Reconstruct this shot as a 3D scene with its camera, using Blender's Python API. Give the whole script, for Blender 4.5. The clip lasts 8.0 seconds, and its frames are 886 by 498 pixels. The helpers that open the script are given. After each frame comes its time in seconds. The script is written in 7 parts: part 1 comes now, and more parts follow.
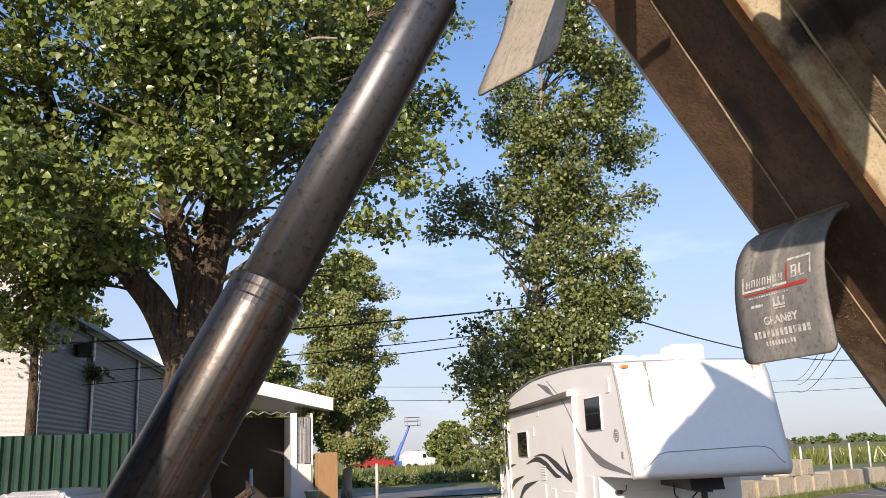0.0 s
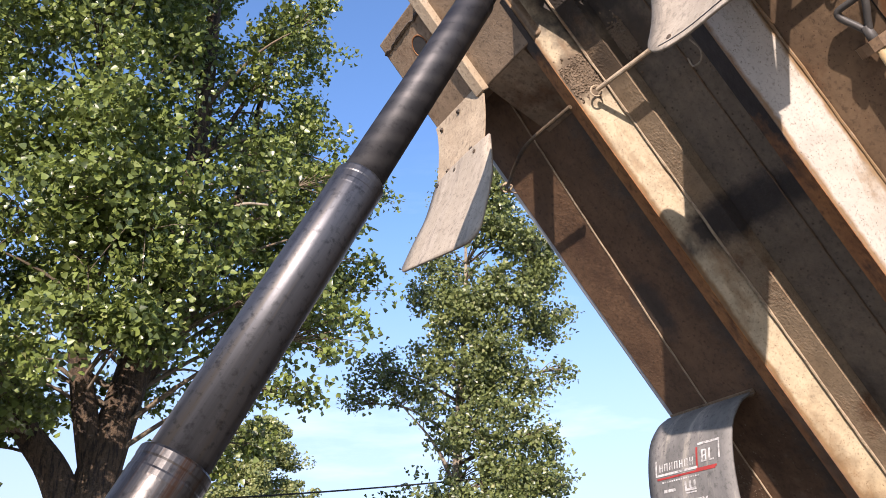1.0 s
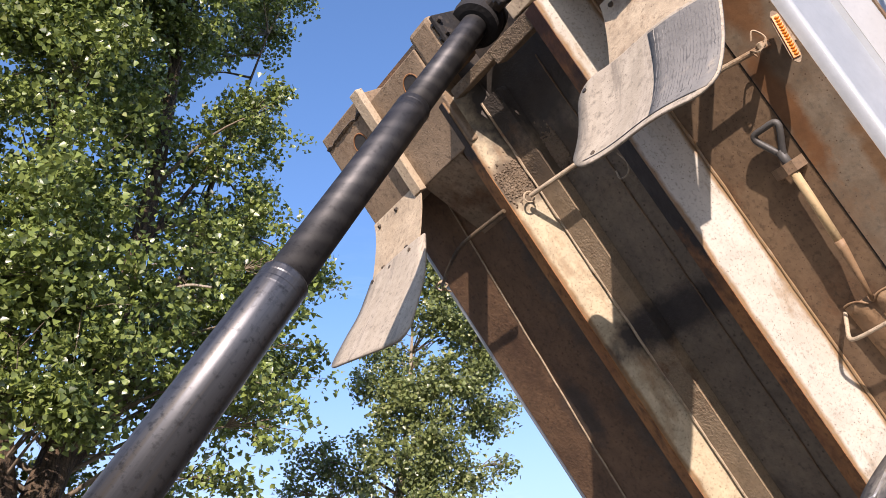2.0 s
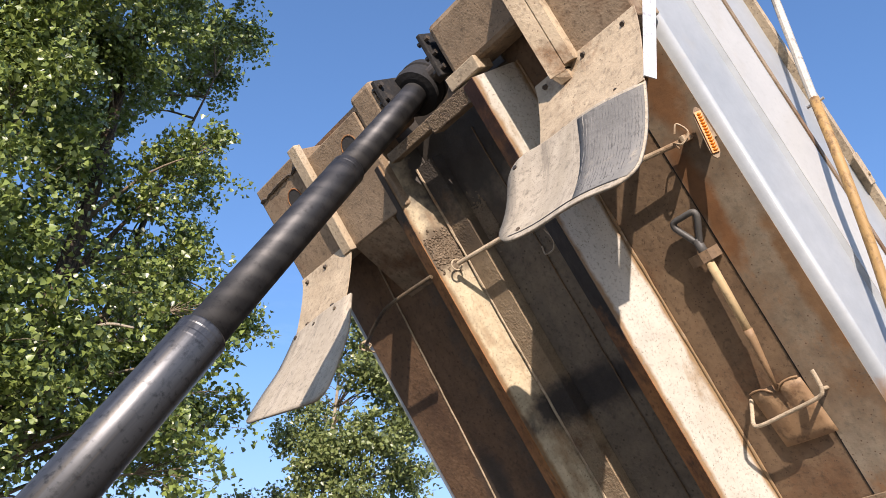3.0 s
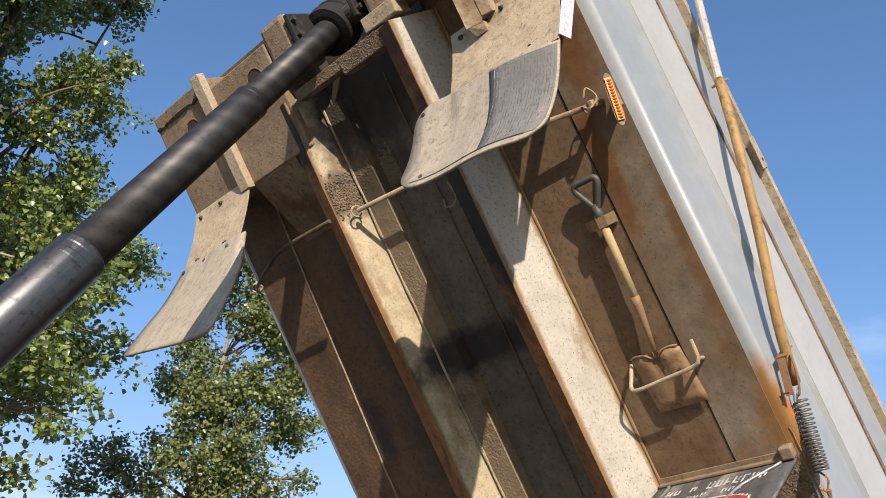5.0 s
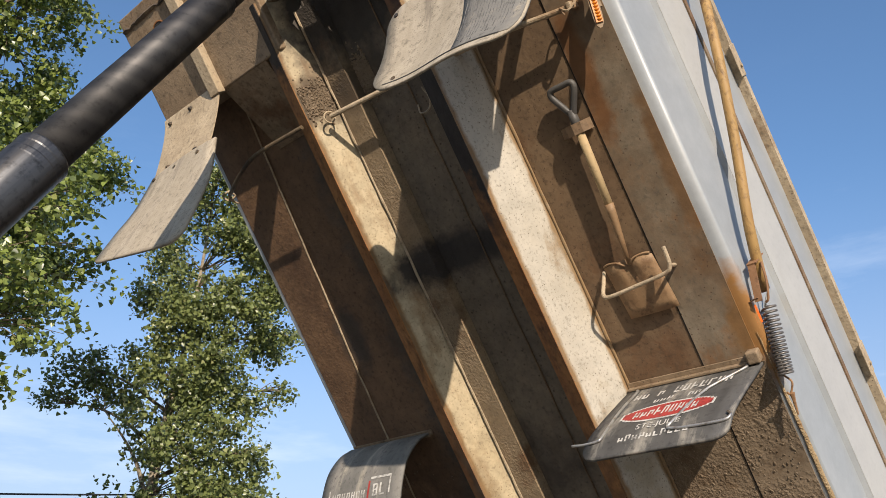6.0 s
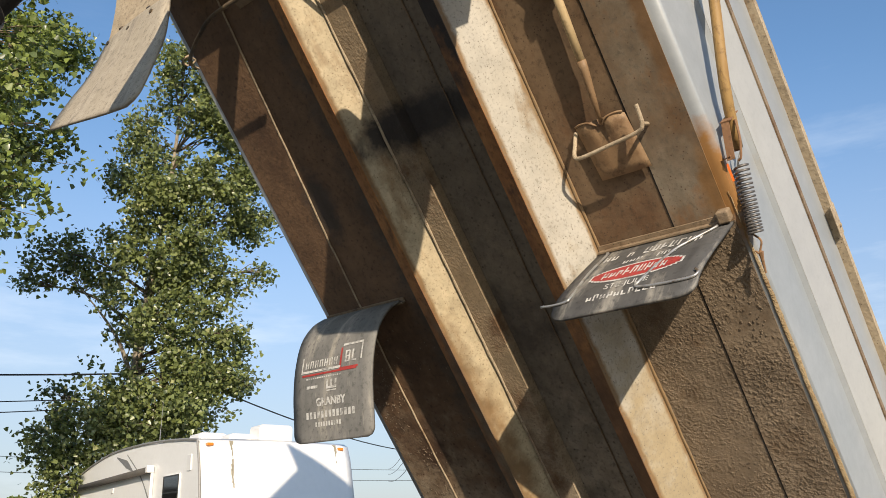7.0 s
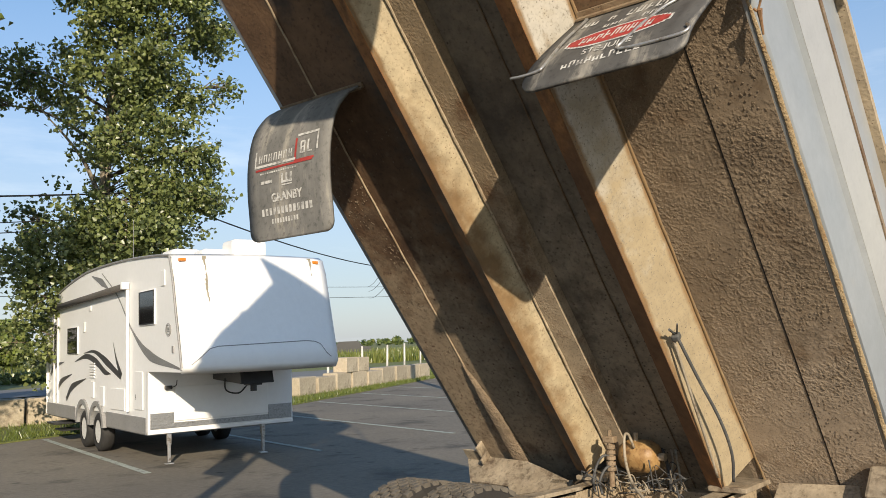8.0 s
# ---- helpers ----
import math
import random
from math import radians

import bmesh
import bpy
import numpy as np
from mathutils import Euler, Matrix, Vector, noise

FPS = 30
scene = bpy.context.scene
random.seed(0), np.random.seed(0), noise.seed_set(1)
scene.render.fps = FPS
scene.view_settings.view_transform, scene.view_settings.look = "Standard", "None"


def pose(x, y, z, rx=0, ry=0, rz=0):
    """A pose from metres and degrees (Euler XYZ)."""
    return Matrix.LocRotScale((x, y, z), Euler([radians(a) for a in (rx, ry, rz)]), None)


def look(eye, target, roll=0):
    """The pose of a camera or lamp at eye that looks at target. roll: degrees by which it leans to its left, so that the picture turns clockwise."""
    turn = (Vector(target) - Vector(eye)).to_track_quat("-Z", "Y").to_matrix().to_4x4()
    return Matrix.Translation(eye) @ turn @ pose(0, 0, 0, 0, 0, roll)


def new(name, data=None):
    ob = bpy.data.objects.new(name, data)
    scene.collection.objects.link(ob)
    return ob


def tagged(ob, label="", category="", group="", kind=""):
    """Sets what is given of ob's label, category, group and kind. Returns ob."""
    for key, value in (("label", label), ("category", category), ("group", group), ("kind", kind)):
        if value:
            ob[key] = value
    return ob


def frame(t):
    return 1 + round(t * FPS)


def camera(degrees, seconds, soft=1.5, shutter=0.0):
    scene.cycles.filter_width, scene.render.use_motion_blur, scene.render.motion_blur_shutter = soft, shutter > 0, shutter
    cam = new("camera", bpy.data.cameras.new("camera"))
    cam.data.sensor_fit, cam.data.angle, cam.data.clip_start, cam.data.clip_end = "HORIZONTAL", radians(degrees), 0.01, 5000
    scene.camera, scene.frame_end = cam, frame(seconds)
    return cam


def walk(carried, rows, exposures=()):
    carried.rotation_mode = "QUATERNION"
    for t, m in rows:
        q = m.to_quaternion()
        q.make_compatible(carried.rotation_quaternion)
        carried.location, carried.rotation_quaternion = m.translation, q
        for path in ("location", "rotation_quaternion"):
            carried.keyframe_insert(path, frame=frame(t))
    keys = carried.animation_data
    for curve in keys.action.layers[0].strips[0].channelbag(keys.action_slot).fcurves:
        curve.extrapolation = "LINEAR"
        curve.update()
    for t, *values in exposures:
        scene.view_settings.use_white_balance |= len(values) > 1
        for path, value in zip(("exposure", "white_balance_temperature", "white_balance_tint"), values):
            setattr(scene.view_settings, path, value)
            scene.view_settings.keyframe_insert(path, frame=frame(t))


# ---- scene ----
fov = 54.97
cam = camera(fov, 8.0, 0.7)
# seconds, place, yaw, pitch, roll
ROWS = [
    (0, 0.038, -0.010, 1.884, -22.99, 13.58, -2.25),
    (0.5, 0.028, -0.034, 1.901, -27.18, 19.99, -1.98),
    (1, 0.021, -0.076, 1.893, -28.81, 24.66, -1.82),
    (1.5, 0.040, -0.112, 1.903, -30.33, 27.39, -1.67),
    (2, 0.078, -0.157, 1.931, -32.70, 30.41, -1.41),
    (3.5, 0.086, -0.232, 1.947, -39.91, 34.73, 0.48),
    (4, 0.103, -0.227, 1.945, -41.82, 34.80, 0.80),
    (4.2, 0.106, -0.208, 1.937, -42.85, 34.84, 0.73),
    (5.3, 0.157, -0.186, 1.913, -46.12, 29.95, 0.50),
    (5.5, 0.167, -0.184, 1.908, -46.38, 28.98, 0.40),
    (6, 0.184, -0.170, 1.893, -47.29, 26.01, 0.00),
    (6.5, 0.213, -0.156, 1.872, -48.24, 22.55, -0.59),
    (7, 0.289, -0.139, 1.845, -48.66, 18.14, -1.06),
    (7.5, 0.399, -0.082, 1.808, -49.10, 12.79, -1.43),
    (8, 0.594, 0.053, 1.762, -49.90, 6.09, -2.28),
]


def eye_pose(x, y, z, yaw, pitch, roll):
    ahead = Vector((-math.sin(radians(yaw)) * math.cos(radians(pitch)), math.cos(radians(yaw)) * math.cos(radians(pitch)), math.sin(radians(pitch))))
    eye = Vector((x, y, z))
    return look(eye, eye + ahead, roll)


walk(cam, [(r[0], eye_pose(*r[1:])) for r in ROWS], [(0.0, 0.24, 6700, 20), (0.5, 0.48, 6350, 20), (1.0, 0.65, 6230, 25), (2.0, 0.65, 6250, 25), (4.0, 0.50, 6300, 15), (5.5, 0.21, 6550, 15), (8.0, 0.12, 6850, 11)])

# ---- light ----
TRAVEL = Vector((0.598, 0.721, -0.349)).normalized()
world = bpy.data.worlds.new("world")
scene.world = world
world.use_nodes = True
wn, wl = world.node_tree.nodes, world.node_tree.links
sky = wn.new("ShaderNodeTexSky")
sky.sky_type = "NISHITA"
sky.sun_disc = False
sky.sun_elevation = math.asin(-TRAVEL.z)
sky.sun_rotation = math.atan2(-TRAVEL.x, -TRAVEL.y)
sky.air_density, sky.dust_density, sky.ozone_density = 1.0, 0.7, 3.5
wback = wn["Background"]
wback.inputs["Strength"].default_value = 0.17
# thin streaks of cloud low in the sky
wco = wn.new("ShaderNodeTexCoord")
wmap = wn.new("ShaderNodeMapping")
wmap.inputs["Scale"].default_value = (1.2, 1.2, 6.0)
wnoise = wn.new("ShaderNodeTexNoise")
wnoise.inputs["Scale"].default_value = 2.2
wnoise.inputs["Detail"].default_value = 7.0
wnoise.inputs["Roughness"].default_value = 0.62
wramp = wn.new("ShaderNodeValToRGB")
wramp.color_ramp.elements[0].position = 0.52
wramp.color_ramp.elements[0].color = (0, 0, 0, 1)
wramp.color_ramp.elements[1].position = 0.78
wramp.color_ramp.elements[1].color = (0.5, 0.5, 0.5, 1)
wmix = wn.new("ShaderNodeMix")
wmix.data_type = "RGBA"
wmix.inputs[7].default_value = (5.4, 6.1, 6.8, 1)
wl.new(wco.outputs["Generated"], wmap.inputs["Vector"])
wl.new(wmap.outputs["Vector"], wnoise.inputs["Vector"])
wl.new(wnoise.outputs["Fac"], wramp.inputs["Fac"])
# clouds and pale haze fade out upwards
wsep = wn.new("ShaderNodeSeparateXYZ")
wl.new(wco.outputs["Generated"], wsep.inputs["Vector"])
wlow = wn.new("ShaderNodeMapRange")
wlow.interpolation_type = "SMOOTHSTEP"
wlow.inputs[1].default_value, wlow.inputs[2].default_value = 0.62, 0.15
wl.new(wsep.outputs["Z"], wlow.inputs[0])
wmul = wn.new("ShaderNodeMath")
wmul.operation = "MULTIPLY"
wl.new(wramp.outputs["Color"], wmul.inputs[0])
wl.new(wlow.outputs[0], wmul.inputs[1])
wl.new(wmul.outputs[0], wmix.inputs[0])
whaze = wn.new("ShaderNodeMapRange")
whaze.interpolation_type = "SMOOTHSTEP"
whaze.inputs[1].default_value, whaze.inputs[2].default_value = 0.5, 0.0
whaze.inputs[4].default_value = 0.75
wl.new(wsep.outputs["Z"], whaze.inputs[0])
wpale = wn.new("ShaderNodeMix")
wpale.data_type = "RGBA"
wpale.inputs[7].default_value = (2.82, 2.98, 3.48, 1)
wl.new(whaze.outputs[0], wpale.inputs[0])
wtint = wn.new("ShaderNodeMix")
wtint.data_type, wtint.blend_type = "RGBA", "MULTIPLY"
wtint.inputs[0].default_value = 1.0
wtint.inputs[7].default_value = (0.905, 1.03, 1.055, 1)
wl.new(sky.outputs["Color"], wtint.inputs[6])
wl.new(wtint.outputs[2], wpale.inputs[6])
wl.new(wpale.outputs[2], wmix.inputs[6])
wl.new(wmix.outputs[2], wback.inputs["Color"])

sun = new("sun", bpy.data.lights.new("sun", "SUN"))
sun.data.energy = 5.0
sun.data.angle = radians(0.5)
sun.data.color = (1.0, 0.89, 0.73)
sun.matrix_world = look((0, 0, 30), Vector((0, 0, 30)) + TRAVEL)


# ---- materials ----
def surf(name, a, b, c=None, rough=0.6, scale=3.0, fine=40.0, bump=0.15, metal=0.0, stretch=(1, 1, 1), amount=0.5,
         cscale=1.5, grit=0.0, coat=0.0, random_part=0.0, dist=0.01, speck=0.8, patchy=0.0, stains_and_shade=(), spots=None, bands=None, tints=(), mottle=0.0, turn=0.0):
    """Two tones by a broad noise, a third in blotches, a fine grain in colour and relief."""
    m = bpy.data.materials.new(name)
    m.use_nodes = True
    n, l = m.node_tree.nodes, m.node_tree.links
    p = n["Principled BSDF"]
    co = n.new("ShaderNodeTexCoord")
    mp = n.new("ShaderNodeMapping")
    mp.vector_type = "TEXTURE"
    mp.inputs["Rotation"].default_value = (0, turn, 0)
    mp.inputs["Scale"].default_value = tuple(1 / v for v in stretch)
    l.new(co.outputs["Object"], mp.inputs["Vector"])

    def noise_at(s, detail, rgh=0.6, mapped=True):
        x = n.new("ShaderNodeTexNoise")
        x.inputs["Scale"].default_value = s
        x.inputs["Detail"].default_value = detail
        x.inputs["Roughness"].default_value = rgh
        l.new(mp.outputs["Vector"] if mapped else co.outputs["Object"], x.inputs["Vector"])
        return x

    def ramp(src, lo, hi):
        r = n.new("ShaderNodeMapRange")
        r.inputs[1].default_value, r.inputs[2].default_value = lo, hi
        l.new(src, r.inputs[0])
        return r.outputs[0]

    def mix(fac, x, y):
        q = n.new("ShaderNodeMix")
        q.data_type = "RGBA"
        if isinstance(fac, float):
            q.inputs[0].default_value = fac
        else:
            l.new(fac, q.inputs[0])
        for k, v in ((6, x), (7, y)):
            if isinstance(v, tuple):
                q.inputs[k].default_value = (*v, 1)
            else:
                l.new(v, q.inputs[k])
        return q.outputs[2]

    broad = noise_at(scale, 6)
    col = mix(ramp(broad.outputs["Fac"], 0.32, 0.68), a, b)
    def deposit(col, centre, size, tone):
        # a patch with a ragged outline at one spot of the thing
        so = n.new("ShaderNodeVectorMath")
        so.operation = "SUBTRACT"
        so.inputs[1].default_value = centre
        l.new(co.outputs["Object"], so.inputs[0])
        sd = n.new("ShaderNodeVectorMath")
        sd.operation = "DIVIDE"
        sd.inputs[1].default_value = size
        l.new(so.outputs[0], sd.inputs[0])
        sl = n.new("ShaderNodeVectorMath")
        sl.operation = "LENGTH"
        l.new(sd.outputs[0], sl.inputs[0])
        rag = noise_at(9.0, 5, 0.6, False)
        sm = n.new("ShaderNodeMath")
        sm.operation = "MULTIPLY_ADD"
        sm.inputs[1].default_value = -1.4
        l.new(rag.outputs["Fac"], sm.inputs[0])
        l.new(sl.outputs["Value"], sm.inputs[2])
        return mix(ramp(sm.outputs[0], 0.42, -0.12), col, tone)

    for centre, size, tone in tints:
        col = deposit(col, centre, size, tone)
    if c:
        blot = noise_at(cscale, 9, 0.68)
        col = mix(ramp(blot.outputs["Fac"], 0.62 - 0.2 * amount, 0.74 - 0.2 * amount), col, c)
    grain = noise_at(fine, 4, 0.6, False)
    dark = tuple(v * 0.5 for v in a)
    if speck:
        col = mix(ramp(grain.outputs["Fac"], 0.53, 0.53 + 0.2 / speck), col, dark)
    if spots:
        # scattered small splashes: cells per metre, share of cells, tone
        vo = n.new("ShaderNodeTexVoronoi")
        vo.inputs["Scale"].default_value = spots[0]
        l.new(co.outputs["Object"], vo.inputs["Vector"])
        vs = n.new("ShaderNodeSeparateColor")
        l.new(vo.outputs["Color"], vs.inputs[0])
        vm = n.new("ShaderNodeMath")
        vm.operation = "MULTIPLY"
        l.new(ramp(vo.outputs["Distance"], 0.30, 0.14), vm.inputs[0])
        l.new(ramp(vs.outputs[0], 1 - spots[1], 1 - spots[1] + 0.08), vm.inputs[1])
        col = mix(vm.outputs[0], col, spots[2])
    if bands:
        # smeared rings round a long round bar: spacing, strength, tone
        wv = n.new("ShaderNodeTexWave")
        wv.bands_direction = "Z"
        wv.inputs["Scale"].default_value = bands[0]
        wv.inputs["Distortion"].default_value = 5.0
        wv.inputs["Detail"].default_value = 3.0
        wv.inputs["Detail Scale"].default_value = 0.8
        l.new(co.outputs["Object"], wv.inputs["Vector"])
        wf = ramp(wv.outputs["Fac"], 0.45, 0.95)
        wf.node.inputs[4].default_value = bands[1]
        col = mix(wf, col, bands[2])
    for centre, size, tone in stains_and_shade:
        col = deposit(col, centre, size, tone)
    if mottle:
        # uneven grime: lighter and darker at hand's width and finer
        mo = noise_at(11.0, 8, 0.7, False)
        mv = n.new("ShaderNodeHueSaturation")
        mr = ramp(mo.outputs["Fac"], 0.3, 0.7)
        mr.node.inputs[3].default_value, mr.node.inputs[4].default_value = 1 - mottle, 1 + mottle * 0.7
        l.new(mr, mv.inputs["Value"])
        l.new(col, mv.inputs["Color"])
        col = mv.outputs["Color"]
    if random_part:
        oi = n.new("ShaderNodeObjectInfo")
        hs = n.new("ShaderNodeHueSaturation")
        l.new(ramp(oi.outputs["Random"], 0.0, 1.0), hs.inputs["Value"])
        r = hs.inputs["Value"].links[0].from_node
        r.inputs[3].default_value, r.inputs[4].default_value = 1 - random_part, 1 + random_part
        l.new(col, hs.inputs["Color"])
        col = hs.outputs["Color"]
    l.new(col, p.inputs["Base Color"])
    rr = n.new("ShaderNodeMapRange")
    rr.inputs[3].default_value, rr.inputs[4].default_value = max(0.05, rough - 0.12), min(1, rough + 0.12)
    l.new(broad.outputs["Fac"], rr.inputs[0])
    l.new(rr.outputs[0], p.inputs["Roughness"])
    p.inputs["Metallic"].default_value = metal
    p.inputs["Coat Weight"].default_value = coat
    if bump:
        h = grain.outputs["Fac"]
        if grit:
            g = noise_at(grit, 3, 0.5, False)
            add = n.new("ShaderNodeMath")
            l.new(ramp(g.outputs["Fac"], 0.40, 0.74), add.inputs[0])
            l.new(h, add.inputs[1])
            h = add.outputs[0]
        if patchy:
            pn = noise_at(patchy, 4, 0.6, False)
            pm = n.new("ShaderNodeMath")
            pm.operation = "MULTIPLY"
            l.new(ramp(pn.outputs["Fac"], 0.36, 0.62), pm.inputs[0])
            l.new(h, pm.inputs[1])
            h = pm.outputs[0]
        bp = n.new("ShaderNodeBump")
        bp.inputs["Strength"].default_value = bump
        bp.inputs["Distance"].default_value = dist
        l.new(h, bp.inputs["Height"])
        l.new(bp.outputs["Normal"], p.inputs["Normal"])
    return m


floor_steel = surf("dirty_floor_steel", (0.14, 0.088, 0.049), (0.215, 0.142, 0.079), (0.15, 0.08, 0.038), rough=0.72, scale=2.6, cscale=2.0, amount=0.5, bump=0.16, grit=60, dist=0.003, spots=(80, 0.25, (0.09, 0.05, 0.028)), mottle=0.28)
STRIP_RUST = (((-4.05, -0.93, 0.0), (0.20, 0.09, 0.2), (0.19, 0.095, 0.04)), ((-3.6, -0.85, 0.0), (0.30, 0.06, 0.2), (0.18, 0.085, 0.033)), ((-3.15, -1.02, 0.0), (0.35, 0.045, 0.2), (0.19, 0.108, 0.05)),
              ((-2.42, -1.03, 0.0), (0.16, 0.07, 0.2), (0.24, 0.13, 0.05)), ((-4.22, -0.90, 0.0), (0.05, 0.04, 0.2), (0.40, 0.25, 0.05)))
strip_steel = surf("worn_strip_steel", (0.27, 0.225, 0.16), (0.17, 0.10, 0.05), (0.24, 0.105, 0.032), rough=0.6, scale=3.2, cscale=3.0, amount=0.38, bump=0.15, fine=55, grit=80, dist=0.002, stretch=(0.6, 1, 1), stains_and_shade=STRIP_RUST, spots=(75, 0.22, (0.10, 0.055, 0.03)), mottle=0.28)
SOOT = (((-3.12, 0.15, 0.0), (0.11, 0.62, 0.24), (0.044, 0.036, 0.029)), ((-4.03, 0.2, -0.03), (0.13, 0.28, 0.2), (0.085, 0.06, 0.036)), ((-4.42, 0.12, 0.0), (0.36, 0.55, 0.2), (0.05, 0.042, 0.034)))
FAR_EDGE = (((-2.2, 0.304, 0.0), (5.0, 0.03, 0.03), (0.25, 0.155, 0.075)), ((-2.2, 0.407, -0.205), (5.0, 0.04, 0.03), (0.24, 0.14, 0.06)))
# brown sill edges; the weld-side line also paints a shaded band
NEAR_EDGE = (((-2.2, -0.447, 0.0), (5.0, 0.03, 0.03), (0.28, 0.18, 0.09)), ((-2.2, -0.354, -0.24), (5.0, 0.04, 0.03), (0.26, 0.16, 0.075)))
# the long dark patch beside the sill paints in that sill's deep shadow
far_floor_steel = surf("rusty_floor_steel", (0.12, 0.068, 0.036), (0.19, 0.11, 0.058), (0.075, 0.04, 0.022), rough=0.72, scale=2.0, cscale=1.6, amount=0.45, bump=0.3, grit=60, dist=0.004, tints=(((-0.05, 1.1, 0.0), (1.5, 0.6, 0.3), (0.29, 0.22, 0.145)),), stains_and_shade=(((-2.3, 0.46, 0.0), (5.5, 0.26, 0.3), (0.09, 0.072, 0.054)), ((-2.9, 0.96, 0.0), (0.22, 0.10, 0.3), (0.07, 0.05, 0.036)),), spots=(34, 0.2, (0.10, 0.05, 0.025)), mottle=0.28)
# rear tint: thrown-up mud, lightened further for a sunlit patch
mid_floor_steel = surf("sooty_floor_steel", (0.15, 0.115, 0.078), (0.21, 0.165, 0.11), (0.09, 0.07, 0.05), rough=0.75, scale=2.0, cscale=1.2, amount=0.5, bump=0.6, grit=75, dist=0.004, patchy=3.0, tints=(((-0.05, 0.0, 0.0), (1.5, 0.7, 0.3), (0.31, 0.25, 0.175)),), stains_and_shade=SOOT, spots=(45, 0.25, (0.085, 0.06, 0.035)), mottle=0.3)
crust_steel = surf("mud_crusted_steel", (0.19, 0.14, 0.092), (0.29, 0.218, 0.145), (0.15, 0.095, 0.052), rough=0.9, scale=3.0, cscale=2.0, amount=0.45, tints=(((0.1, -0.75, 0.0), (0.9, 0.8, 0.4), (0.36, 0.28, 0.20)),), bump=0.9, fine=110, grit=62, dist=0.007, patchy=2.6, mottle=0.25)
near_sill_paint = surf("worn_white_cream_paint", (0.44, 0.395, 0.315), (0.57, 0.54, 0.475), (0.27, 0.185, 0.10), rough=0.55, scale=2.0, cscale=3.2, amount=0.28, fine=80, bump=0.15, stretch=(0.5, 1, 1), dist=0.002, spots=(95, 0.16, (0.12, 0.09, 0.06)), tints=(((-0.5, -0.40, -0.1), (1.5, 0.25, 0.35), (0.41, 0.33, 0.21)),) + NEAR_EDGE, mottle=0.14)
sill_paint = surf("dusty_cream_paint", (0.43, 0.34, 0.205), (0.53, 0.445, 0.30), (0.27, 0.17, 0.085), rough=0.66, scale=2.5, cscale=2.4, amount=0.3, fine=70, bump=0.35, stretch=(0.5, 1, 1), dist=0.003, stains_and_shade=SOOT + (((-4.03, 0.34, -0.12), (0.13, 0.3, 0.4), (0.12, 0.085, 0.05)), ((-1.2, 0.34, -0.2), (1.2, 0.1, 0.10), (0.24, 0.15, 0.07))), spots=(90, 0.22, (0.20, 0.13, 0.07)), tints=FAR_EDGE, mottle=0.26)
# the first three patches darken the sill bottoms towards the front
rust = surf("orange_rust", (0.24, 0.095, 0.032), (0.40, 0.185, 0.06), (0.075, 0.04, 0.024), rough=0.85, scale=4, cscale=5, amount=0.4, bump=0.4, stretch=(0.45, 1, 1), mottle=0.35, stains_and_shade=(((-3.75, -0.31, -0.24), (0.62, 0.15, 0.2), (0.034, 0.028, 0.024)), ((-4.7, -0.31, -0.24), (0.55, 0.15, 0.2), (0.095, 0.042, 0.026)), ((-4.45, 0.42, -0.24), (0.36, 0.15, 0.2), (0.045, 0.034, 0.026)), ((-0.9, 0.42, -0.24), (1.5, 0.12, 0.1), (0.19, 0.125, 0.072)), ((-1.0, -0.31, -0.24), (1.3, 0.10, 0.1), (0.17, 0.085, 0.038))))
side_paint = surf("grey_side_paint", (0.29, 0.31, 0.32), (0.35, 0.365, 0.37), (0.36, 0.34, 0.295), rough=0.40, speck=0.0, scale=1.5, cscale=0.8, amount=0.35, bump=0.05, mottle=0.10, stains_and_shade=(((-2.45, -1.06, 0.0), (0.26, 0.06, 0.06), (0.30, 0.15, 0.05)),))
bright_band = surf("bright_band_tone", (0.40, 0.395, 0.375), (0.445, 0.44, 0.41), (0.36, 0.335, 0.285), rough=0.4, scale=1.5, cscale=0.9, amount=0.3, bump=0.04, speck=0.15, mottle=0.06)
# rear tint lightens the strip in place of the sunlit patch there
doubler_steel = surf("crusted_doubler", (0.20, 0.145, 0.085), (0.30, 0.225, 0.14), (0.15, 0.085, 0.042), rough=0.9, scale=3, cscale=3, amount=0.45, fine=110, bump=0.6, grit=80, dist=0.005, patchy=3.0, mottle=0.25, tints=(((-0.05, 0.25, 0.0), (1.5, 0.5, 0.3), (0.36, 0.285, 0.195)),), stains_and_shade=SOOT)
rim_dirt = surf("gritty_tan_dirt", (0.36, 0.25, 0.13), (0.46, 0.35, 0.21), (0.27, 0.15, 0.06), rough=0.9, scale=8, cscale=9, amount=0.4, fine=130, bump=0.7, grit=110, dist=0.004, mottle=0.25, spots=(130, 0.3, (0.16, 0.10, 0.05)))
shelf_steel = surf("brown_shelf_steel", (0.21, 0.145, 0.085), (0.30, 0.22, 0.14), (0.16, 0.085, 0.04), rough=0.75, scale=3, cscale=2.5, amount=0.4, bump=0.3, grit=90, dist=0.003, spots=(75, 0.3, (0.10, 0.07, 0.042)), mottle=0.25)
dust_steel = surf("dusty_steel", (0.37, 0.285, 0.185), (0.48, 0.385, 0.26), (0.20, 0.11, 0.05), rough=0.72, scale=4, cscale=3, amount=0.35, bump=0.3, grit=70, dist=0.004, spots=(80, 0.22, (0.15, 0.10, 0.06)), mottle=0.2)
dark_steel = surf("dark_greasy_steel", (0.035, 0.03, 0.026), (0.07, 0.055, 0.04), (0.16, 0.11, 0.06), rough=0.6, scale=4, bump=0.3, mottle=0.3)
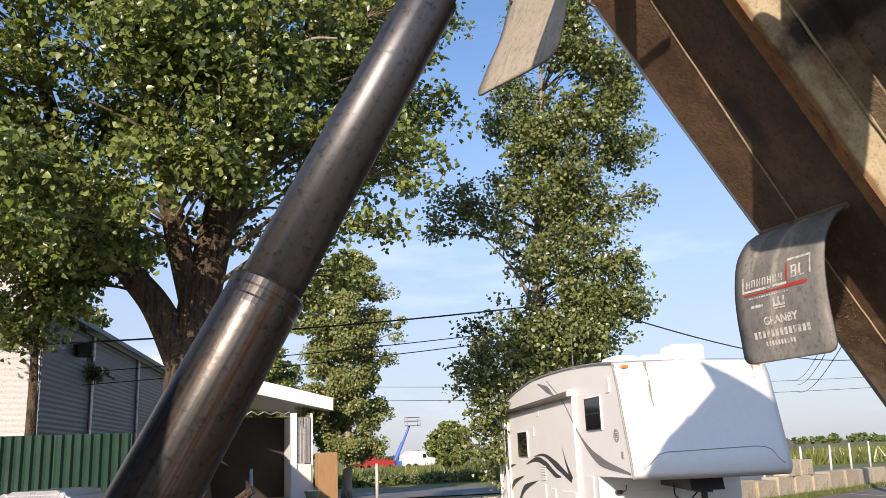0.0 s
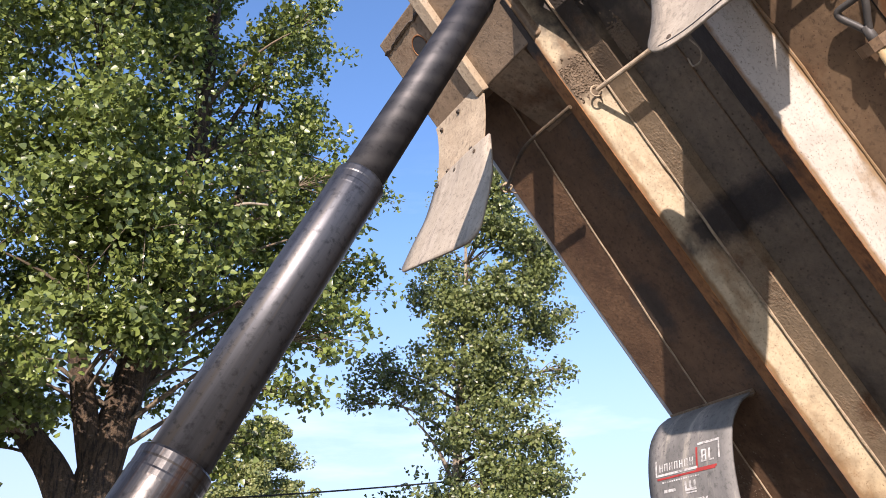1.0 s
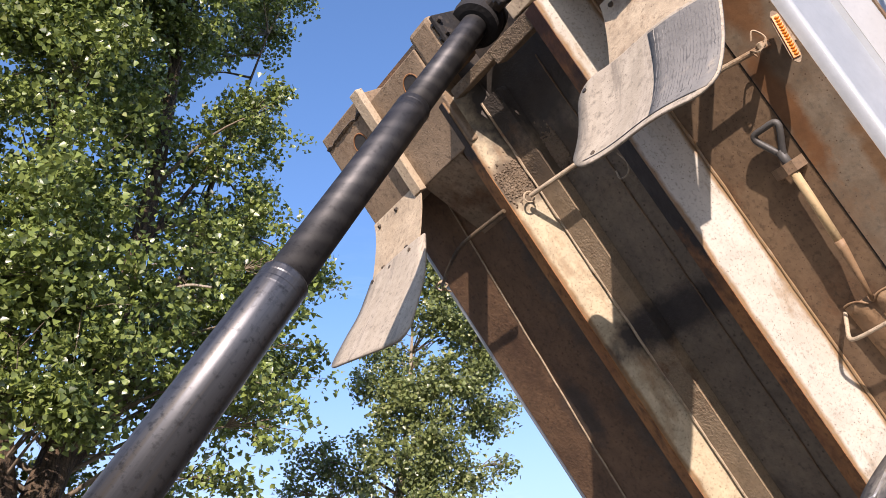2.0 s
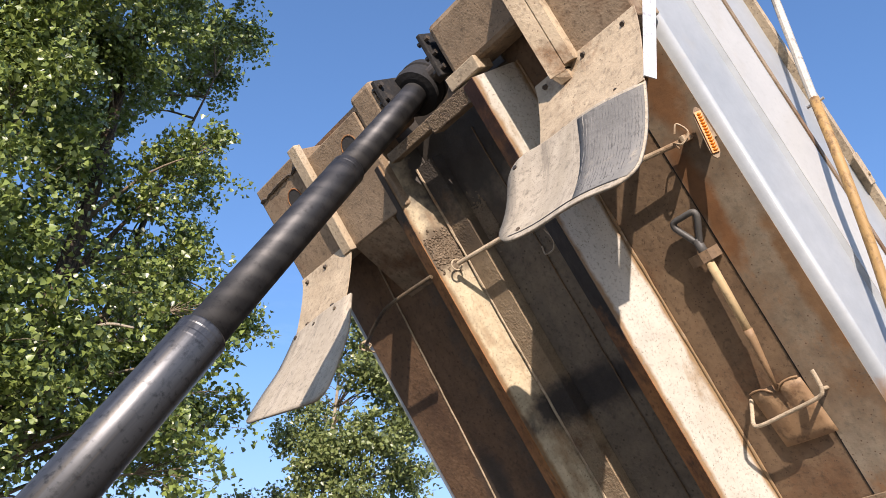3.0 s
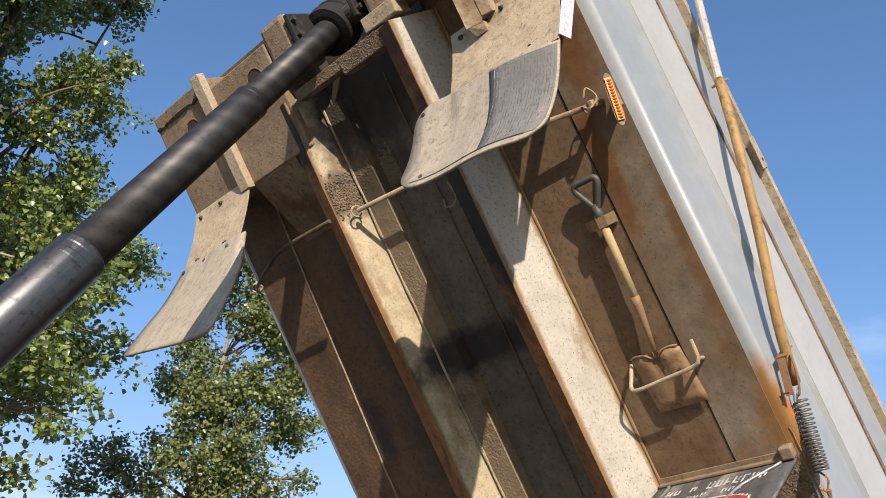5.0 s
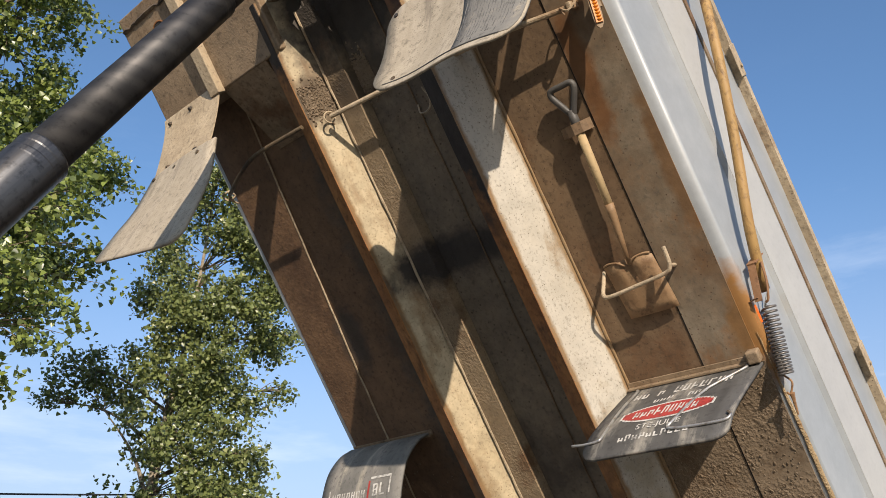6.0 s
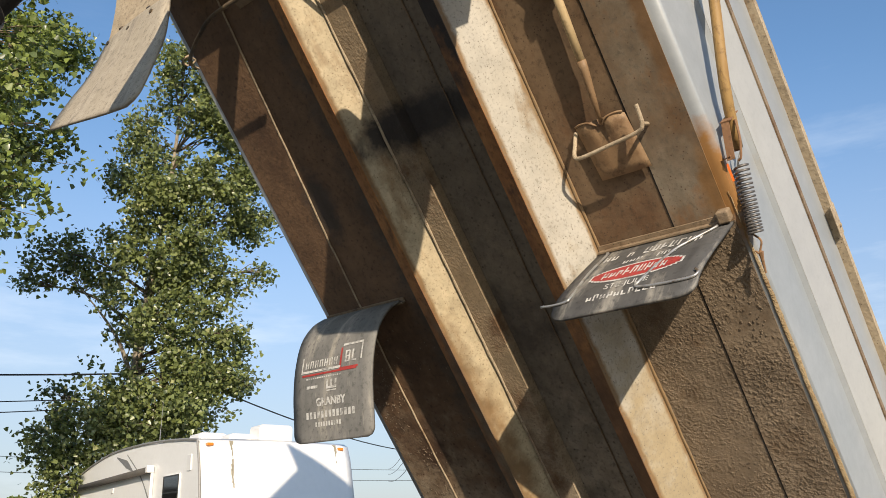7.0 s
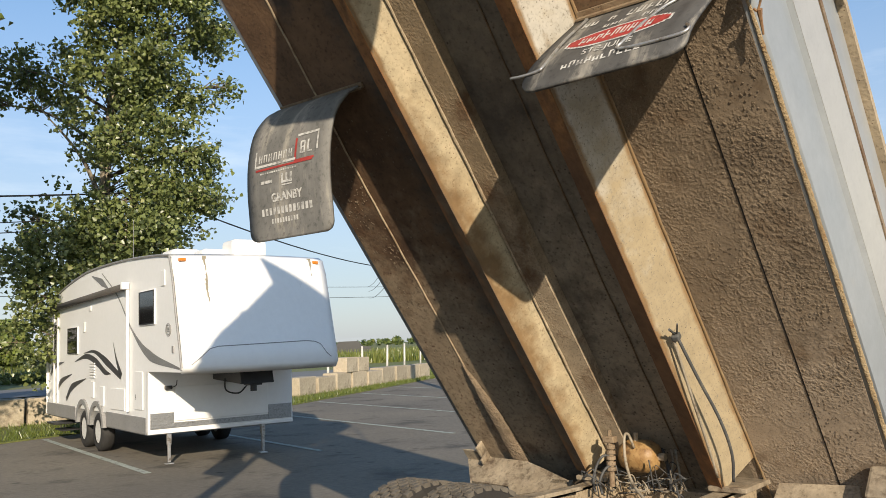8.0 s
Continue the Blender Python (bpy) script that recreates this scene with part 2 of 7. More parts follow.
rubber = surf("dusty_rubber", (0.33, 0.28, 0.205), (0.43, 0.37, 0.285), (0.18, 0.152, 0.118), spots=(110, 0.35, (0.15, 0.12, 0.085)), rough=0.85, scale=4, cscale=2.6, amount=0.45, bump=0.25, stretch=(0.5, 4, 0.5), grit=90, dist=0.003, mottle=0.15)
black_rubber = surf("black_rubber", (0.055, 0.055, 0.055), (0.10, 0.10, 0.095), (0.20, 0.18, 0.15), rough=0.65, scale=3, cscale=5, amount=0.2, bump=0.2, dist=0.003)
flap_rubber = surf("dusty_black_rubber", (0.065, 0.063, 0.06), (0.125, 0.12, 0.11), (0.30, 0.275, 0.23), rough=0.65, scale=3, cscale=3.5, amount=0.6, bump=0.15, dist=0.002, stretch=(0.5, 2.5, 0.5), mottle=0.2)
far_flap_rubber = surf("dusty_grey_rubber", (0.15, 0.145, 0.13), (0.25, 0.235, 0.21), (0.36, 0.33, 0.27), rough=0.7, scale=3, cscale=4, amount=0.55, bump=0.15, dist=0.002, stretch=(0.5, 2.5, 0.5), mottle=0.2)
RAM_TILT = math.atan(0.525)
ram_black = surf("oiled_black_steel", (0.050, 0.051, 0.054), (0.115, 0.115, 0.118), (0.10, 0.09, 0.078), rough=0.40, scale=3, cscale=4, amount=0.35, metal=0.75, bump=0.03, stretch=(6, 6, 0.12), turn=RAM_TILT)
ram_smeared = surf("smeared_black_steel", (0.035, 0.034, 0.035), (0.06, 0.058, 0.057), (0.08, 0.07, 0.058), rough=0.52, scale=2, cscale=2, amount=0.3, metal=0.7, bump=0.03, stretch=(4, 4, 0.15), turn=RAM_TILT, bands=(3.0, 0.25, (0.12, 0.112, 0.105)))
ram_bare = surf("worn_ram_steel", (0.030, 0.028, 0.026), (0.115, 0.108, 0.10), (0.075, 0.042, 0.026), rough=0.36, scale=5, cscale=6, amount=0.55, metal=0.75, bump=0.05, stretch=(6, 6, 0.10), turn=RAM_TILT)
asphalt = surf("asphalt", (0.160, 0.138, 0.106), (0.222, 0.194, 0.150), (0.085, 0.074, 0.058), rough=0.9, scale=0.35, cscale=0.8, amount=0.42, fine=60, bump=0.45, mottle=0.26, spots=(3.5, 0.10, (0.075, 0.066, 0.052)))
road_mat = surf("road_asphalt", (0.16, 0.16, 0.16), (0.19, 0.19, 0.185), rough=0.9, scale=0.1, fine=20, bump=0.1)
grass_mat = surf("grass", (0.10, 0.13, 0.03), (0.16, 0.17, 0.05), (0.20, 0.16, 0.07), rough=0.9, scale=0.5, cscale=0.3, fine=12, bump=0.6, dist=0.05)
field_mat = surf("field", (0.13, 0.16, 0.04), (0.22, 0.20, 0.07), (0.08, 0.12, 0.03), rough=0.95, scale=0.05, cscale=0.03, fine=2, bump=0.3, dist=0.2)
line_paint = surf("worn_line_paint", (0.34, 0.38, 0.33), (0.42, 0.45, 0.40), (0.14, 0.13, 0.12), rough=0.85, scale=4, cscale=7, amount=0.5, bump=0.1)
concrete = surf("concrete_block", (0.42, 0.35, 0.25), (0.52, 0.45, 0.33), (0.26, 0.21, 0.15), rough=0.9, scale=1.2, cscale=2, amount=0.35, bump=0.4, random_part=0.12, mottle=0.2)
rv_white = surf("rv_white_gelcoat", (0.83, 0.82, 0.79), (0.86, 0.85, 0.82), rough=0.32, scale=1, fine=15, bump=0.0, speck=0.0, mottle=0.03)
rv_side = surf("rv_cream_siding", (0.87, 0.865, 0.84), (0.89, 0.885, 0.86), rough=0.4, scale=1.2, fine=18, bump=0.0, speck=0.0, mottle=0.03)
rv_grey = surf("rv_grey_skirt", (0.26, 0.26, 0.25), (0.32, 0.31, 0.30), rough=0.5, scale=3, bump=0.1)
rv_dark = surf("rv_dark_graphic", (0.05, 0.05, 0.055), (0.07, 0.07, 0.07), rough=0.4, scale=4, bump=0.0)
awning = surf("awning_fabric", (0.06, 0.056, 0.05), (0.11, 0.10, 0.09), rough=0.85, scale=4, stretch=(1, 0.2, 1), bump=0.2)
black_plastic = surf("black_plastic", (0.02, 0.02, 0.02), (0.03, 0.03, 0.03), rough=0.45, scale=8, bump=0.05)
zinc = surf("galvanised_steel", (0.45, 0.44, 0.42), (0.55, 0.54, 0.52), (0.25, 0.2, 0.15), rough=0.4, metal=0.7, scale=20, cscale=12, bump=0.1)
# bark darkened: the crown's shade over trunks is put into the colour
bark = surf("bark", (0.075, 0.052, 0.032), (0.15, 0.10, 0.058), (0.03, 0.022, 0.016), rough=0.95, scale=5, cscale=8, amount=0.7, fine=26, bump=1.0, stretch=(2.2, 2.2, 0.35), dist=0.06, mottle=0.25)
pale_bark = surf("pale_bark", (0.30, 0.25, 0.18), (0.38, 0.33, 0.25), (0.15, 0.12, 0.09), rough=0.95, scale=5, cscale=6, bump=0.6, stretch=(2, 2, 0.5), dist=0.03)
twig_bark = surf("twig_bark", (0.15, 0.115, 0.075), (0.24, 0.19, 0.13), (0.09, 0.068, 0.045), rough=0.9, scale=4, cscale=5, bump=0.4, stretch=(2, 2, 0.5), dist=0.02)
wood_pole = surf("weathered_wood", (0.30, 0.24, 0.17), (0.40, 0.33, 0.25), (0.18, 0.14, 0.1), rough=0.85, scale=4, cscale=4, bump=0.4, stretch=(4, 4, 0.3))
handle_wood = surf("mustard_brown_wood", (0.29, 0.165, 0.055), (0.43, 0.27, 0.095), (0.15, 0.08, 0.03), rough=0.6, scale=5, cscale=5, bump=0.15, stretch=(0.3, 4, 4))
# hall side: its shade is put into this darkened grey
shaded_tin = surf("shaded_tin_siding", (0.085, 0.10, 0.115), (0.12, 0.135, 0.15), rough=0.5, scale=1, bump=0.05)
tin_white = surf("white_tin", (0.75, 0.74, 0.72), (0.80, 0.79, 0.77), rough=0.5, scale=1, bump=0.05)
# fence green darkened: the shade over it is put into the colour
tin_green = surf("green_tin", (0.013, 0.044, 0.025), (0.019, 0.060, 0.034), rough=0.45, scale=1.5, bump=0.05, mottle=0.15)
# near-black that stands for shade inside hollows and gaps
shade_dark = surf("shade_dark", (0.03, 0.028, 0.025), (0.05, 0.045, 0.04), rough=0.9, scale=2, bump=0.1)
light_stop_wall = surf("dull_light_stop", (0.12, 0.11, 0.095), (0.16, 0.145, 0.125), (0.09, 0.08, 0.07), rough=0.9, scale=0.5, cscale=0.4, bump=0.1)
leaf_mat = bpy.data.materials.new("poplar_leaf")


def leaf_material(m, a, b, yellow):
    m.use_nodes = True
    n, l = m.node_tree.nodes, m.node_tree.links
    p = n["Principled BSDF"]
    ge = n.new("ShaderNodeNewGeometry")
    r = n.new("ShaderNodeValToRGB")
    e = r.color_ramp.elements
    e[0].color, e[1].color = (*a, 1), (*yellow, 1)
    e[1].position = 1.0
    e.new(0.6).color = (*b, 1)
    e.new(0.96).color = (*b, 1)
    l.new(ge.outputs["Random Per Island"], r.inputs["Fac"])
    l.new(r.outputs["Color"], p.inputs["Base Color"])
    p.inputs["Roughness"].default_value = 0.34
    p.inputs["Specular IOR Level"].default_value = 0.6
    tr = n.new("ShaderNodeBsdfTranslucent")
    glow = n.new("ShaderNodeMix")
    glow.data_type = "RGBA"
    glow.inputs[0].default_value = 0.5
    glow.inputs[7].default_value = (0.24, 0.30, 0.06, 1)
    l.new(r.outputs["Color"], glow.inputs[6])
    l.new(glow.outputs[2], tr.inputs["Color"])
    ms = n.new("ShaderNodeMixShader")
    ms.inputs["Fac"].default_value = 0.25
    l.new(p.outputs["BSDF"], ms.inputs[1])
    l.new(tr.outputs["BSDF"], ms.inputs[2])
    l.new(ms.outputs["Shader"], n["Material Output"].inputs["Surface"])
    return m


leaf_material(leaf_mat, (0.058, 0.082, 0.026), (0.21, 0.262, 0.060), (0.38, 0.40, 0.14))
leaf_slim = leaf_material(bpy.data.materials.new("slim_poplar_leaf"), (0.062, 0.084, 0.032), (0.20, 0.235, 0.075), (0.42, 0.42, 0.2))
# yellowish leaf paled further: distance haze is put into the colour
leaf_hazed = leaf_material(bpy.data.materials.new("hazed_leaf"), (0.16, 0.20, 0.07), (0.27, 0.29, 0.10), (0.42, 0.38, 0.15))
leaf_dark = leaf_material(bpy.data.materials.new("bush_leaf"), (0.06, 0.09, 0.025), (0.12, 0.155, 0.04), (0.20, 0.19, 0.05))


def plain(name, col, rough=0.5, metal=0.0):
    m = bpy.data.materials.new(name)
    m.use_nodes = True
    p = m.node_tree.nodes["Principled BSDF"]
    p.inputs["Base Color"].default_value = (*col, 1)
    p.inputs["Roughness"].default_value = rough
    p.inputs["Metallic"].default_value = metal
    return m


glass_dark = plain("tinted_glass", (0.012, 0.012, 0.013), 0.08)
white_ink = surf("worn_white_print", (0.52, 0.50, 0.46), (0.64, 0.62, 0.57), (0.22, 0.21, 0.19), rough=0.7, scale=12, cscale=22, amount=0.6, bump=0.0)
red_ink = surf("worn_red_print", (0.34, 0.03, 0.025), (0.42, 0.05, 0.04), (0.16, 0.05, 0.04), rough=0.7, scale=12, cscale=16, amount=0.3, bump=0.0)
amber = plain("amber_lens", (0.62, 0.20, 0.015), 0.3)
wire_black = plain("black_cable", (0.015, 0.015, 0.015), 0.6)


# ---- geometry helpers ----
def part(name, bm, material, parent, label="", smooth=False):
    """One mesh object under a thing or a part."""
    bmesh.ops.recalc_face_normals(bm, faces=bm.faces)
    me = bpy.data.meshes.new(name)
    bm.to_mesh(me)
    bm.free()
    for poly in me.polygons:
        poly.use_smooth = smooth
    if material:
        me.materials.append(material)
    ob = new(name, me)
    ob.parent = parent
    return tagged(ob, label=label)


def thing(name, m, label, category, group="", kind=""):
    e = new(name)
    e.empty_display_size = 0.2
    e.matrix_world = m
    return tagged(e, label, category, group, kind)


def box(bm, lo, hi, bevel=0.0):
    lo, hi = [min(a, b) for a, b in zip(lo, hi)], [max(a, b) for a, b in zip(lo, hi)]
    c = [(a + b) / 2 for a, b in zip(lo, hi)]
    s = [b - a for a, b in zip(lo, hi)]
    r = bmesh.ops.create_cube(bm, size=1.0, matrix=Matrix.LocRotScale(c, None, s))
    if bevel:
        es = list({e for v in r["verts"] for e in v.link_edges})
        bmesh.ops.bevel(bm, geom=es, offset=bevel, segments=2, affect="EDGES", profile=0.5)
    return r["verts"]


def hexa(bm, pts):
    """A block from eight corners: four below, four above, both turning the same way."""
    v = [bm.verts.new(p) for p in pts]
    for f in ((0, 1, 2, 3), (4, 5, 6, 7), (0, 1, 5, 4), (1, 2, 6, 5), (2, 3, 7, 6), (3, 0, 4, 7)):
        bm.faces.new([v[i] for i in f])


def tube(bm, pts, radii, sides=10, caps=True):
    """A tapered tube through points."""
    pts = [Vector(p) for p in pts]
    if not isinstance(radii, (list, tuple)):
        radii = [radii] * len(pts)
    rings, up = [], None
    for i, p in enumerate(pts):
        d = (pts[min(i + 1, len(pts) - 1)] - pts[max(i - 1, 0)]).normalized()
        if up is None:
            up = d.orthogonal().normalized()
        up = (up - d * up.dot(d)).normalized()
        side = d.cross(up)
        rings.append([bm.verts.new(p + (up * math.cos(a) + side * math.sin(a)) * radii[i]) for a in [2 * math.pi * k / sides for k in range(sides)]])
    for r0, r1 in zip(rings, rings[1:]):
        for k in range(sides):
            bm.faces.new((r0[k], r0[(k + 1) % sides], r1[(k + 1) % sides], r1[k]))
    if caps:
        bm.faces.new(rings[0])
        bm.faces.new(rings[-1])


def extrude_profile(bm, prof, a, b, at):
    """A closed outline of (p, q), drawn out from a to b; at(s, p, q) gives the place."""
    r0 = [bm.verts.new(at(a, p, q)) for p, q in prof]
    r1 = [bm.verts.new(at(b, p, q)) for p, q in prof]
    n = len(prof)
    for i in range(n):
        bm.faces.new((r0[i], r0[(i + 1) % n], r1[(i + 1) % n], r1[i]))
    bm.faces.new(r0)
    bm.faces.new(r1)


def sheet(bm, rows, thick):
    """A sheet through a grid of points, with a thickness along its normals."""
    grid = [[Vector(p) for p in r] for r in rows]
    nr, nc = len(grid), len(grid[0])

    def normal(i, j):
        a = grid[min(i + 1, nr - 1)][j] - grid[max(i - 1, 0)][j]
        b = grid[i][min(j + 1, nc - 1)] - grid[i][max(j - 1, 0)]
        return a.cross(b).normalized() * thick / 2

    top = [[bm.verts.new(grid[i][j] + normal(i, j)) for j in range(nc)] for i in range(nr)]
    bot = [[bm.verts.new(grid[i][j] - normal(i, j)) for j in range(nc)] for i in range(nr)]
    for g in (top, bot):
        for i in range(nr - 1):
            for j in range(nc - 1):
                bm.faces.new((g[i][j], g[i + 1][j], g[i + 1][j + 1], g[i][j + 1]))
    rim = [(0, j) for j in range(nc)] + [(i, nc - 1) for i in range(1, nr)] + [(nr - 1, j) for j in range(nc - 2, -1, -1)] + [(i, 0) for i in range(nr - 2, 0, -1)]
    for k in range(len(rim)):
        (a, b), (c, d) = rim[k], rim[(k + 1) % len(rim)]
        bm.faces.new((top[a][b], top[c][d], bot[c][d], bot[a][b]))


def bez(pts, n=8):
    """Catmull-Rom points through pts."""
    p = [Vector(q) for q in pts]
    p = [2 * p[0] - p[1]] + p + [2 * p[-1] - p[-2]]
    out = []
    for i in range(1, len(p) - 2):
        for k in range(n):
            t = k / n
            a, b, c, d = p[i - 1:i + 3]
            out.append(0.5 * ((2 * b) + (c - a) * t + (2 * a - 5 * b + 4 * c - d) * t * t + (3 * b - a - 3 * c + d) * t ** 3))
    out.append(p[-2])
    return out


# ---- the ground ----
def grid_ground(name, lo, hi, z, material, label, step):
    bm = bmesh.new()
    nx, ny = int((hi[0] - lo[0]) / step), int((hi[1] - lo[1]) / step)
    vs = [[bm.verts.new((lo[0] + (hi[0] - lo[0]) * i / nx, lo[1] + (hi[1] - lo[1]) * j / ny, z)) for j in range(ny + 1)] for i in range(nx + 1)]
    for i in range(nx):
        for j in range(ny):
            bm.faces.new((vs[i][j], vs[i + 1][j], vs[i + 1][j + 1], vs[i][j + 1]))
    ob = part(name, bm, material, None)
    return tagged(ob, label, name, kind="structure")


LOT = math.radians(-13.6)          # the parking bays' turn about z
BAY = Vector((0.235, 0.972, 0))    # along the bays
ROW = Vector((0.972, -0.235, 0))   # across them

ground = grid_ground("ground", (-2500, -2500), (2500, 2500), -0.06, field_mat, "green and yellow field reaching the horizon", 250)
bm = bmesh.new()
q = [Vector((8.6, 18.6, 0)) + ROW * a + BAY * b for a, b in ((-60, -70), (70, -70), (70, 50.0), (21.3, 13.9), (8.1, 3.6), (-0.4, -0.2), (-8.0, -1.6), (-60, -2.0))]
face = bm.faces.new([bm.verts.new(p) for p in q])
bmesh.ops.extrude_face_region(bm, geom=[face])
bmesh.ops.translate(bm, verts=[v for v in bm.verts][8:], vec=(0, 0, -0.12))
pavement = tagged(part("pavement", bm, asphalt, None), "dark worn asphalt parking lot with faded lines", "pavement", kind="structure")


# ---- the raised body: u along it towards its front, v across, w out of its floor ----
THETA, U0 = 0.9014874, 2.85
ct, st = math.cos(THETA), math.sin(THETA)
ORG = Vector((6.559444, 2.113126, -1.060125))
M_BODY = Matrix(((ct, 0, st, 0), (0, 1, 0, 0), (-st, 0, ct, 0), (0, 0, 0, 1)))
HINGE = ORG + Vector((-ct, 0, st)) * U0
M_BODY = Matrix.Translation(HINGE) @ M_BODY


def B(u, v, w):
    """Body coordinates to the body's own local ones."""
    return Vector((U0 - u, v, w))


def bodybox(bm, u, v, w, bevel=0.0):
    return box(bm, B(u[0], v[0], w[0]), B(u[1], v[1], w[1]), bevel)


dump_body = thing("dump_body", M_BODY, "raised steel dump body with dirty rusted underside and grey sides", "dump body")
V_FAR, V_NEAR = 1.331, -1.07
U_FRONT, U_REAR = 7.80, 2.47


def along(s, p, q):
    return B(s, p, q)


# floor plates, with open seams between them
for us, vs, mt in (((U_REAR, U_FRONT), (0.42, 1.066), far_floor_steel), ((U_REAR, 7.43), (-0.40, 0.42), mid_floor_steel), ((5.13, U_FRONT), (-0.8, -0.40), floor_steel), ((U_REAR, 5.13), (-0.8, -0.40), crust_steel)):
    bm = bmesh.new()
    bodybox(bm, us, vs, (0.0, 0.012))
    part("floor_plate", bm, mt, dump_body)


def side_profile(sign, edge):
    """A side formed from one sheet: floor strip, rounded corner, wall."""
    inner = []
    r = 0.022
    base = edge + sign * 0.0
    inner.append((base - sign * 0.262, 0.0))
    for k in range(7):
        a = math.pi / 2 * k / 6
        inner.append((base - sign * r + sign * math.sin(a) * (r + 0.0175), r - math.cos(a) * r))
    inner += [(base + sign * 0.028, 0.30), (base + sign * 0.045, 0.315), (base + sign * 0.062, 0.56), (base + sign * 0.062, 0.575), (base + sign * 0.022, 0.61), (base + sign * 0.022, 0.975)]
    outer = [(p - sign * 0.012, q + 0.012) for p, q in inner]
    return inner + outer[::-1]


for name, sign, edge in (("near", -1, V_NEAR), ("far", 1, V_FAR)):
    bm = bmesh.new()
    extrude_profile(bm, side_profile(sign, edge), U_REAR, U_FRONT, along)
    wall = part("side_wall", bm, side_paint, dump_body, "grey painted side sheet rounded into the floor")
    for poly in wall.data.polygons:
        poly.use_smooth = poly.center.z < 0.085
    bm = bmesh.new()
    e = edge + sign * 0.03
    extrude_profile(bm, [(e + sign * 0.03, 0.965), (e + sign * 0.03, 1.008), (e - sign * 0.08, 1.008), (e - sign * 0.08, 0.965)], U_REAR, U_FRONT, along)
    part("top_rail", bm, dust_steel, dump_body, "dusty square top rail")

# dirty strip of the formed sheet under the floor
for us, a, b, mt in (((5.13, 7.78), -1.035, -0.808, strip_steel), ((U_REAR, 5.13), -1.05, -0.808, crust_steel)):
    bm = bmesh.new()
    bodybox(bm, us, (a, b), (-0.005, -0.001))
    part("floor_strip", bm, mt, dump_body)

# the far strip's welded lap; its widening forward is fitted to the camera's view
LAP = ((U_REAR, 1.062), (4.8, 1.056), (5.54, 1.034), (6.63, 0.972), (7.78, 0.905))


def lap(u):
    return float(np.interp(u, [p[0] for p in LAP], [p[1] for p in LAP]))


bm = bmesh.new()
sheet(bm, [[B(U_REAR + (7.78 - U_REAR) * k / 24, lap(U_REAR + (7.78 - U_REAR) * k / 24), -0.003), B(U_REAR + (7.78 - U_REAR) * k / 24, 1.30, -0.003)] for k in range(25)], 0.004)
part("floor_strip", bm, far_floor_steel, dump_body)
# raised strip added on the far plate near the rear, to shorten the sill's shadow
bm = bmesh.new()
rows = []
for k in range(31):
    u = U_REAR + 0.95 * k / 30
    inner = 0.945 + 0.11 * (k / 30) ** 2 + 0.012 * noise.noise(Vector((u * 9, 2, 0)))
    rows.append([B(u, inner + (1.056 - inner) * j / 5, -0.004 - 0.030 * min(1.0, 2.2 * j / 5) * (1 - 0.6 * (k / 30) ** 3) + 0.004 * noise.noise(Vector((u * 14, j, 1)))) for j in range(6)])
sheet(bm, rows, 0.003)
part("dirt_cake", bm, crust_steel, dump_body, "crusted strip raised to catch the sun", smooth=True)

# gritty tan rim where spray has dried along the bend
bm = bmesh.new()
rows = []
for k in range(161):
    u = U_REAR + (5.25 - U_REAR) * k / 160
    top = 58 + 7 * noise.noise(Vector((u * 7, 0, 1))) + 7 * noise.noise(Vector((u * 31, 0, 5))) - 30 * max(0.0, (u - 4.7) / 0.55)
    low = 24 + 4 * noise.noise(Vector((u * 12, 3, 0)))
    rows.append([B(u, -1.048 - math.sin(radians(low + (top - low) * j / 4)) * (0.0395 + 0.0035 * math.sin(math.pi * j / 4)), 0.022 - 0.0245 * math.cos(radians(low + (top - low) * j / 4)) - 0.001) for j in range(5)])
sheet(bm, rows, 0.002)
part("dirt_rim", bm, rim_dirt, dump_body, "gritty tan dirt along the bend", smooth=True)

# flared band along each side, its brighter light put into a paler colour
for sign, edge in ((-1, V_NEAR), (1, V_FAR)):
    bm = bmesh.new()
    a, b = edge + sign * 0.0475, edge + sign * 0.0645
    extrude_profile(bm, [(a, 0.318), (b, 0.558), (b - sign * 0.003, 0.558), (a - sign * 0.003, 0.318)], U_REAR, U_FRONT, along)
    part("side_band", bm, bright_band, dump_body, "flared cream band of the side, paler in colour for brighter light")

# raised strip stands for a dirty, shaded bevel hardly seen from the camera
for sign, edge in ((-1, V_NEAR), (1, V_FAR)):
    bm = bmesh.new()
    e = edge + sign * 0.02
    extrude_profile(bm, [(e, 0.578), (e + sign * 0.047, 0.582), (e + sign * 0.047, 0.612), (e + sign * 0.041, 0.618), (e, 0.618)], U_REAR, U_FRONT, along)
    part("side_rub_rail", bm, shelf_steel, dump_body, "tan strip standing for the dusty, shaded bevel above the band")
for u in (3.05, 4.6, 6.15):
    bm = bmesh.new()
    bodybox(bm, (u, u + 0.16), (V_NEAR - 0.066, V_NEAR - 0.0605), (0.935, 1.006), 0.002)
    tube(bm, [B(u + 0.05, V_NEAR - 0.060, 0.975), B(u + 0.05, V_NEAR - 0.074, 0.975)], 0.010, 8)
    part("rail_bracket", bm, dust_steel, dump_body)
# front wall with its cab guard, and tailgate; the wall's foot is left off to fit the camera's view
bm = bmesh.new()
sheet(bm, [[B(7.81, V_NEAR + 0.01, 1.69), B(7.81, V_FAR - 0.01, 1.69)], [B(8.34, V_NEAR + 0.01, 1.80), B(8.34, V_FAR - 0.01, 1.80)]], 0.02)
part("cab_guard", bm, side_paint, dump_body)
bm = bmesh.new()
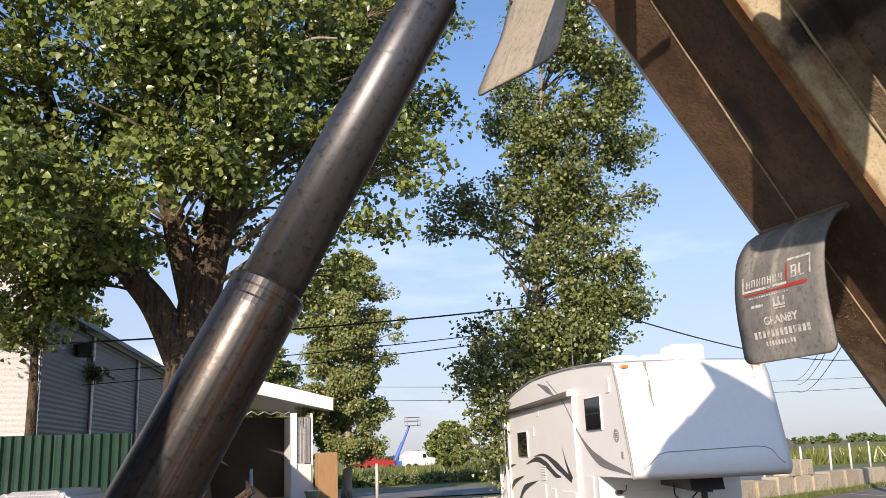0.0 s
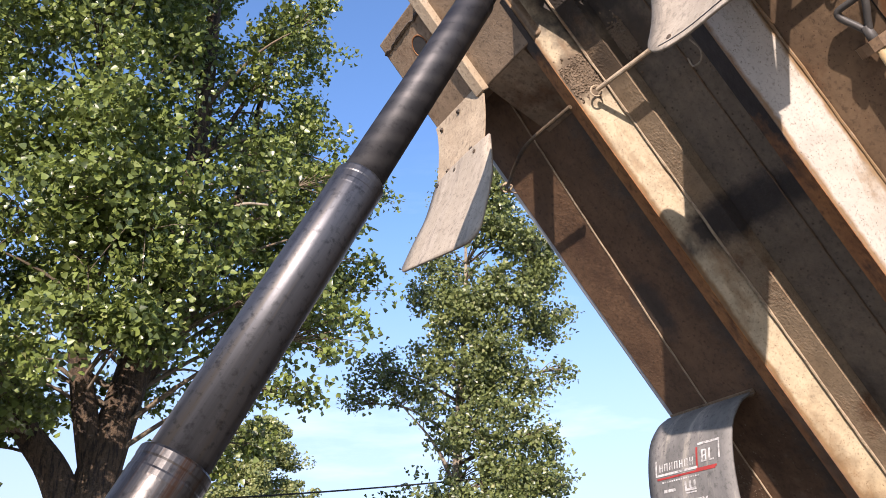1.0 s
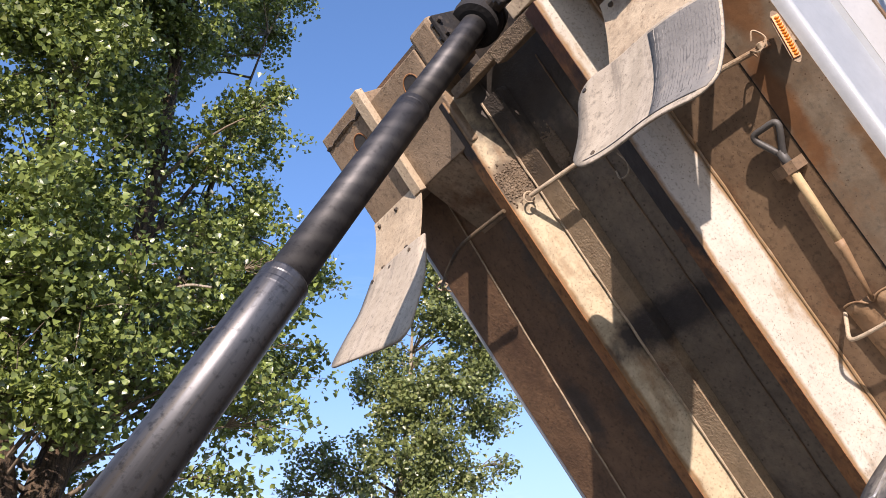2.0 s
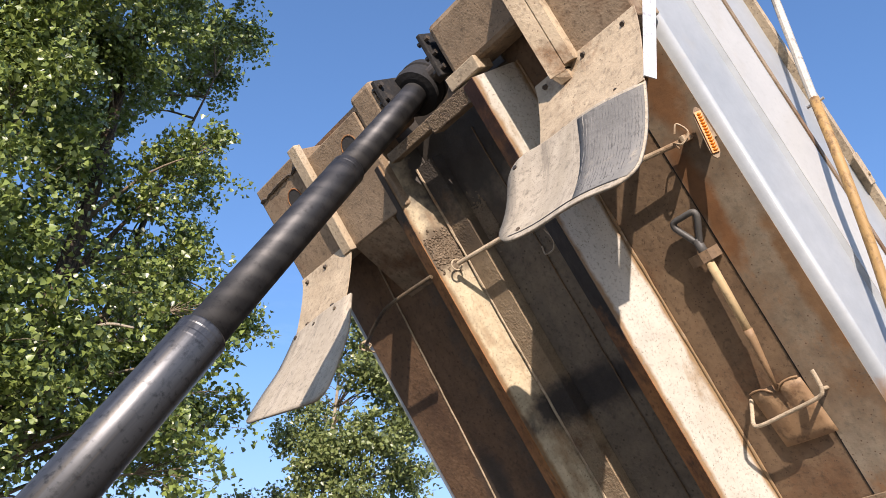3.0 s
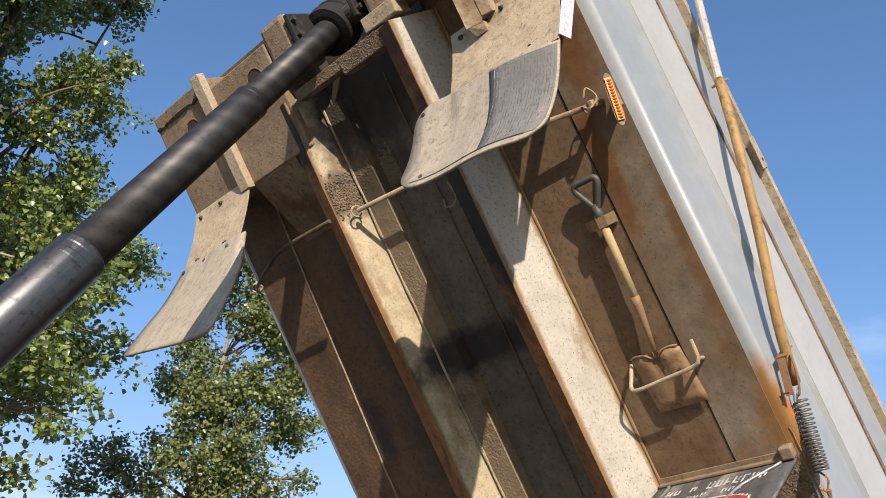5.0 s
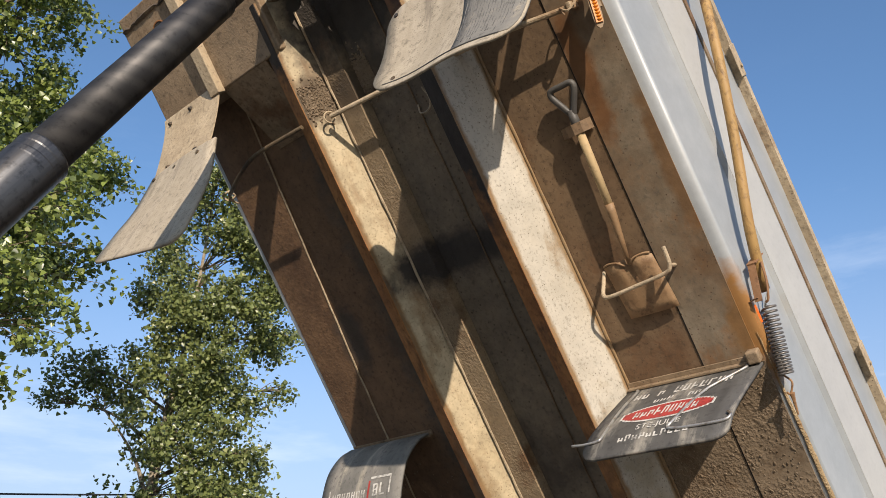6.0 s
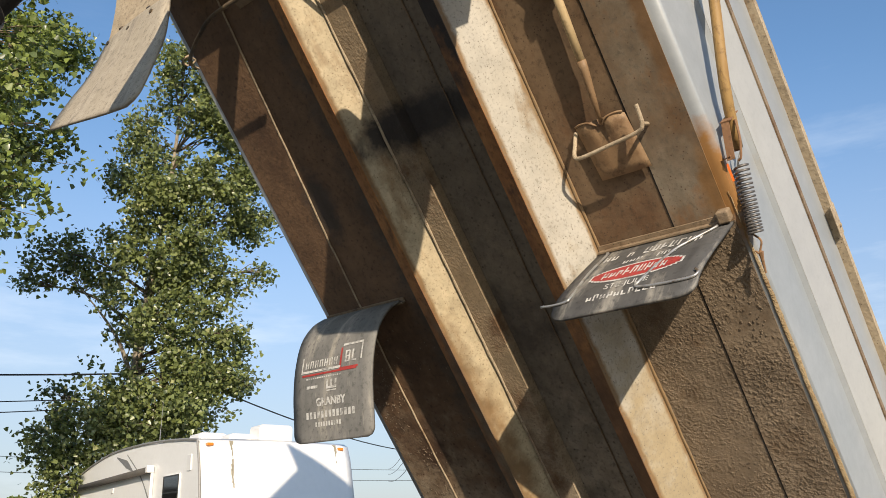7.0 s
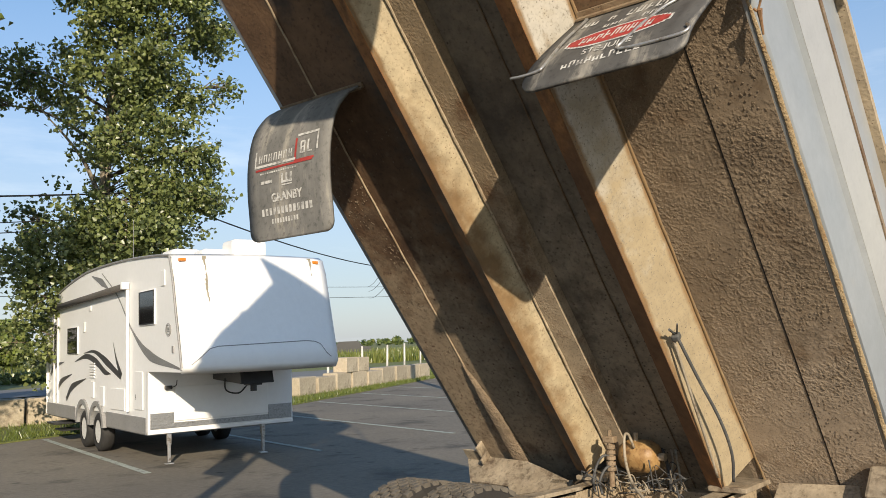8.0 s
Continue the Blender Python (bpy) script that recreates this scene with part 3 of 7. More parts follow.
sheet(bm, [[B(u, V_NEAR + 0.01, w), B(u, V_FAR - 0.01, w)] for u, w in ((7.785, 0.256), (7.79, 0.6), (7.795, 1.2), (7.80, 1.70))], 0.015)
part("front_wall", bm, side_paint, dump_body)
bm = bmesh.new()
bodybox(bm, (U_REAR, U_REAR + 0.03), (V_NEAR + 0.01, V_FAR - 0.01), (0.012, 1.0))
part("tailgate", bm, side_paint, dump_body)


# the two long sills: leaning near face, rusty bottom
def sill(v_weld, v_bottom, sill_paint, h=0.242):
    t = 0.08
    bm = bmesh.new()
    # bottom slopes up so that sun passes on to the doubler strip
    extrude_profile(bm, [(v_weld, -0.001), (v_bottom, -h + 0.004), (v_bottom + t, -h + 0.036), (v_bottom + t + 0.02, -0.001)], 2.80, 7.40, along)
    s = part("sill", bm, sill_paint, dump_body, "long cream painted sill with leaning side")
    bm = bmesh.new()
    extrude_profile(bm, [(v_bottom - 0.003, -h - 0.002), (v_bottom + t + 0.003, -h + 0.030), (v_bottom + t + 0.003, -h + 0.036), (v_bottom - 0.003, -h + 0.004)], 2.80, 7.40, along)
    part("bottom_strip", bm, rust, s, "bare orange rusty bottom")
    bm = bmesh.new()
    pts = [B(U_REAR + (7.4 - U_REAR) * k / 60, v_weld - 0.004 + random.uniform(-0.002, 0.002), -0.006) for k in range(61)]
    tube(bm, pts, [0.006 + random.uniform(-0.0015, 0.002) for _ in pts], 6)
    part("weld_bead", bm, sill_paint, s)


sill(0.304, 0.407, sill_paint, 0.205)
sill(-0.447, -0.354, near_sill_paint)

# doubler strip along the far sill's foot, added and raised so that sun reaches it
bm = bmesh.new()
extrude_profile(bm, [(0.316, -0.002), (0.316, -0.062), (0.20, -0.058), (0.185, -0.002)], 2.80, 7.30, along)
part("doubler_strip", bm, doubler_steel, dump_body, "dirt-crusted doubler strip beside the sill")
bm = bmesh.new()
pts = [B(2.80 + 4.5 * k / 70, 0.318 + random.uniform(-0.002, 0.002), -0.063) for k in range(71)]
tube(bm, pts, [0.006 + random.uniform(-0.0015, 0.002) for _ in pts], 6)
part("weld_bead", bm, dust_steel, dump_body)

# weld line of the far plate, open seam of the near one
bm = bmesh.new()
pts = [B(U_REAR + (7.2 - U_REAR) * k / 60, lap(U_REAR + (7.2 - U_REAR) * k / 60) - 0.003 + random.uniform(-0.002, 0.002), -0.004) for k in range(61)]
tube(bm, pts, 0.005, 5)
part("weld_bead", bm, dust_steel, dump_body)

mud_bar = surf("dirt_caked_bar", (0.16, 0.115, 0.07), (0.25, 0.185, 0.115), (0.09, 0.065, 0.042), rough=0.92, scale=5, cscale=6, amount=0.5, fine=110, bump=0.8, grit=90, dist=0.005, mottle=0.3)
grease_black = surf("black_grease", (0.010, 0.009, 0.009), (0.02, 0.018, 0.016), (0.05, 0.04, 0.03), rough=0.85, scale=8, cscale=9, amount=0.25, bump=0.3)
# front of the body: box shelves with ribs, cross bar, bearing plates for the ram
for vs, us in (((0.85, 1.33), (7.16, 7.77)), ((0.38, 0.85), (7.16, 7.70)), ((-1.10, -0.70), (7.16, 7.76))):
    bm = bmesh.new()
    bodybox(bm, us, vs, (-0.19, -0.002), 0.008)
    part("front_shelf", bm, shelf_steel, dump_body, "dusty box section under the front edge")
# the far shelf slopes back up to the floor
bm = bmesh.new()
hexa(bm, [B(7.17, 0.50, -0.188), B(7.17, 0.84, -0.188), B(6.80, 0.84, -0.004), B(6.80, 0.56, -0.004), B(7.17, 0.50, -0.002), B(7.17, 0.84, -0.002), B(6.80, 0.84, -0.001), B(6.80, 0.56, -0.001)])
part("sloping_plate", bm, shelf_steel, dump_body)
bm = bmesh.new()
bodybox(bm, (7.15, 7.785), (0.825, 0.895), (-0.235, -0.188), 0.004)
part("front_rib", bm, dust_steel, dump_body)
# near rib: a deep angle with a second strip welded along it
bm = bmesh.new()
extrude_profile(bm, [(-0.700, -0.188), (-0.700, -0.288), (-0.764, -0.258), (-0.764, -0.188)], 7.16, 7.69, along)
rib = part("front_rib", bm, dust_steel, dump_body, "deep dusty angle iron")
bm = bmesh.new()
extrude_profile(bm, [(-0.769, -0.188), (-0.769, -0.255), (-0.808, -0.238), (-0.808, -0.188)], 7.18, 7.69, along)
part("rib_strip", bm, dust_steel, rib)
bm = bmesh.new()
hexa(bm, [B(7.17, -0.700, -0.19), B(7.17, -0.764, -0.19), B(7.12, -0.764, -0.24), B(7.12, -0.715, -0.24), B(7.17, -0.700, -0.288), B(7.17, -0.764, -0.258), B(7.12, -0.764, -0.25), B(7.12, -0.715, -0.262)])
part("rib_toe", bm, dust_steel, rib)
for us, vs in (((7.46, 7.735), (-0.70, -0.24)), ((7.50, 7.765), (0.20, 0.378))):
    bm = bmesh.new()
    bodybox(bm, us, vs, (-0.19, -0.002), 0.028)
    part("head_block", bm, shelf_steel, dump_body)
# recess for the ram's head, open downwards; its dark lining stands for shade
bm = bmesh.new()
for us, vs, ws in (((7.43, 7.78), (-0.40, 0.42), (0.24, 0.252)), ((7.43, 7.442), (-0.40, 0.42), (0.0125, 0.239)), ((7.443, 7.78), (-0.40, -0.388), (0.0, 0.239)), ((7.443, 7.78), (0.408, 0.42), (0.0, 0.239))):
    bodybox(bm, us, vs, ws)
part("head_recess", bm, dark_steel, dump_body, "recess round the ram's head, lined dark for shade")
# pale lip below the near block
bm = bmesh.new()
bodybox(bm, (7.42, 7.485), (-0.395, -0.205), (-0.21, -0.10), 0.004)
part("block_lip", bm, dust_steel, dump_body)
bm = bmesh.new()
bodybox(bm, (7.33, 7.412), (-0.30, 0.0), (-0.205, -0.135), 0.005)
bodybox(bm, (7.36, 7.412), (-0.005, 0.32), (-0.203, -0.137), 0.005)
part("cross_bar", bm, mud_bar, dump_body, "cross bar caked with dried dirt")
for v in (-0.19, 0.175):
    bm = bmesh.new()
    bodybox(bm, (7.515, 7.735), (v - 0.013, v + 0.013), (-0.20, -0.002), 0.006)
    plate = part("bearing_plate", bm, grease_black, dump_body, "dark bearing plate with three bolts")
    for k in range(3):
        bm = bmesh.new()
        tube(bm, [B(7.55 + 0.075 * k, v - 0.034, -0.178), B(7.55 + 0.075 * k, v + 0.034, -0.178)], 0.013, 6)
        part("bolt", bm, dark_steel, plate)
# round openings in the far shelf: dark discs stand for the shaded holes
for u, v in ((7.578, 0.515), (7.577, 1.06)):
    bm = bmesh.new()
    tube(bm, [B(u, v, -0.185), B(u, v, -0.192)], 0.055, 24)
    part("opening", bm, shade_dark, dump_body)
    bm = bmesh.new()
    tube(bm, [B(u + 0.058 * math.cos(a), v + 0.058 * math.sin(a), -0.191) for a in [2 * math.pi * k / 24 for k in range(25)]], 0.004, 6)
    part("opening_rim", bm, rust, dump_body)
for vs in ((0.90, 1.32),):
    bm = bmesh.new()
    pts = [B(7.70 + random.uniform(-0.008, 0.008), vs[0] + (vs[1] - vs[0]) * k / 14, -0.192) for k in range(15)]
    tube(bm, pts, [0.010 + random.uniform(-0.003, 0.003) for _ in pts], 5)
    part("weld_run", bm, dark_steel, dump_body)


# splash plates that lean back below the front, one each side
def splash(v0, v1, tape, drop=0.0):
    bm = bmesh.new()
    rows = []
    for s in range(9):
        u, w = 7.20 - 0.30 * s / 8, -0.195 - 0.245 * (s / 8) ** 1.25
        rows.append([B(u, v0 + (v1 - v0) * k / 6, w - drop * (s / 8) * (1 - k / 6)) for k in range(7)])
    sheet(bm, rows, 0.006)
    p = part("splash_plate", bm, dust_steel, dump_body, "dusty bent steel splash plate")
    for k, (f, g) in enumerate(((0.12, 0.1), (0.5, 0.08), (0.9, 0.1), (0.25, 0.85), (0.75, 0.85))):
        bm = bmesh.new()
        u, w = 7.20 - 0.30 * g, -0.197 - 0.245 * g ** 1.25
        tube(bm, [B(u - 0.006, v0 + (v1 - v0) * f, w - 0.006 - 0.012), B(u, v0 + (v1 - v0) * f, w)], 0.010, 6)
        part("bolt", bm, dark_steel, p)
    if tape:
        bm = bmesh.new()
        e = v0
        sheet(bm, [[B(7.40, e - 0.006, -0.02), B(7.40, e - 0.006, 0.08)], [B(7.249, e - 0.006, -0.075), B(7.24, e - 0.006, 0.027)], [B(6.913, e - 0.006, -0.458), B(6.89, e - 0.006, -0.388)]], 0.004)
        t = part("reflective_tape", bm, white_tape, p, "bright white reflective tape")
    return p


white_tape = surf("white_reflective_tape", (0.58, 0.58, 0.58), (0.66, 0.66, 0.67), (0.45, 0.45, 0.46), rough=0.4, scale=60, cscale=40, amount=0.4, bump=0.1, spots=(90, 0.6, (0.40, 0.40, 0.41)))
splash(-1.105, -0.57, True, 0.022)
splash(1.33, 0.84, False)

# lateral support rods
for name, pts, r in (("flap_rod", [(6.785, 0.31, -0.15), (6.765, -0.10, -0.122), (6.74, -0.55, -0.092), (6.69, -0.93, -0.065)], 0.0115),
                     ("flap_rod", [(6.715, 1.28, -0.06), (6.72, 1.14, -0.15), (6.76, 0.98, -0.2), (6.80, 0.80, -0.215), (6.80, 0.45, -0.21)], 0.0105)):
    bm = bmesh.new()
    tube(bm, bez([B(*p) for p in pts], 5), r, 10)
    rod = part(name, bm, dust_steel if pts[0][1] < 0.5 else dark_steel, dump_body, "dusty round rod")
    bm = bmesh.new()
    p0 = Vector(pts[0])
    if p0.y < 0.5:
        ring = [B(p0.x + 0.026 * math.cos(a), p0.y + 0.012 - 0.009 * math.sin(a), p0.z + 0.026 * math.sin(a)) for a in [2 * math.pi * k / 20 for k in range(21)]]
        tube(bm, ring, 0.0045, 6)
    else:
        tube(bm, bez([B(6.71, 1.29, -0.05), B(6.73, 1.25, -0.085), B(6.70, 1.24, -0.06), B(6.69, 1.27, -0.09), B(6.725, 1.285, -0.10), B(6.735, 1.26, -0.06), B(6.70, 1.255, -0.09), B(6.68, 1.28, -0.055), B(6.66, 1.29, -0.02)], 5), 0.0055, 6)
    part("socket_ring" if p0.y < 0.5 else "tie_wire", bm, dust_steel, rod)
bm = bmesh.new()
bodybox(bm, (6.68, 6.71), (-0.945, -0.925), (-0.08, -0.001), 0.004)
part("rod_bracket", bm, dust_steel, dump_body)
bm = bmesh.new()
tube(bm, bez([B(6.73, -0.92, -0.075), B(6.76, -0.94, -0.06), B(6.71, -0.96, -0.05), B(6.68, -0.93, -0.085), B(6.70, -0.90, -0.08), B(6.67, -0.905, -0.07)], 5), 0.004, 5)
part("tie_wire", bm, dust_steel, dump_body, "loose twisted tie wire")
bm = bmesh.new()
tube(bm, bez([B(6.64, -0.14, -0.12), B(6.60, -0.15, -0.14), B(6.60, -0.19, -0.13), B(6.64, -0.21, -0.12), B(6.70, -0.19, -0.11)], 5), 0.004, 5)
part("tie_wire", bm, dust_steel, dump_body)

# amber side marker on a bracket
bm = bmesh.new()
mk = [(-1 + 2 * k / 16) for k in range(17)]
sheet(bm, [[B(6.6675 - 0.1075 * s, -1.0285 - 0.015 * e * max(0.05, 1 - abs(s) ** 6) ** 0.5, -0.068 - 0.03 * s + 0.0125 * e * max(0.05, 1 - abs(s) ** 6) ** 0.5) for e in (-1, 0, 1)] for s in mk], 0.006)
bodybox(bm, (6.64, 6.70), (-1.03, -1.022), (-0.05, -0.001))
marker = part("side_marker", bm, shelf_steel, dump_body, "amber marker light on a bent plate")
bm = bmesh.new()
for k in range(13):
    c = B(6.743 - 0.0125 * k, -1.034, -0.053 - 0.0035 * k)
    bmesh.ops.create_uvsphere(bm, u_segments=8, v_segments=5, radius=0.0095, matrix=Matrix.LocRotScale(c, None, (0.75, 1.25, 1.0)))
bmesh.ops.create_cube(bm, size=1, matrix=Matrix.LocRotScale(B(6.668, -1.0315, -0.073), Euler((radians(-39), radians(15.5), 0)), (0.18, 0.026, 0.010)))
part("lens", bm, amber, marker, "ribbed amber lens")

# shovel holder: a bent rod and a strap clip
bm = bmesh.new()
tube(bm, bez([B(5.66, -0.565, -0.002), B(5.62, -0.565, -0.05), B(5.585, -0.567, -0.09), B(5.575, -0.60, -0.10), B(5.585, -0.72, -0.10), B(5.60, -0.86, -0.10), B(5.62, -0.89, -0.098), B(5.655, -0.893, -0.09), B(5.70, -0.89, -0.08)], 6), 0.0085, 10)
tube(bm, [B(5.625, -0.89, -0.097), B(5.60, -0.87, -0.002)], 0.0085, 10)
part("tool_hook", bm, dust_steel, dump_body, "bent round bar that holds the shovel blade")
bm = bmesh.new()
sheet(bm, [[B(6.28, v, w), B(6.235, v, w)] for v, w in ((-0.655, -0.004), (-0.67, -0.03), (-0.70, -0.055), (-0.735, -0.065), (-0.77, -0.055), (-0.785, -0.03), (-0.795, -0.004))], 0.004)
part("strap_clip", bm, floor_steel, dump_body)

# angle bars and hangers for the middle flaps
for v0, v1 in ((-0.45, -1.03), (0.72, 1.32)):
    bm = bmesh.new()
    bodybox(bm, (5.135, 5.165), (v0, v1), (-0.012, -0.0055), 0.002)
    bodybox(bm, (5.135, 5.145), (v0, v1), (-0.035, -0.012), 0.002)
    part("flap_angle", bm, shelf_steel, dump_body)
bm = bmesh.new()
bodybox(bm, (5.14, 5.19), (-1.05, -1.00), (-0.05, -0.003), 0.006)
part("flap_lug", bm, shelf_steel, dump_body)

# weld runs and stiffener lines on the middle floor
for v, r in ((-0.055, 0.004),):
    bm = bmesh.new()
    pts = [B(U_REAR + (7.3 - U_REAR) * k / 60, v + random.uniform(-0.002, 0.002), -0.004) for k in range(61)]
    tube(bm, pts, r, 5)
    part("weld_bead", bm, floor_steel, dump_body)

# rear apron: cover plates and corner brackets
apron_steel = surf("mud_stained_steel", (0.25, 0.195, 0.13), (0.40, 0.33, 0.235), (0.12, 0.085, 0.055), rough=0.85, scale=6, cscale=9, amount=0.5, bump=0.5, mottle=0.3)
bm = bmesh.new()
extrude_profile(bm, [(1.235, -0.24), (1.225, -0.03), (1.194, -0.041), (1.052, -0.046), (0.924, -0.054), (0.79, -0.097), (0.673, -0.14), (0.60, -0.165), (0.578, -0.20), (0.62, -0.24), (0.90, -0.31), (0.97, -0.25)], 2.685, 2.700, along)
bodybox(bm, (2.66, 2.70), (0.56, 0.70), (-0.20, -0.165), 0.004)
part("rear_apron", bm, apron_steel, dump_body)
bm = bmesh.new()
hexa(bm, [B(2.68, 1.392, -0.05), B(2.68, 1.262, -0.04), B(2.68, 1.20, -0.24), B(2.68, 1.262, -0.24)] + [B(2.66, 1.392, -0.05), B(2.66, 1.262, -0.04), B(2.66, 1.20, -0.24), B(2.66, 1.262, -0.24)])
bodybox(bm, (2.66, 2.76), (1.262, 1.39), (-0.052, -0.042), 0.003)
bodybox(bm, (2.70, 2.80), (1.245, 1.262), (-0.07, -0.004), 0.004)
bodybox(bm, (2.70, 2.74), (1.215, 1.232), (-0.11, -0.03), 0.004)
part("corner_bracket", bm, apron_steel, dump_body)
bm = bmesh.new()
hexa(bm, [B(2.67, -0.53, -0.30), B(2.67, -1.00, -0.30), B(2.68, -0.90, -0.035), B(2.67, -0.54, -0.045)] + [B(2.64, -0.53, -0.30), B(2.64, -1.00, -0.30), B(2.65, -0.90, -0.035), B(2.64, -0.54, -0.045)])
part("rear_apron", bm, apron_steel, dump_body)
bm = bmesh.new()
bodybox(bm, (2.72, 2.80), (-1.12, -0.97), (-0.20, -0.012), 0.015)
part("corner_bracket", bm, apron_steel, dump_body)
# seam groove line of the open near joint
bm = bmesh.new()
bodybox(bm, (U_REAR, 7.7), (-0.8065, -0.8015), (-0.002, 0.010))
part("open_seam", bm, shade_dark, dump_body)


# dried mud thrown up by the wheels
def lumps(bm, n, u0, u1, v0, v1, w, smin, smax):
    for _ in range(n):
        u, v, s = random.uniform(u0, u1), random.uniform(v0, v1), random.uniform(smin, smax)
        if noise.noise(Vector((u * 5.0, v * 5.0, 3.0))) + random.uniform(-0.4, 0.4) < 0.0:
            continue
        c = B(u, v, w)
        k, m = 6, []
        r0 = random.random() * 6
        for i in range(k):
            a = r0 + 2 * math.pi * i / k
            rr = s * random.uniform(0.6, 1.25)
            m.append(bm.verts.new(c + Vector((math.cos(a) * rr * 1.25, math.sin(a) * rr, 0))))
        top = [bm.verts.new(c + (v2.co - c) * 0.55 + Vector((0, 0, -s * 0.36))) for v2 in m]
        for i in range(k):
            bm.faces.new((m[i], m[(i + 1) % k], top[(i + 1) % k], top[i]))
        bm.faces.new(top)


mud_mat = surf("dried_mud", (0.17, 0.126, 0.082), (0.26, 0.195, 0.13), (0.12, 0.086, 0.055), rough=0.95, scale=8, cscale=9, fine=90, bump=0.4)
for args in ((1500, 2.7, 5.1, -0.79, -0.47, -0.0005, 0.0015, 0.006), (1300, 2.7, 5.08, -1.02, -0.81, -0.006, 0.0015, 0.0065),
             (900, 2.7, 5.0, 1.07, 1.29, -0.006, 0.0015, 0.006), (500, 2.7, 5.0, 0.42, 1.05, -0.0005, 0.0015, 0.005)):
    bm = bmesh.new()
    lumps(bm, *args)
    tagged(part("dried_mud", bm, mud_mat, dump_body), kind="stuff")
# crusts under the front rod, on the cross bar and on the splash plates
bm = bmesh.new()
for _ in range(3000):
    u, v = random.gauss(6.89, 0.045), random.uniform(0.10, 0.40)
    s = random.uniform(0.002, 0.0062)
    bmesh.ops.create_cube(bm, size=s * 1.6, matrix=Matrix.LocRotScale(B(u, v, -0.002 if v < 0.304 else -0.205 * (v - 0.304) / 0.103), Euler((random.random() * 3, random.random() * 3, random.random() * 3)), (1.3, 1, 0.8)))
tagged(part("dried_mud", bm, mud_mat, dump_body), kind="stuff")
bm = bmesh.new()
for _ in range(900):
    s = random.uniform(0.001, 0.0032)
    bmesh.ops.create_cube(bm, size=s * 1.6, matrix=Matrix.LocRotScale(B(random.uniform(7.335, 7.41), random.uniform(-0.26, 0.0), -0.204), Euler((random.random() * 3, random.random() * 3, random.random() * 3)), (1.3, 1, 0.8)))
tagged(part("dried_mud", bm, mud_mat, dump_body), kind="stuff")


# ---- mud flaps, hung from the body ----
def flap(base, profile, v0, v1, material, label, corner=0.07, thick=0.012, skew=0.0, ncol=9, wave=0.0, flare=0.0):
    """A rubber sheet across v, following (u, w) points downward, with rounded lower corners."""
    line = bez([Vector((u, 0, w)) for u, w in profile], 12)
    length = [0.0]
    for a, b in zip(line, line[1:]):
        length.append(length[-1] + (b - a).length)
    t = thing("mud_flap", M_BODY @ Matrix.Translation(B(*base)), label, "mud flap")
    rows = []
    for i, p in enumerate(line):
        left = length[-1] - length[i]
        inset = 0.0 if left > corner else corner - math.sqrt(max(0.0, corner ** 2 - (corner - left) ** 2))
        k = length[i] / length[-1]
        a, b = v0 + math.copysign(inset, v1 - v0), v1 + flare * math.sin(math.pi / 2 * k) - math.copysign(inset, v1 - v0)
        rows.append([B(p.x + skew * k * (j / (ncol - 1) - 0.5) + wave * math.sin(3.1 * j / ncol + 2.0 * k), a + (b - a) * j / (ncol - 1), p.z) - B(*base) for j in range(ncol)])
    bm = bmesh.new()
    sheet(bm, rows, thick)
    s = part("sheet", bm, material, t, smooth=True)
    return t, line, length


def flap_frame(line, length, base, s, v):
    """Place and axes on a flap at distance s along it: origin, along, outward."""
    for i in range(len(line) - 1):
        if length[i + 1] >= s or i == len(line) - 2:
            f = (s - length[i]) / (length[i + 1] - length[i])
            p = line[i].lerp(line[i + 1], f)
            d = (line[i + 1] - line[i]).normalized()
            break
    along_l = (B(d.x, 0, d.z) - B(0, 0, 0)).normalized()
    out = Vector((0, 1, 0)).cross(along_l)
    return B(p.x, v, p.z) - B(*base), along_l, out


def stroke(bm, fr, s0, s1, v0, v1, lift):
    """A printed bar on a flap: from s0 to s1 down it, v0 to v1 across."""
    rows = []
    for k in range(4):
        o, al, out = fr(s0 + (s1 - s0) * k / 3)
        if out.dot(Vector((-1, 0, 0))) < 0:
            out = -out
        rows.append([o + Vector((0, v, 0)) + out * lift for v in (v0, v1)])
    for i in range(3):
        bm.faces.new([bm.verts.new(p) for p in (rows[i][0], rows[i][1], rows[i + 1][1], rows[i + 1][0])])


# far middle flap, printed, drooping
base = (5.14, 1.02, -0.03)
far_flap, fl, flen = flap(base, [(5.15, -0.02), (5.155, -0.12), (5.12, -0.24), (5.03, -0.355), (4.92, -0.45), (4.81, -0.525), (4.713, -0.591)], 0.74, 1.335, far_flap_rubber,
                          "black rubber mud flap with worn white and red print", 0.05)
fr = lambda s: flap_frame(fl, flen, base, s, 0.0)
L = flen[-1]
VC = 1.04


def far_print(name, material, bars, label=""):
    bm = bmesh.new()
    for s0, s1, a, b in bars:
        stroke(bm, fr, L * s0, L * s1, VC + a, VC + b, 0.0085)
    return tagged(part(name, bm, material, far_flap, label), kind="stuff" if "word" in name or "small" in name else "")


# v grows towards the far edge, which is the left of the print
far_print("frame_print", white_ink, [(0.425, 0.535, 0.225, 0.235), (0.52, 0.535, 0.225, -0.07), (0.375, 0.39, -0.075, -0.225), (0.375, 0.50, -0.215, -0.225)], "white frame of the worn logo")
far_print("red_print", red_ink, [(0.545, 0.558, 0.225, -0.19), (0.40, 0.54, -0.062, -0.075), (0.535, 0.548, -0.06, -0.20)], "red strokes of the logo")
word = []
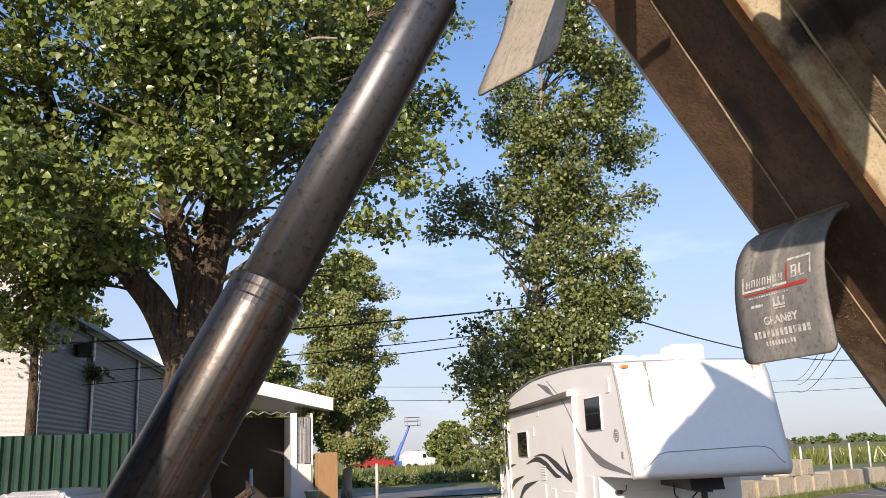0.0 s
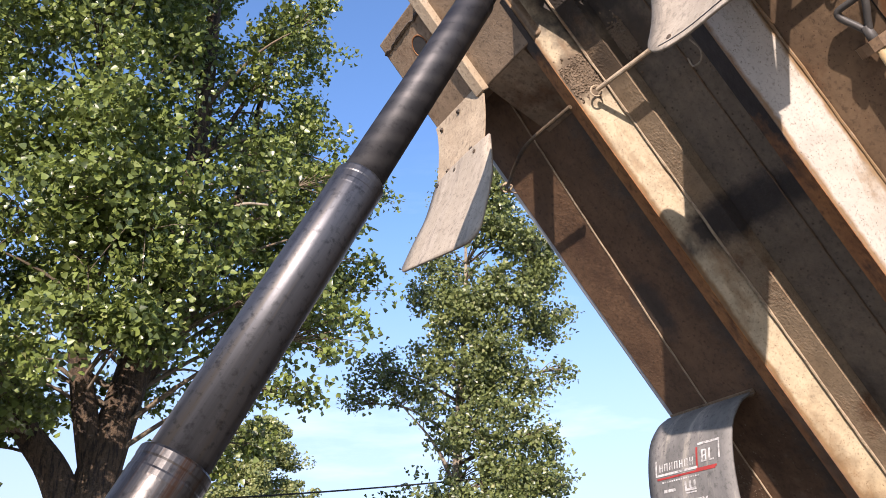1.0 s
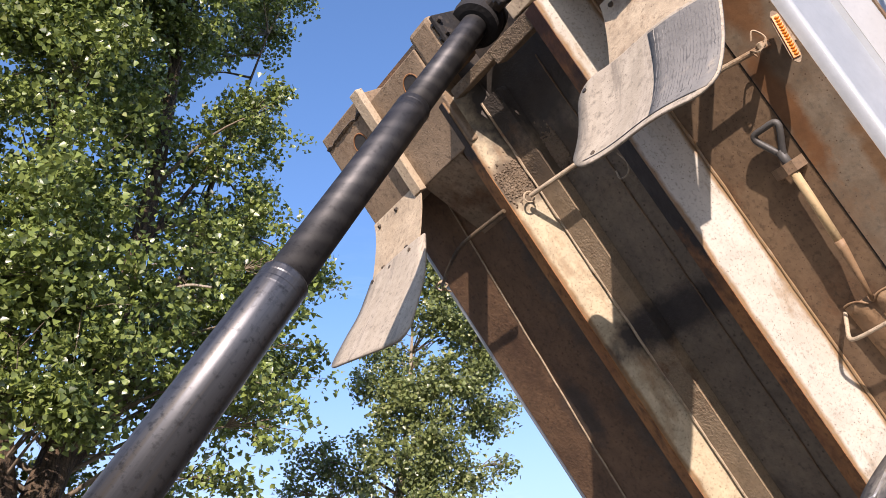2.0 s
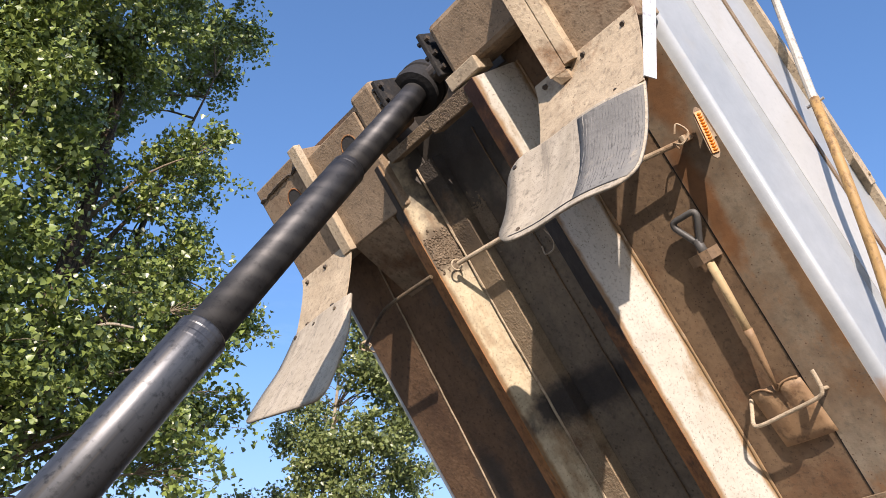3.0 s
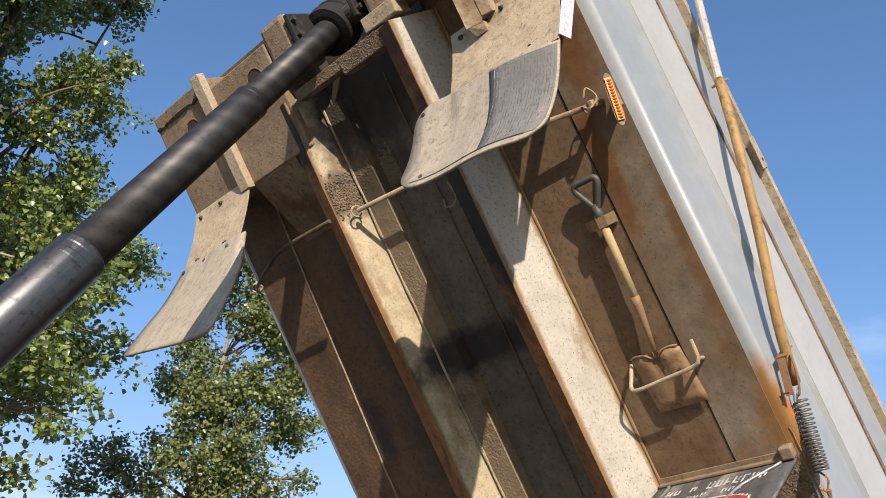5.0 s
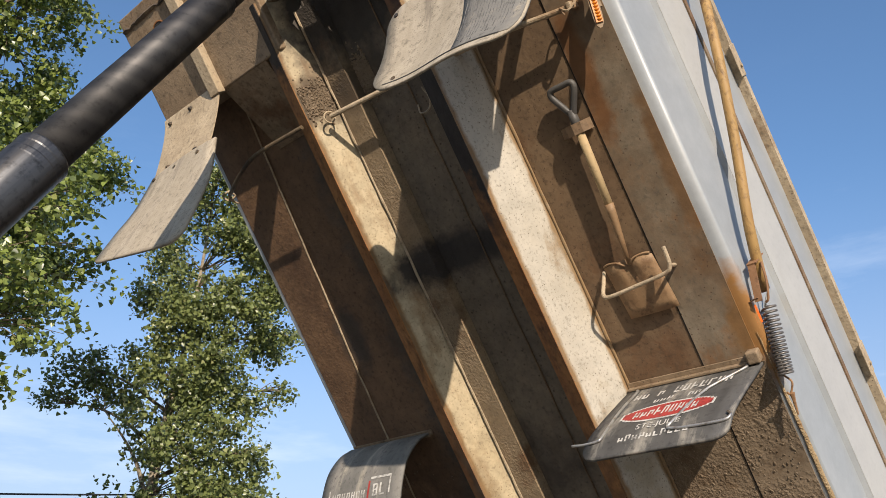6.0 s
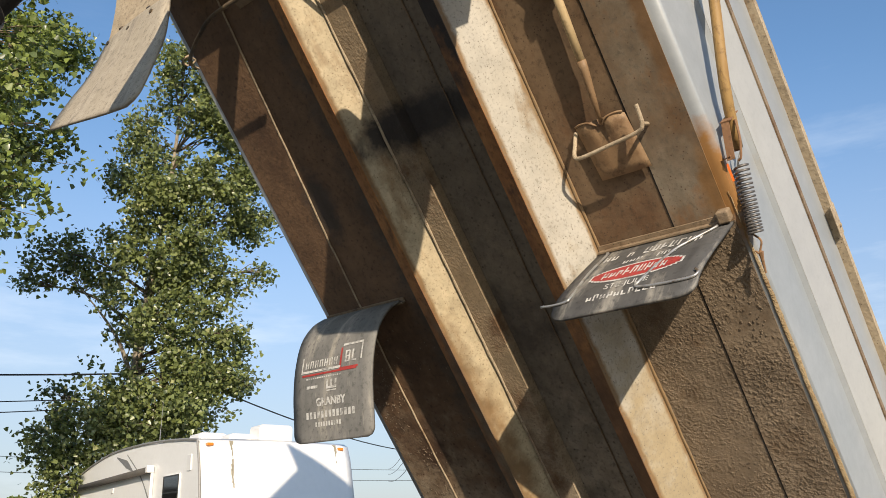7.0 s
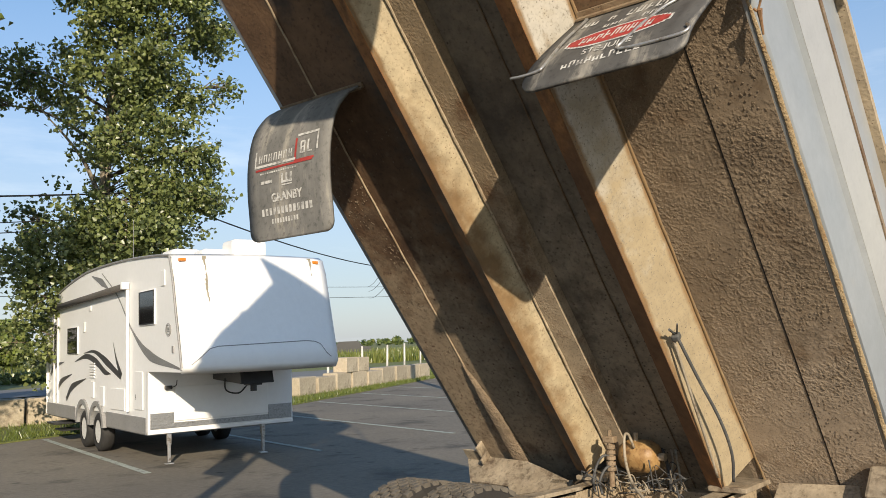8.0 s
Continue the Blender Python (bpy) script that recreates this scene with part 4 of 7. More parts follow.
for k in range(7):
    a = 0.205 - k * 0.037
    word += [(0.455, 0.505, a, a - 0.008), (0.455, 0.505, a - 0.018, a - 0.025)] + ([(0.455, 0.462, a, a - 0.025)] if k % 2 else [(0.477, 0.484, a, a - 0.025)])
for k in range(2):
    a = -0.10 - k * 0.05
    word += [(0.425, 0.505, a, a - 0.012), (0.495, 0.505, a, a - 0.035)] + ([(0.425, 0.435, a, a - 0.032), (0.46, 0.468, a, a - 0.03), (0.43, 0.50, a - 0.026, a - 0.036)] if k == 0 else [])
far_print("word_print", white_ink, word)
far_print("small_print", white_ink, [(0.572, 0.582, 0.19 - 0.017 * k, 0.178 - 0.017 * k) for k in range(16)] + [(0.625, 0.645, 0.185, 0.10)]
          + [(0.60, 0.66, -0.0 + 0.0, -0.014), (0.60, 0.66, -0.032, -0.046), (0.60, 0.66, 0.032, 0.018), (0.645, 0.66, 0.03, -0.045), (0.668, 0.676, 0.03, -0.045)]
          + [(0.80, 0.845, 0.19 - 0.029 * k, 0.172 - 0.029 * k) for k in range(13)] + [(0.87, 0.90, 0.12 - 0.02 * k, 0.108 - 0.02 * k) for k in range(10)])
# place name in letters
fc = bpy.data.curves.new("lettering", "FONT")
fc.body = "GRANBY"
fc.size = 0.056
fc.offset = 0.0018
fc.align_x = "CENTER"
fc.extrude = 0.0004
fo, fa, fout = fr(L * 0.765)
if fout.dot(Vector((-1, 0, 0))) < 0:
    fout = -fout
tx = new("lettering", fc)
tx.parent = far_flap
fc.materials.append(white_ink)
xax = (-fa).cross(fout).normalized()
tx.matrix_local = Matrix.Translation(fo + Vector((0, VC, 0)) + fout * 0.0085) @ Matrix((xax, -fa, fout)).transposed().to_4x4()

# near middle flap, held out stiffly by wire stays
base = (5.13, -0.74, -0.03)
near_flap, nl, nlen = flap(base, [(5.125, -0.015), (5.13, -0.15), (5.135, -0.32), (5.13, -0.46), (5.10, -0.575)], -0.445, -1.045, flap_rubber,
                           "black rubber mud flap with red oval print, held by wire stays", 0.06)
nfr = lambda s: flap_frame(nl, nlen, base, s, 0.0)
NL = nlen[-1]


def near_print(name, material, bars, lift=0.0085, label=""):
    bm = bmesh.new()
    for s0, s1, a, b in bars:
        stroke(bm, nfr, NL * s0, NL * s1, -0.745 + a, -0.745 + b, lift)
    return tagged(part(name, bm, material, near_flap, label), kind="stuff" if "word" in name or "small" in name else "")


def scribble(s0, s1, a0, a1, count, rnd):
    """A worn, unreadable line of print: uneven uprights and short cross strokes."""
    out, pitch = [], (a1 - a0) / count
    for k in range(count):
        a = a0 + pitch * k
        if rnd.random() < 0.12:
            continue
        h = s0 + (s1 - s0) * rnd.choice((0, 0.0, 0.25, 0.35))
        out.append((h, s1, a, a + pitch * 0.24))
        if rnd.random() < 0.75:
            out.append((h + (s1 - h) * 0.05, s1 - (s1 - h) * rnd.uniform(0, 0.4), a + pitch * 0.5, a + pitch * 0.72))
        m = rnd.choice((h, (h + s1) / 2, s1 - (s1 - s0) * 0.2))
        out.append((m, m + (s1 - s0) * 0.2, a, a + pitch * 0.7))
    return out


prnd = random.Random(12)
near_print("word_print", white_ink, scribble(0.13, 0.25, 0.22, -0.22, 12, prnd) + scribble(0.31, 0.38, 0.10, -0.14, 8, prnd))
bars = []
for k in range(24):
    a0, a1 = -0.2 + 0.4 * k / 24, -0.2 + 0.4 * (k + 1) / 24
    h = 0.13 * math.sqrt(1 - ((a0 + a1) / 2 / 0.205) ** 2)
    bars.append((0.555 - h, 0.555 + h, a0, a1))
near_print("oval_rim", white_ink, bars, 0.0082)
bars = []
for k in range(24):
    a0, a1 = -0.19 + 0.38 * k / 24, -0.19 + 0.38 * (k + 1) / 24
    h = 0.108 * math.sqrt(1 - ((a0 + a1) / 2 / 0.194) ** 2)
    bars.append((0.555 - h, 0.555 + h, a0, a1))
near_print("oval_print", red_ink, bars, 0.0090, "red oval of the logo")
near_print("oval_word", white_ink, scribble(0.49, 0.61, 0.14, -0.14, 9, prnd), 0.0097)
near_print("small_print", white_ink, scribble(0.82, 0.88, 0.15, -0.15, 10, prnd))
def near_at(k, v, lift=0.012):
    o, al, out = nfr(NL * k)
    if out.dot(Vector((-1, 0, 0))) < 0:
        out = -out
    return o + Vector((0, v, 0)) + out * lift


for way in ([(0.06, -0.50), (0.10, -0.51), (0.45, -0.51), (0.80, -0.515), (0.84, -0.50), (0.85, -0.44), (0.84, -0.385)], [(0.04, -0.99), (0.08, -0.985), (0.25, -0.91), (0.36, -0.87), (0.60, -0.835), (0.82, -0.80)],
            [(0.80, -0.80), (0.84, -0.81), (0.86, -0.90), (0.86, -1.02), (0.82, -1.045), (0.78, -1.03)]):
    bm = bmesh.new()
    tube(bm, bez([near_at(k, v) for k, v in way], 5), 0.0055, 7)
    part("wire_stay", bm, zinc, near_flap, "bent wire stay", smooth=True)
# place name in letters
jc = bpy.data.curves.new("lettering", "FONT")
jc.body = "STE-JULIE"
jc.size = 0.046
jc.align_x = "CENTER"
jc.extrude = 0.0004
jo, ja, jout = nfr(NL * 0.775)
if jout.dot(Vector((-1, 0, 0))) < 0:
    jout = -jout
jx = new("lettering", jc)
jx.parent = near_flap
jc.materials.append(white_ink)
jx.matrix_local = Matrix.Translation(jo + Vector((0, -0.745, 0)) + jout * 0.0085) @ Matrix(((-ja).cross(jout).normalized(), -ja, jout)).transposed().to_4x4()

# front flaps, bent over the rods
FB = B(6.95, -0.80, -0.38)
front_flap = thing("mud_flap", M_BODY @ Matrix.Translation(FB), "dusty grey ribbed rubber flap bolted to a splash plate", "mud flap")
IT, IB, OT, OB = B(6.965, -0.44, -0.46), B(6.672, -0.445, -0.815), B(6.90, -1.105, -0.46), B(6.60, -1.09, -0.865)


def on_flap(a, b, lift=0.0):
    """a across from the inner to the outer edge, b down; gently bowed."""
    p = IT.lerp(OT, a).lerp(IB.lerp(OB, a), b)
    nr = (OT - IT).cross(IB - IT).normalized()
    return p + nr * (0.035 * math.sin(math.pi * b) + 0.012 * math.sin(2.2 * a * math.pi) + lift) - FB


def flap_span(b, r_top, r_low):
    """Inner and outer limits of a row, with rounded corners."""
    d = min(b / r_top if b < r_top else 1.0, (1 - b) / r_low if 1 - b < r_low else 1.0)
    inner = 0.16 * (1 - math.sqrt(max(0.0, 1 - (1 - d) ** 2)))
    d = (1 - b) / r_low if 1 - b < r_low else 1.0
    return inner, 1 - 0.15 * (1 - math.sqrt(max(0.0, 1 - (1 - d) ** 2)))


steps = [0.5 - 0.5 * math.cos(math.pi * k / 20) for k in range(21)]
bm = bmesh.new()
sheet(bm, [[on_flap(flap_span(b, 0.25, 0.22)[0] + (flap_span(b, 0.25, 0.22)[1] - flap_span(b, 0.25, 0.22)[0]) * j / 12, b) for j in range(13)] for b in steps], 0.009)
part("sheet", bm, rubber, front_flap, smooth=True)
side = 1 if (on_flap(0.5, 0.5, 0.1) - on_flap(0.5, 0.5)).dot(Vector((-1, 0, -1))) > 0 else -1
bm = bmesh.new()
sheet(bm, [[on_flap(0.56 + 0.05 * b + (flap_span(b, 0.25, 0.22)[1] - 0.57 - 0.05 * b) * j / 5, b, side * 0.006) for j in range(6)] for b in [0.03 + 0.9 * s for s in steps]], 0.002)
part("ribbed_zone", bm, surf("worn_dark_rubber", (0.13, 0.124, 0.112), (0.21, 0.20, 0.178), (0.30, 0.26, 0.20), rough=0.8, scale=5, cscale=6, amount=0.25, bump=0.3, grit=70, dist=0.003), front_flap, "dark worn ribbed rubber", smooth=True)
for k in range(20):
    # worn ribs of uneven length and height
    a = 0.605 + 0.0195 * k
    bm = bmesh.new()
    top = 0.90 if a < 0.86 else 0.90 - (a - 0.86) * 1.1
    b, e = 0.03 + random.uniform(0, 0.08), top - random.uniform(0, 0.12)
    tube(bm, [on_flap(a + random.uniform(-0.003, 0.003), b + (e - b) * j / 24, side * 0.0062) for j in range(25)], [random.uniform(0.0006, 0.0026) for _ in range(25)], 5)
    part("rib", bm, flap_rubber, front_flap)
bm = bmesh.new()
tube(bm, [on_flap(0.10 + 0.8 * j / 30, 0.93, side * 0.0065) for j in range(31)], 0.0022, 5)
part("stitch_line", bm, black_rubber, front_flap)
for a, b in ((0.06, 0.10), (0.16, 0.88)):
    bm = bmesh.new()
    tube(bm, [on_flap(a, b, -side * 0.01), on_flap(a, b, side * 0.008)], 0.010, 8)
    part("bolt", bm, dark_steel, front_flap)
far_front_flap, ffl, fflen = flap((6.95, 1.08, -0.40), [(6.925, -0.42), (6.86, -0.50), (6.77, -0.62), (6.69, -0.76), (6.58, -0.95)], 1.335, 0.775, rubber, "dusty grey rubber flap hanging below a splash plate", 0.07, skew=-0.06, wave=0.012, flare=-0.12)

for v in (1.29, 1.10, 0.90):
    fo, fa, fout = flap_frame(ffl, fflen, (6.95, 1.08, -0.40), 0.035, v)
    bm = bmesh.new()
    tube(bm, [fo + fout * 0.018, fo - fout * 0.018], 0.011, 8)
    part("bolt", bm, dark_steel, far_front_flap)
bm = bmesh.new()
for k in range(9):
    fo, fa, fout = flap_frame(ffl, fflen, (6.95, 1.08, -0.40), fflen[-1] * (0.06 + 0.085 * k), 1.26)
    pt = fo - fout * 0.0
    if k:
        tube(bm, [last, pt], 0.010, 6)
    last = pt
part("folded_edge", bm, rubber, far_front_flap)

# ---- shovel in its holder ----
def shovel():
    base = (5.60, -0.69, -0.02)
    o = B(*base)
    t = thing("shovel", M_BODY @ Matrix.Translation(o), "rusty square shovel with a pale wooden shaft and black grip", "shovel")
    wz = -0.042
    bm = bmesh.new()
    tube(bm, [B(6.26, -0.748, wz) - o, B(6.09, -0.742, wz - 0.001) - o, B(5.89, -0.733, wz - 0.002) - o], [0.018, 0.018, 0.017], 12)
    part("shaft", bm, surf("pale_shaft_wood", (0.42, 0.30, 0.15), (0.52, 0.39, 0.22), (0.25, 0.15, 0.07), rough=0.7, scale=6, cscale=4, bump=0.1, stretch=(0.4, 4, 4)), t, smooth=True)
    bm = bmesh.new()
    grip = [(6.27, -0.748), (6.31, -0.747), (6.35, -0.728), (6.405, -0.699), (6.428, -0.697), (6.437, -0.712), (6.437, -0.75), (6.437, -0.788), (6.428, -0.803), (6.405, -0.801), (6.35, -0.772), (6.31, -0.752)]
    tube(bm, bez([B(a, b, wz) - o for a, b in grip], 4), 0.0135, 10)
    tube(bm, [B(6.245, -0.747, wz) - o, B(6.335, -0.75, wz) - o], [0.021, 0.017], 10)
    part("grip", bm, surf("worn_black_grip", (0.055, 0.052, 0.048), (0.09, 0.084, 0.075), (0.20, 0.16, 0.11), rough=0.55, scale=10, cscale=8, amount=0.3, bump=0.1), t, "worn black handle grip", smooth=True)
    bm = bmesh.new()
    tube(bm, [B(5.93, -0.7355, wz - 0.002) - o, B(5.89, -0.7325, wz - 0.002) - o, B(5.78, -0.722, wz - 0.004) - o, B(5.665, -0.705, wz + 0.004) - o], [0.0195, 0.018, 0.013, 0.008], 12)
    part("socket", bm, rust_tool, t, "rusty socket", smooth=True)
    bm = bmesh.new()
    rows = []
    for i in range(7):
        u = 5.69 - 0.25 * i / 6
        rows.append([B(u - 0.012 * (abs(j - 4) / 4) ** 2 * (1 if i == 0 else 0), -0.695 + 0.112 * (j - 4) / 4 - 0.02 * (i / 6), -0.026 + (0.02 if j == 4 else 0.0) * (1 - i / 4 if i < 4 else 0) - 0.020 * max(0.0, 1 - abs(abs(j - 4) - 1.6) / 2.2) * (1 - i / 7) + 0.006 * (abs(j - 4) / 4) ** 2) - o for j in range(9)])
    sheet(bm, rows, 0.004)
    for e in (-1, 1):
        # rolled steps either side of the cleft
        tube(bm, bez([B(5.665, -0.697 + e * 0.012, -0.040) - o, B(5.688, -0.696 + e * 0.04, -0.044) - o, B(5.692, -0.695 + e * 0.08, -0.034) - o, B(5.686, -0.694 + e * 0.108, -0.026) - o], 4), [0.003] + [0.0045] * 11 + [0.004], 8)
    part("blade", bm, rust_tool, t, "rusty square blade", smooth=True)


rust_tool = surf("rusty_tool_steel", (0.22, 0.128, 0.062), (0.31, 0.20, 0.105), (0.14, 0.07, 0.032), rough=0.65, scale=9, cscale=6, amount=0.4, bump=0.2)
shovel()

# ---- tarp arm on the near side, with its spring ----
o = B(5.5, -1.15, 0.0)
arm = thing("tarp_arm", M_BODY @ Matrix.Translation(o), "tarp arm of grey metal above and orange-brown wood below", "tarp arm")
bm = bmesh.new()
for a, b in (((7.75, -1.165, 1.545), (6.57, -1.20, 0.657)),):
    tube(bm, [B(*a) - o, B(*b) - o], 0.019, 10)
part("metal_tube", bm, surf("weathered_aluminium", (0.42, 0.39, 0.33), (0.52, 0.49, 0.43), rough=0.5, metal=0.3, scale=4, bump=0.1, stretch=(0.3, 3, 3)), arm)
bm = bmesh.new()
tube(bm, bez([B(6.60, -1.20, 0.68) - o, B(6.273, -1.225, 0.405) - o, B(5.934, -1.195, 0.26) - o, B(5.625, -1.16, 0.12) - o, B(5.378, -1.124, 0.10) - o], 3), 0.0215, 12)
part("wooden_shaft", bm, handle_wood, arm, "orange-brown wooden shaft", smooth=True)
bm = bmesh.new()
tube(bm, [B(6.585, -1.24, 0.672) - o, B(6.585, -1.16, 0.672) - o], 0.007, 8)
part("pin", bm, zinc, arm)
bm = bmesh.new()
# bent strap round the shaft's end, with a pin through it
for q in (0.05, 0.155):
    sheet(bm, [[B(5.50, -1.148, q) - o, B(5.50, -1.118, q) - o], [B(5.365, -1.138, q - 0.055) - o, B(5.365, -1.108, q - 0.055) - o]], 0.004)
sheet(bm, [[B(5.502, -1.155, 0.046) - o, B(5.502, -1.115, 0.046) - o], [B(5.502, -1.155, 0.165) - o, B(5.502, -1.115, 0.165) - o]], 0.004)
sheet(bm, [[B(5.38, -1.125, -0.008) - o, B(5.38, -1.125, 0.02) - o], [B(5.365, -1.075, 0.008) - o, B(5.365, -1.085, 0.03) - o]], 0.004)
tube(bm, bez([B(5.49, -1.16, 0.085) - o, B(5.43, -1.163, 0.055) - o, B(5.36, -1.15, 0.03) - o, B(5.345, -1.135, 0.03) - o], 4), 0.005, 8)
part("end_clip", bm, surf("rusty_clip", (0.22, 0.11, 0.05), (0.30, 0.16, 0.08), rough=0.7, scale=20, bump=0.2), arm, "rusty end clip")
o2 = B(5.36, -1.12, 0.08)
spring = thing("tension_spring", M_BODY @ Matrix.Translation(o2), "long steel tension spring with a hook at its end", "spring")
bm = bmesh.new()
s0, s1 = B(5.318, -1.122, 0.072) - o2, B(5.068, -1.119, -0.038) - o2
d = (s1 - s0).normalized()
x1 = d.orthogonal().normalized()
y1 = d.cross(x1)
pts = [s0 + (s1 - s0) * (k / 288) * (1.28 - 0.28 * k / 288) + (x1 * math.cos(k * 0.3927) + y1 * math.sin(k * 0.3927)) * 0.026 for k in range(289)]
tube(bm, pts, 0.0048, 7)
part("coil", bm, surf("dull_spring_steel", (0.13, 0.12, 0.11), (0.21, 0.19, 0.17), (0.13, 0.085, 0.055), rough=0.45, metal=0.5, scale=12, cscale=10, bump=0.1), spring, smooth=True)
bm = bmesh.new()
dh = (B(4.90, -1.10, -0.045) - o2 - s1).normalized()
tube(bm, bez([s1 + x1 * 0.026, s1 + dh * 0.03 + y1 * 0.012, s1 + dh * 0.06 + y1 * 0.004, s1 + dh * 0.08 - y1 * 0.008, s1 + dh * 0.07 - y1 * 0.018], 5), 0.0042, 6)
tube(bm, [s1 + dh * 0.075, s1 + dh * 0.10, s1 + dh * 0.165], [0.011, 0.007, 0.0035], 6)
part("hook", bm, surf("rusty_hook", (0.24, 0.12, 0.05), (0.34, 0.2, 0.1), rough=0.6, scale=20, bump=0.2), spring, "rusty hook")
bm = bmesh.new()
tube(bm, bez([s0 + x1 * 0.03, s0 - d * 0.02 + x1 * 0.01, s0 - d * 0.07 + y1 * 0.02, s0 - d * 0.09 - x1 * 0.02], 5), 0.0045, 6)
part("end_loop", bm, zinc, spring)
orange_mark = plain("orange_reflector", (0.75, 0.14, 0.02), 0.4)
bm = bmesh.new()
sheet(bm, [[B(5.345, -1.078, 0.010), B(5.345, -1.091, 0.034)], [B(5.272, -1.078, 0.010), B(5.272, -1.091, 0.034)]], 0.004)
part("side_reflector", bm, orange_mark, dump_body, "small orange reflector")


# ---- hoist ram ----
RB = Vector((-0.335, 2.245, 0.78))
ram = thing("hoist_ram", Matrix.Translation(RB), "black multi-stage hydraulic hoist ram, fully extended", "hydraulic ram")
AX = Vector((0.525, 0, 1)).normalized()


def on_ram(z):
    p = Vector((0.983, 2.245, 3.29))
    return p + AX * ((z - p.z) / AX.z) - RB


for z0, z1, r, m, lab in ((0.86, 2.335, 0.104, ram_bare, "worn brownish outer stage"), (2.2, 3.30, 0.088, ram_black, ""), (3.2, 4.26, 0.074, ram_smeared, ""), (4.2, 4.97, 0.065, ram_smeared, "")):
    bm = bmesh.new()
    tube(bm, [on_ram(z0), on_ram(z1 - 0.075), on_ram(z1 - 0.07), on_ram(z1 - 0.055), on_ram(z1 - 0.05), on_ram(z1 - 0.03), on_ram(z1 - 0.025), on_ram(z1 - 0.006), on_ram(z1)], [r, r, r * 1.008, r * 1.008, r * 0.995, r * 0.995, r * 1.012, r * 1.012, r * 0.97], 48)
    stage = part("ram_stage", bm, m, ram, lab, smooth=True)
    for poly in stage.data.polygons:
        poly.use_smooth = len(poly.vertices) == 4 and poly.area > 0.004
bm = bmesh.new()
tube(bm, [on_ram(4.895), on_ram(4.90), on_ram(4.935), on_ram(4.94), on_ram(4.945), on_ram(4.985), on_ram(4.99), on_ram(5.03)], [0.085, 0.118, 0.125, 0.125, 0.117, 0.117, 0.125, 0.12], 40)
head = part("ram_head", bm, grease_black, ram, "greasy black ram head", smooth=False)
bm = bmesh.new()
c = on_ram(4.965)
tube(bm, [c + Vector((0, -0.24, 0)), c + Vector((0, 0.24, 0))], 0.05, 16)
part("trunnion_pin", bm, dark_steel, head)
bm = bmesh.new()
box(bm, (-0.2, -0.22, -0.02), (0.2, 0.22, 0.10), 0.01)
part("foot", bm, dark_steel, ram)


# ---- chassis ----
chassis = thing("truck_chassis", Matrix.Translation((2.0, 2.11, 0.0)), "dusty truck chassis with rear dual wheels under the raised body", "truck chassis")
for y in (-0.39, 0.31):
    bm = bmesh.new()
    box(bm, (-5.2, y, 0.68), (2.95, y + 0.012, 0.98))
    box(bm, (-5.2, y, 0.968), (2.95, y + 0.09, 0.98))
    box(bm, (-5.2, y, 0.68), (2.95, y + 0.09, 0.692))
    part("frame_rail", bm, dust_steel, chassis)
for x in (-4.6, -2.5, -0.2, 1.4, 2.85):
    bm = bmesh.new()
    box(bm, (x, -0.375, 0.70), (x + 0.1, 0.308, 0.93), 0.01)
    part("cross_member", bm, dust_steel, chassis)
# hinge seats and cover plates near the rear
for y in (0.24, -0.50):
    bm = bmesh.new()
    box(bm, (2.62, y + 0.03, 0.985), (2.95, y + 0.22, 1.01), 0.004)
    part("hinge_seat", bm, apron_steel, chassis)
bm = bmesh.new()
hexa(bm, [(1.45, 0.335, 1.0), (2.30, 0.225, 1.0), (2.34, 0.265, 1.0), (1.45, 0.47, 1.0)] + [(1.45, 0.335, 1.018), (2.30, 0.225, 1.018), (2.34, 0.265, 1.018), (1.45, 0.47, 1.018)])
part("deck_plate", bm, apron_steel, chassis)


def wheel(x, y):
    bm = bmesh.new()
    prof = [(-0.135, 0.30), (-0.14, 0.42), (-0.125, 0.49), (-0.10, 0.512), (0.10, 0.512), (0.125, 0.49), (0.14, 0.42), (0.135, 0.30)]
    n = 48
    rings = []
    for k in range(n):
        a = 2 * math.pi * k / n
        rings.append([bm.verts.new((math.cos(a) * r, p, math.sin(a) * r)) for p, r in prof])
    for k in range(n):
        for i in range(len(prof) - 1):
            bm.faces.new((rings[k][i], rings[(k + 1) % n][i], rings[(k + 1) % n][i + 1], rings[k][i + 1]))
    w = part("wheel", bm, tyre_dark, chassis, "dusty dual tyre with block tread")
    w.location = (x, y, 0.52)
    bm = bmesh.new()
    # tread blocks in staggered rows
    for row in range(6):
        for k in range(46):
            a = 2 * math.pi * (k + 0.5 * (row % 2)) / 46
            c = Vector((math.cos(a) * 0.507, -0.10 + 0.040 * row, math.sin(a) * 0.507))
            bmesh.ops.create_cube(bm, size=1, matrix=Matrix.LocRotScale(c, Euler((0, -a, 0)), (0.03, 0.029, 0.045)))
    part("tread", bm, tyre_mat, w)
    bm = bmesh.new()
    tube(bm, [(0, -0.10, 0), (0, -0.09, 0), (0, 0.09, 0), (0, 0.10, 0)], [0.30, 0.31, 0.31, 0.30], 32)
    part("rim", bm, dust_steel, w)


tyre_dark = surf("tyre_rubber", (0.025, 0.023, 0.021), (0.05, 0.045, 0.04), (0.09, 0.078, 0.062), rough=0.9, scale=5, cscale=6, amount=0.3, bump=0.3)
tyre_mat = surf("dusty_tyre", (0.12, 0.104, 0.084), (0.20, 0.174, 0.138), (0.07, 0.062, 0.052), rough=0.9, scale=5, cscale=6, bump=0.3)
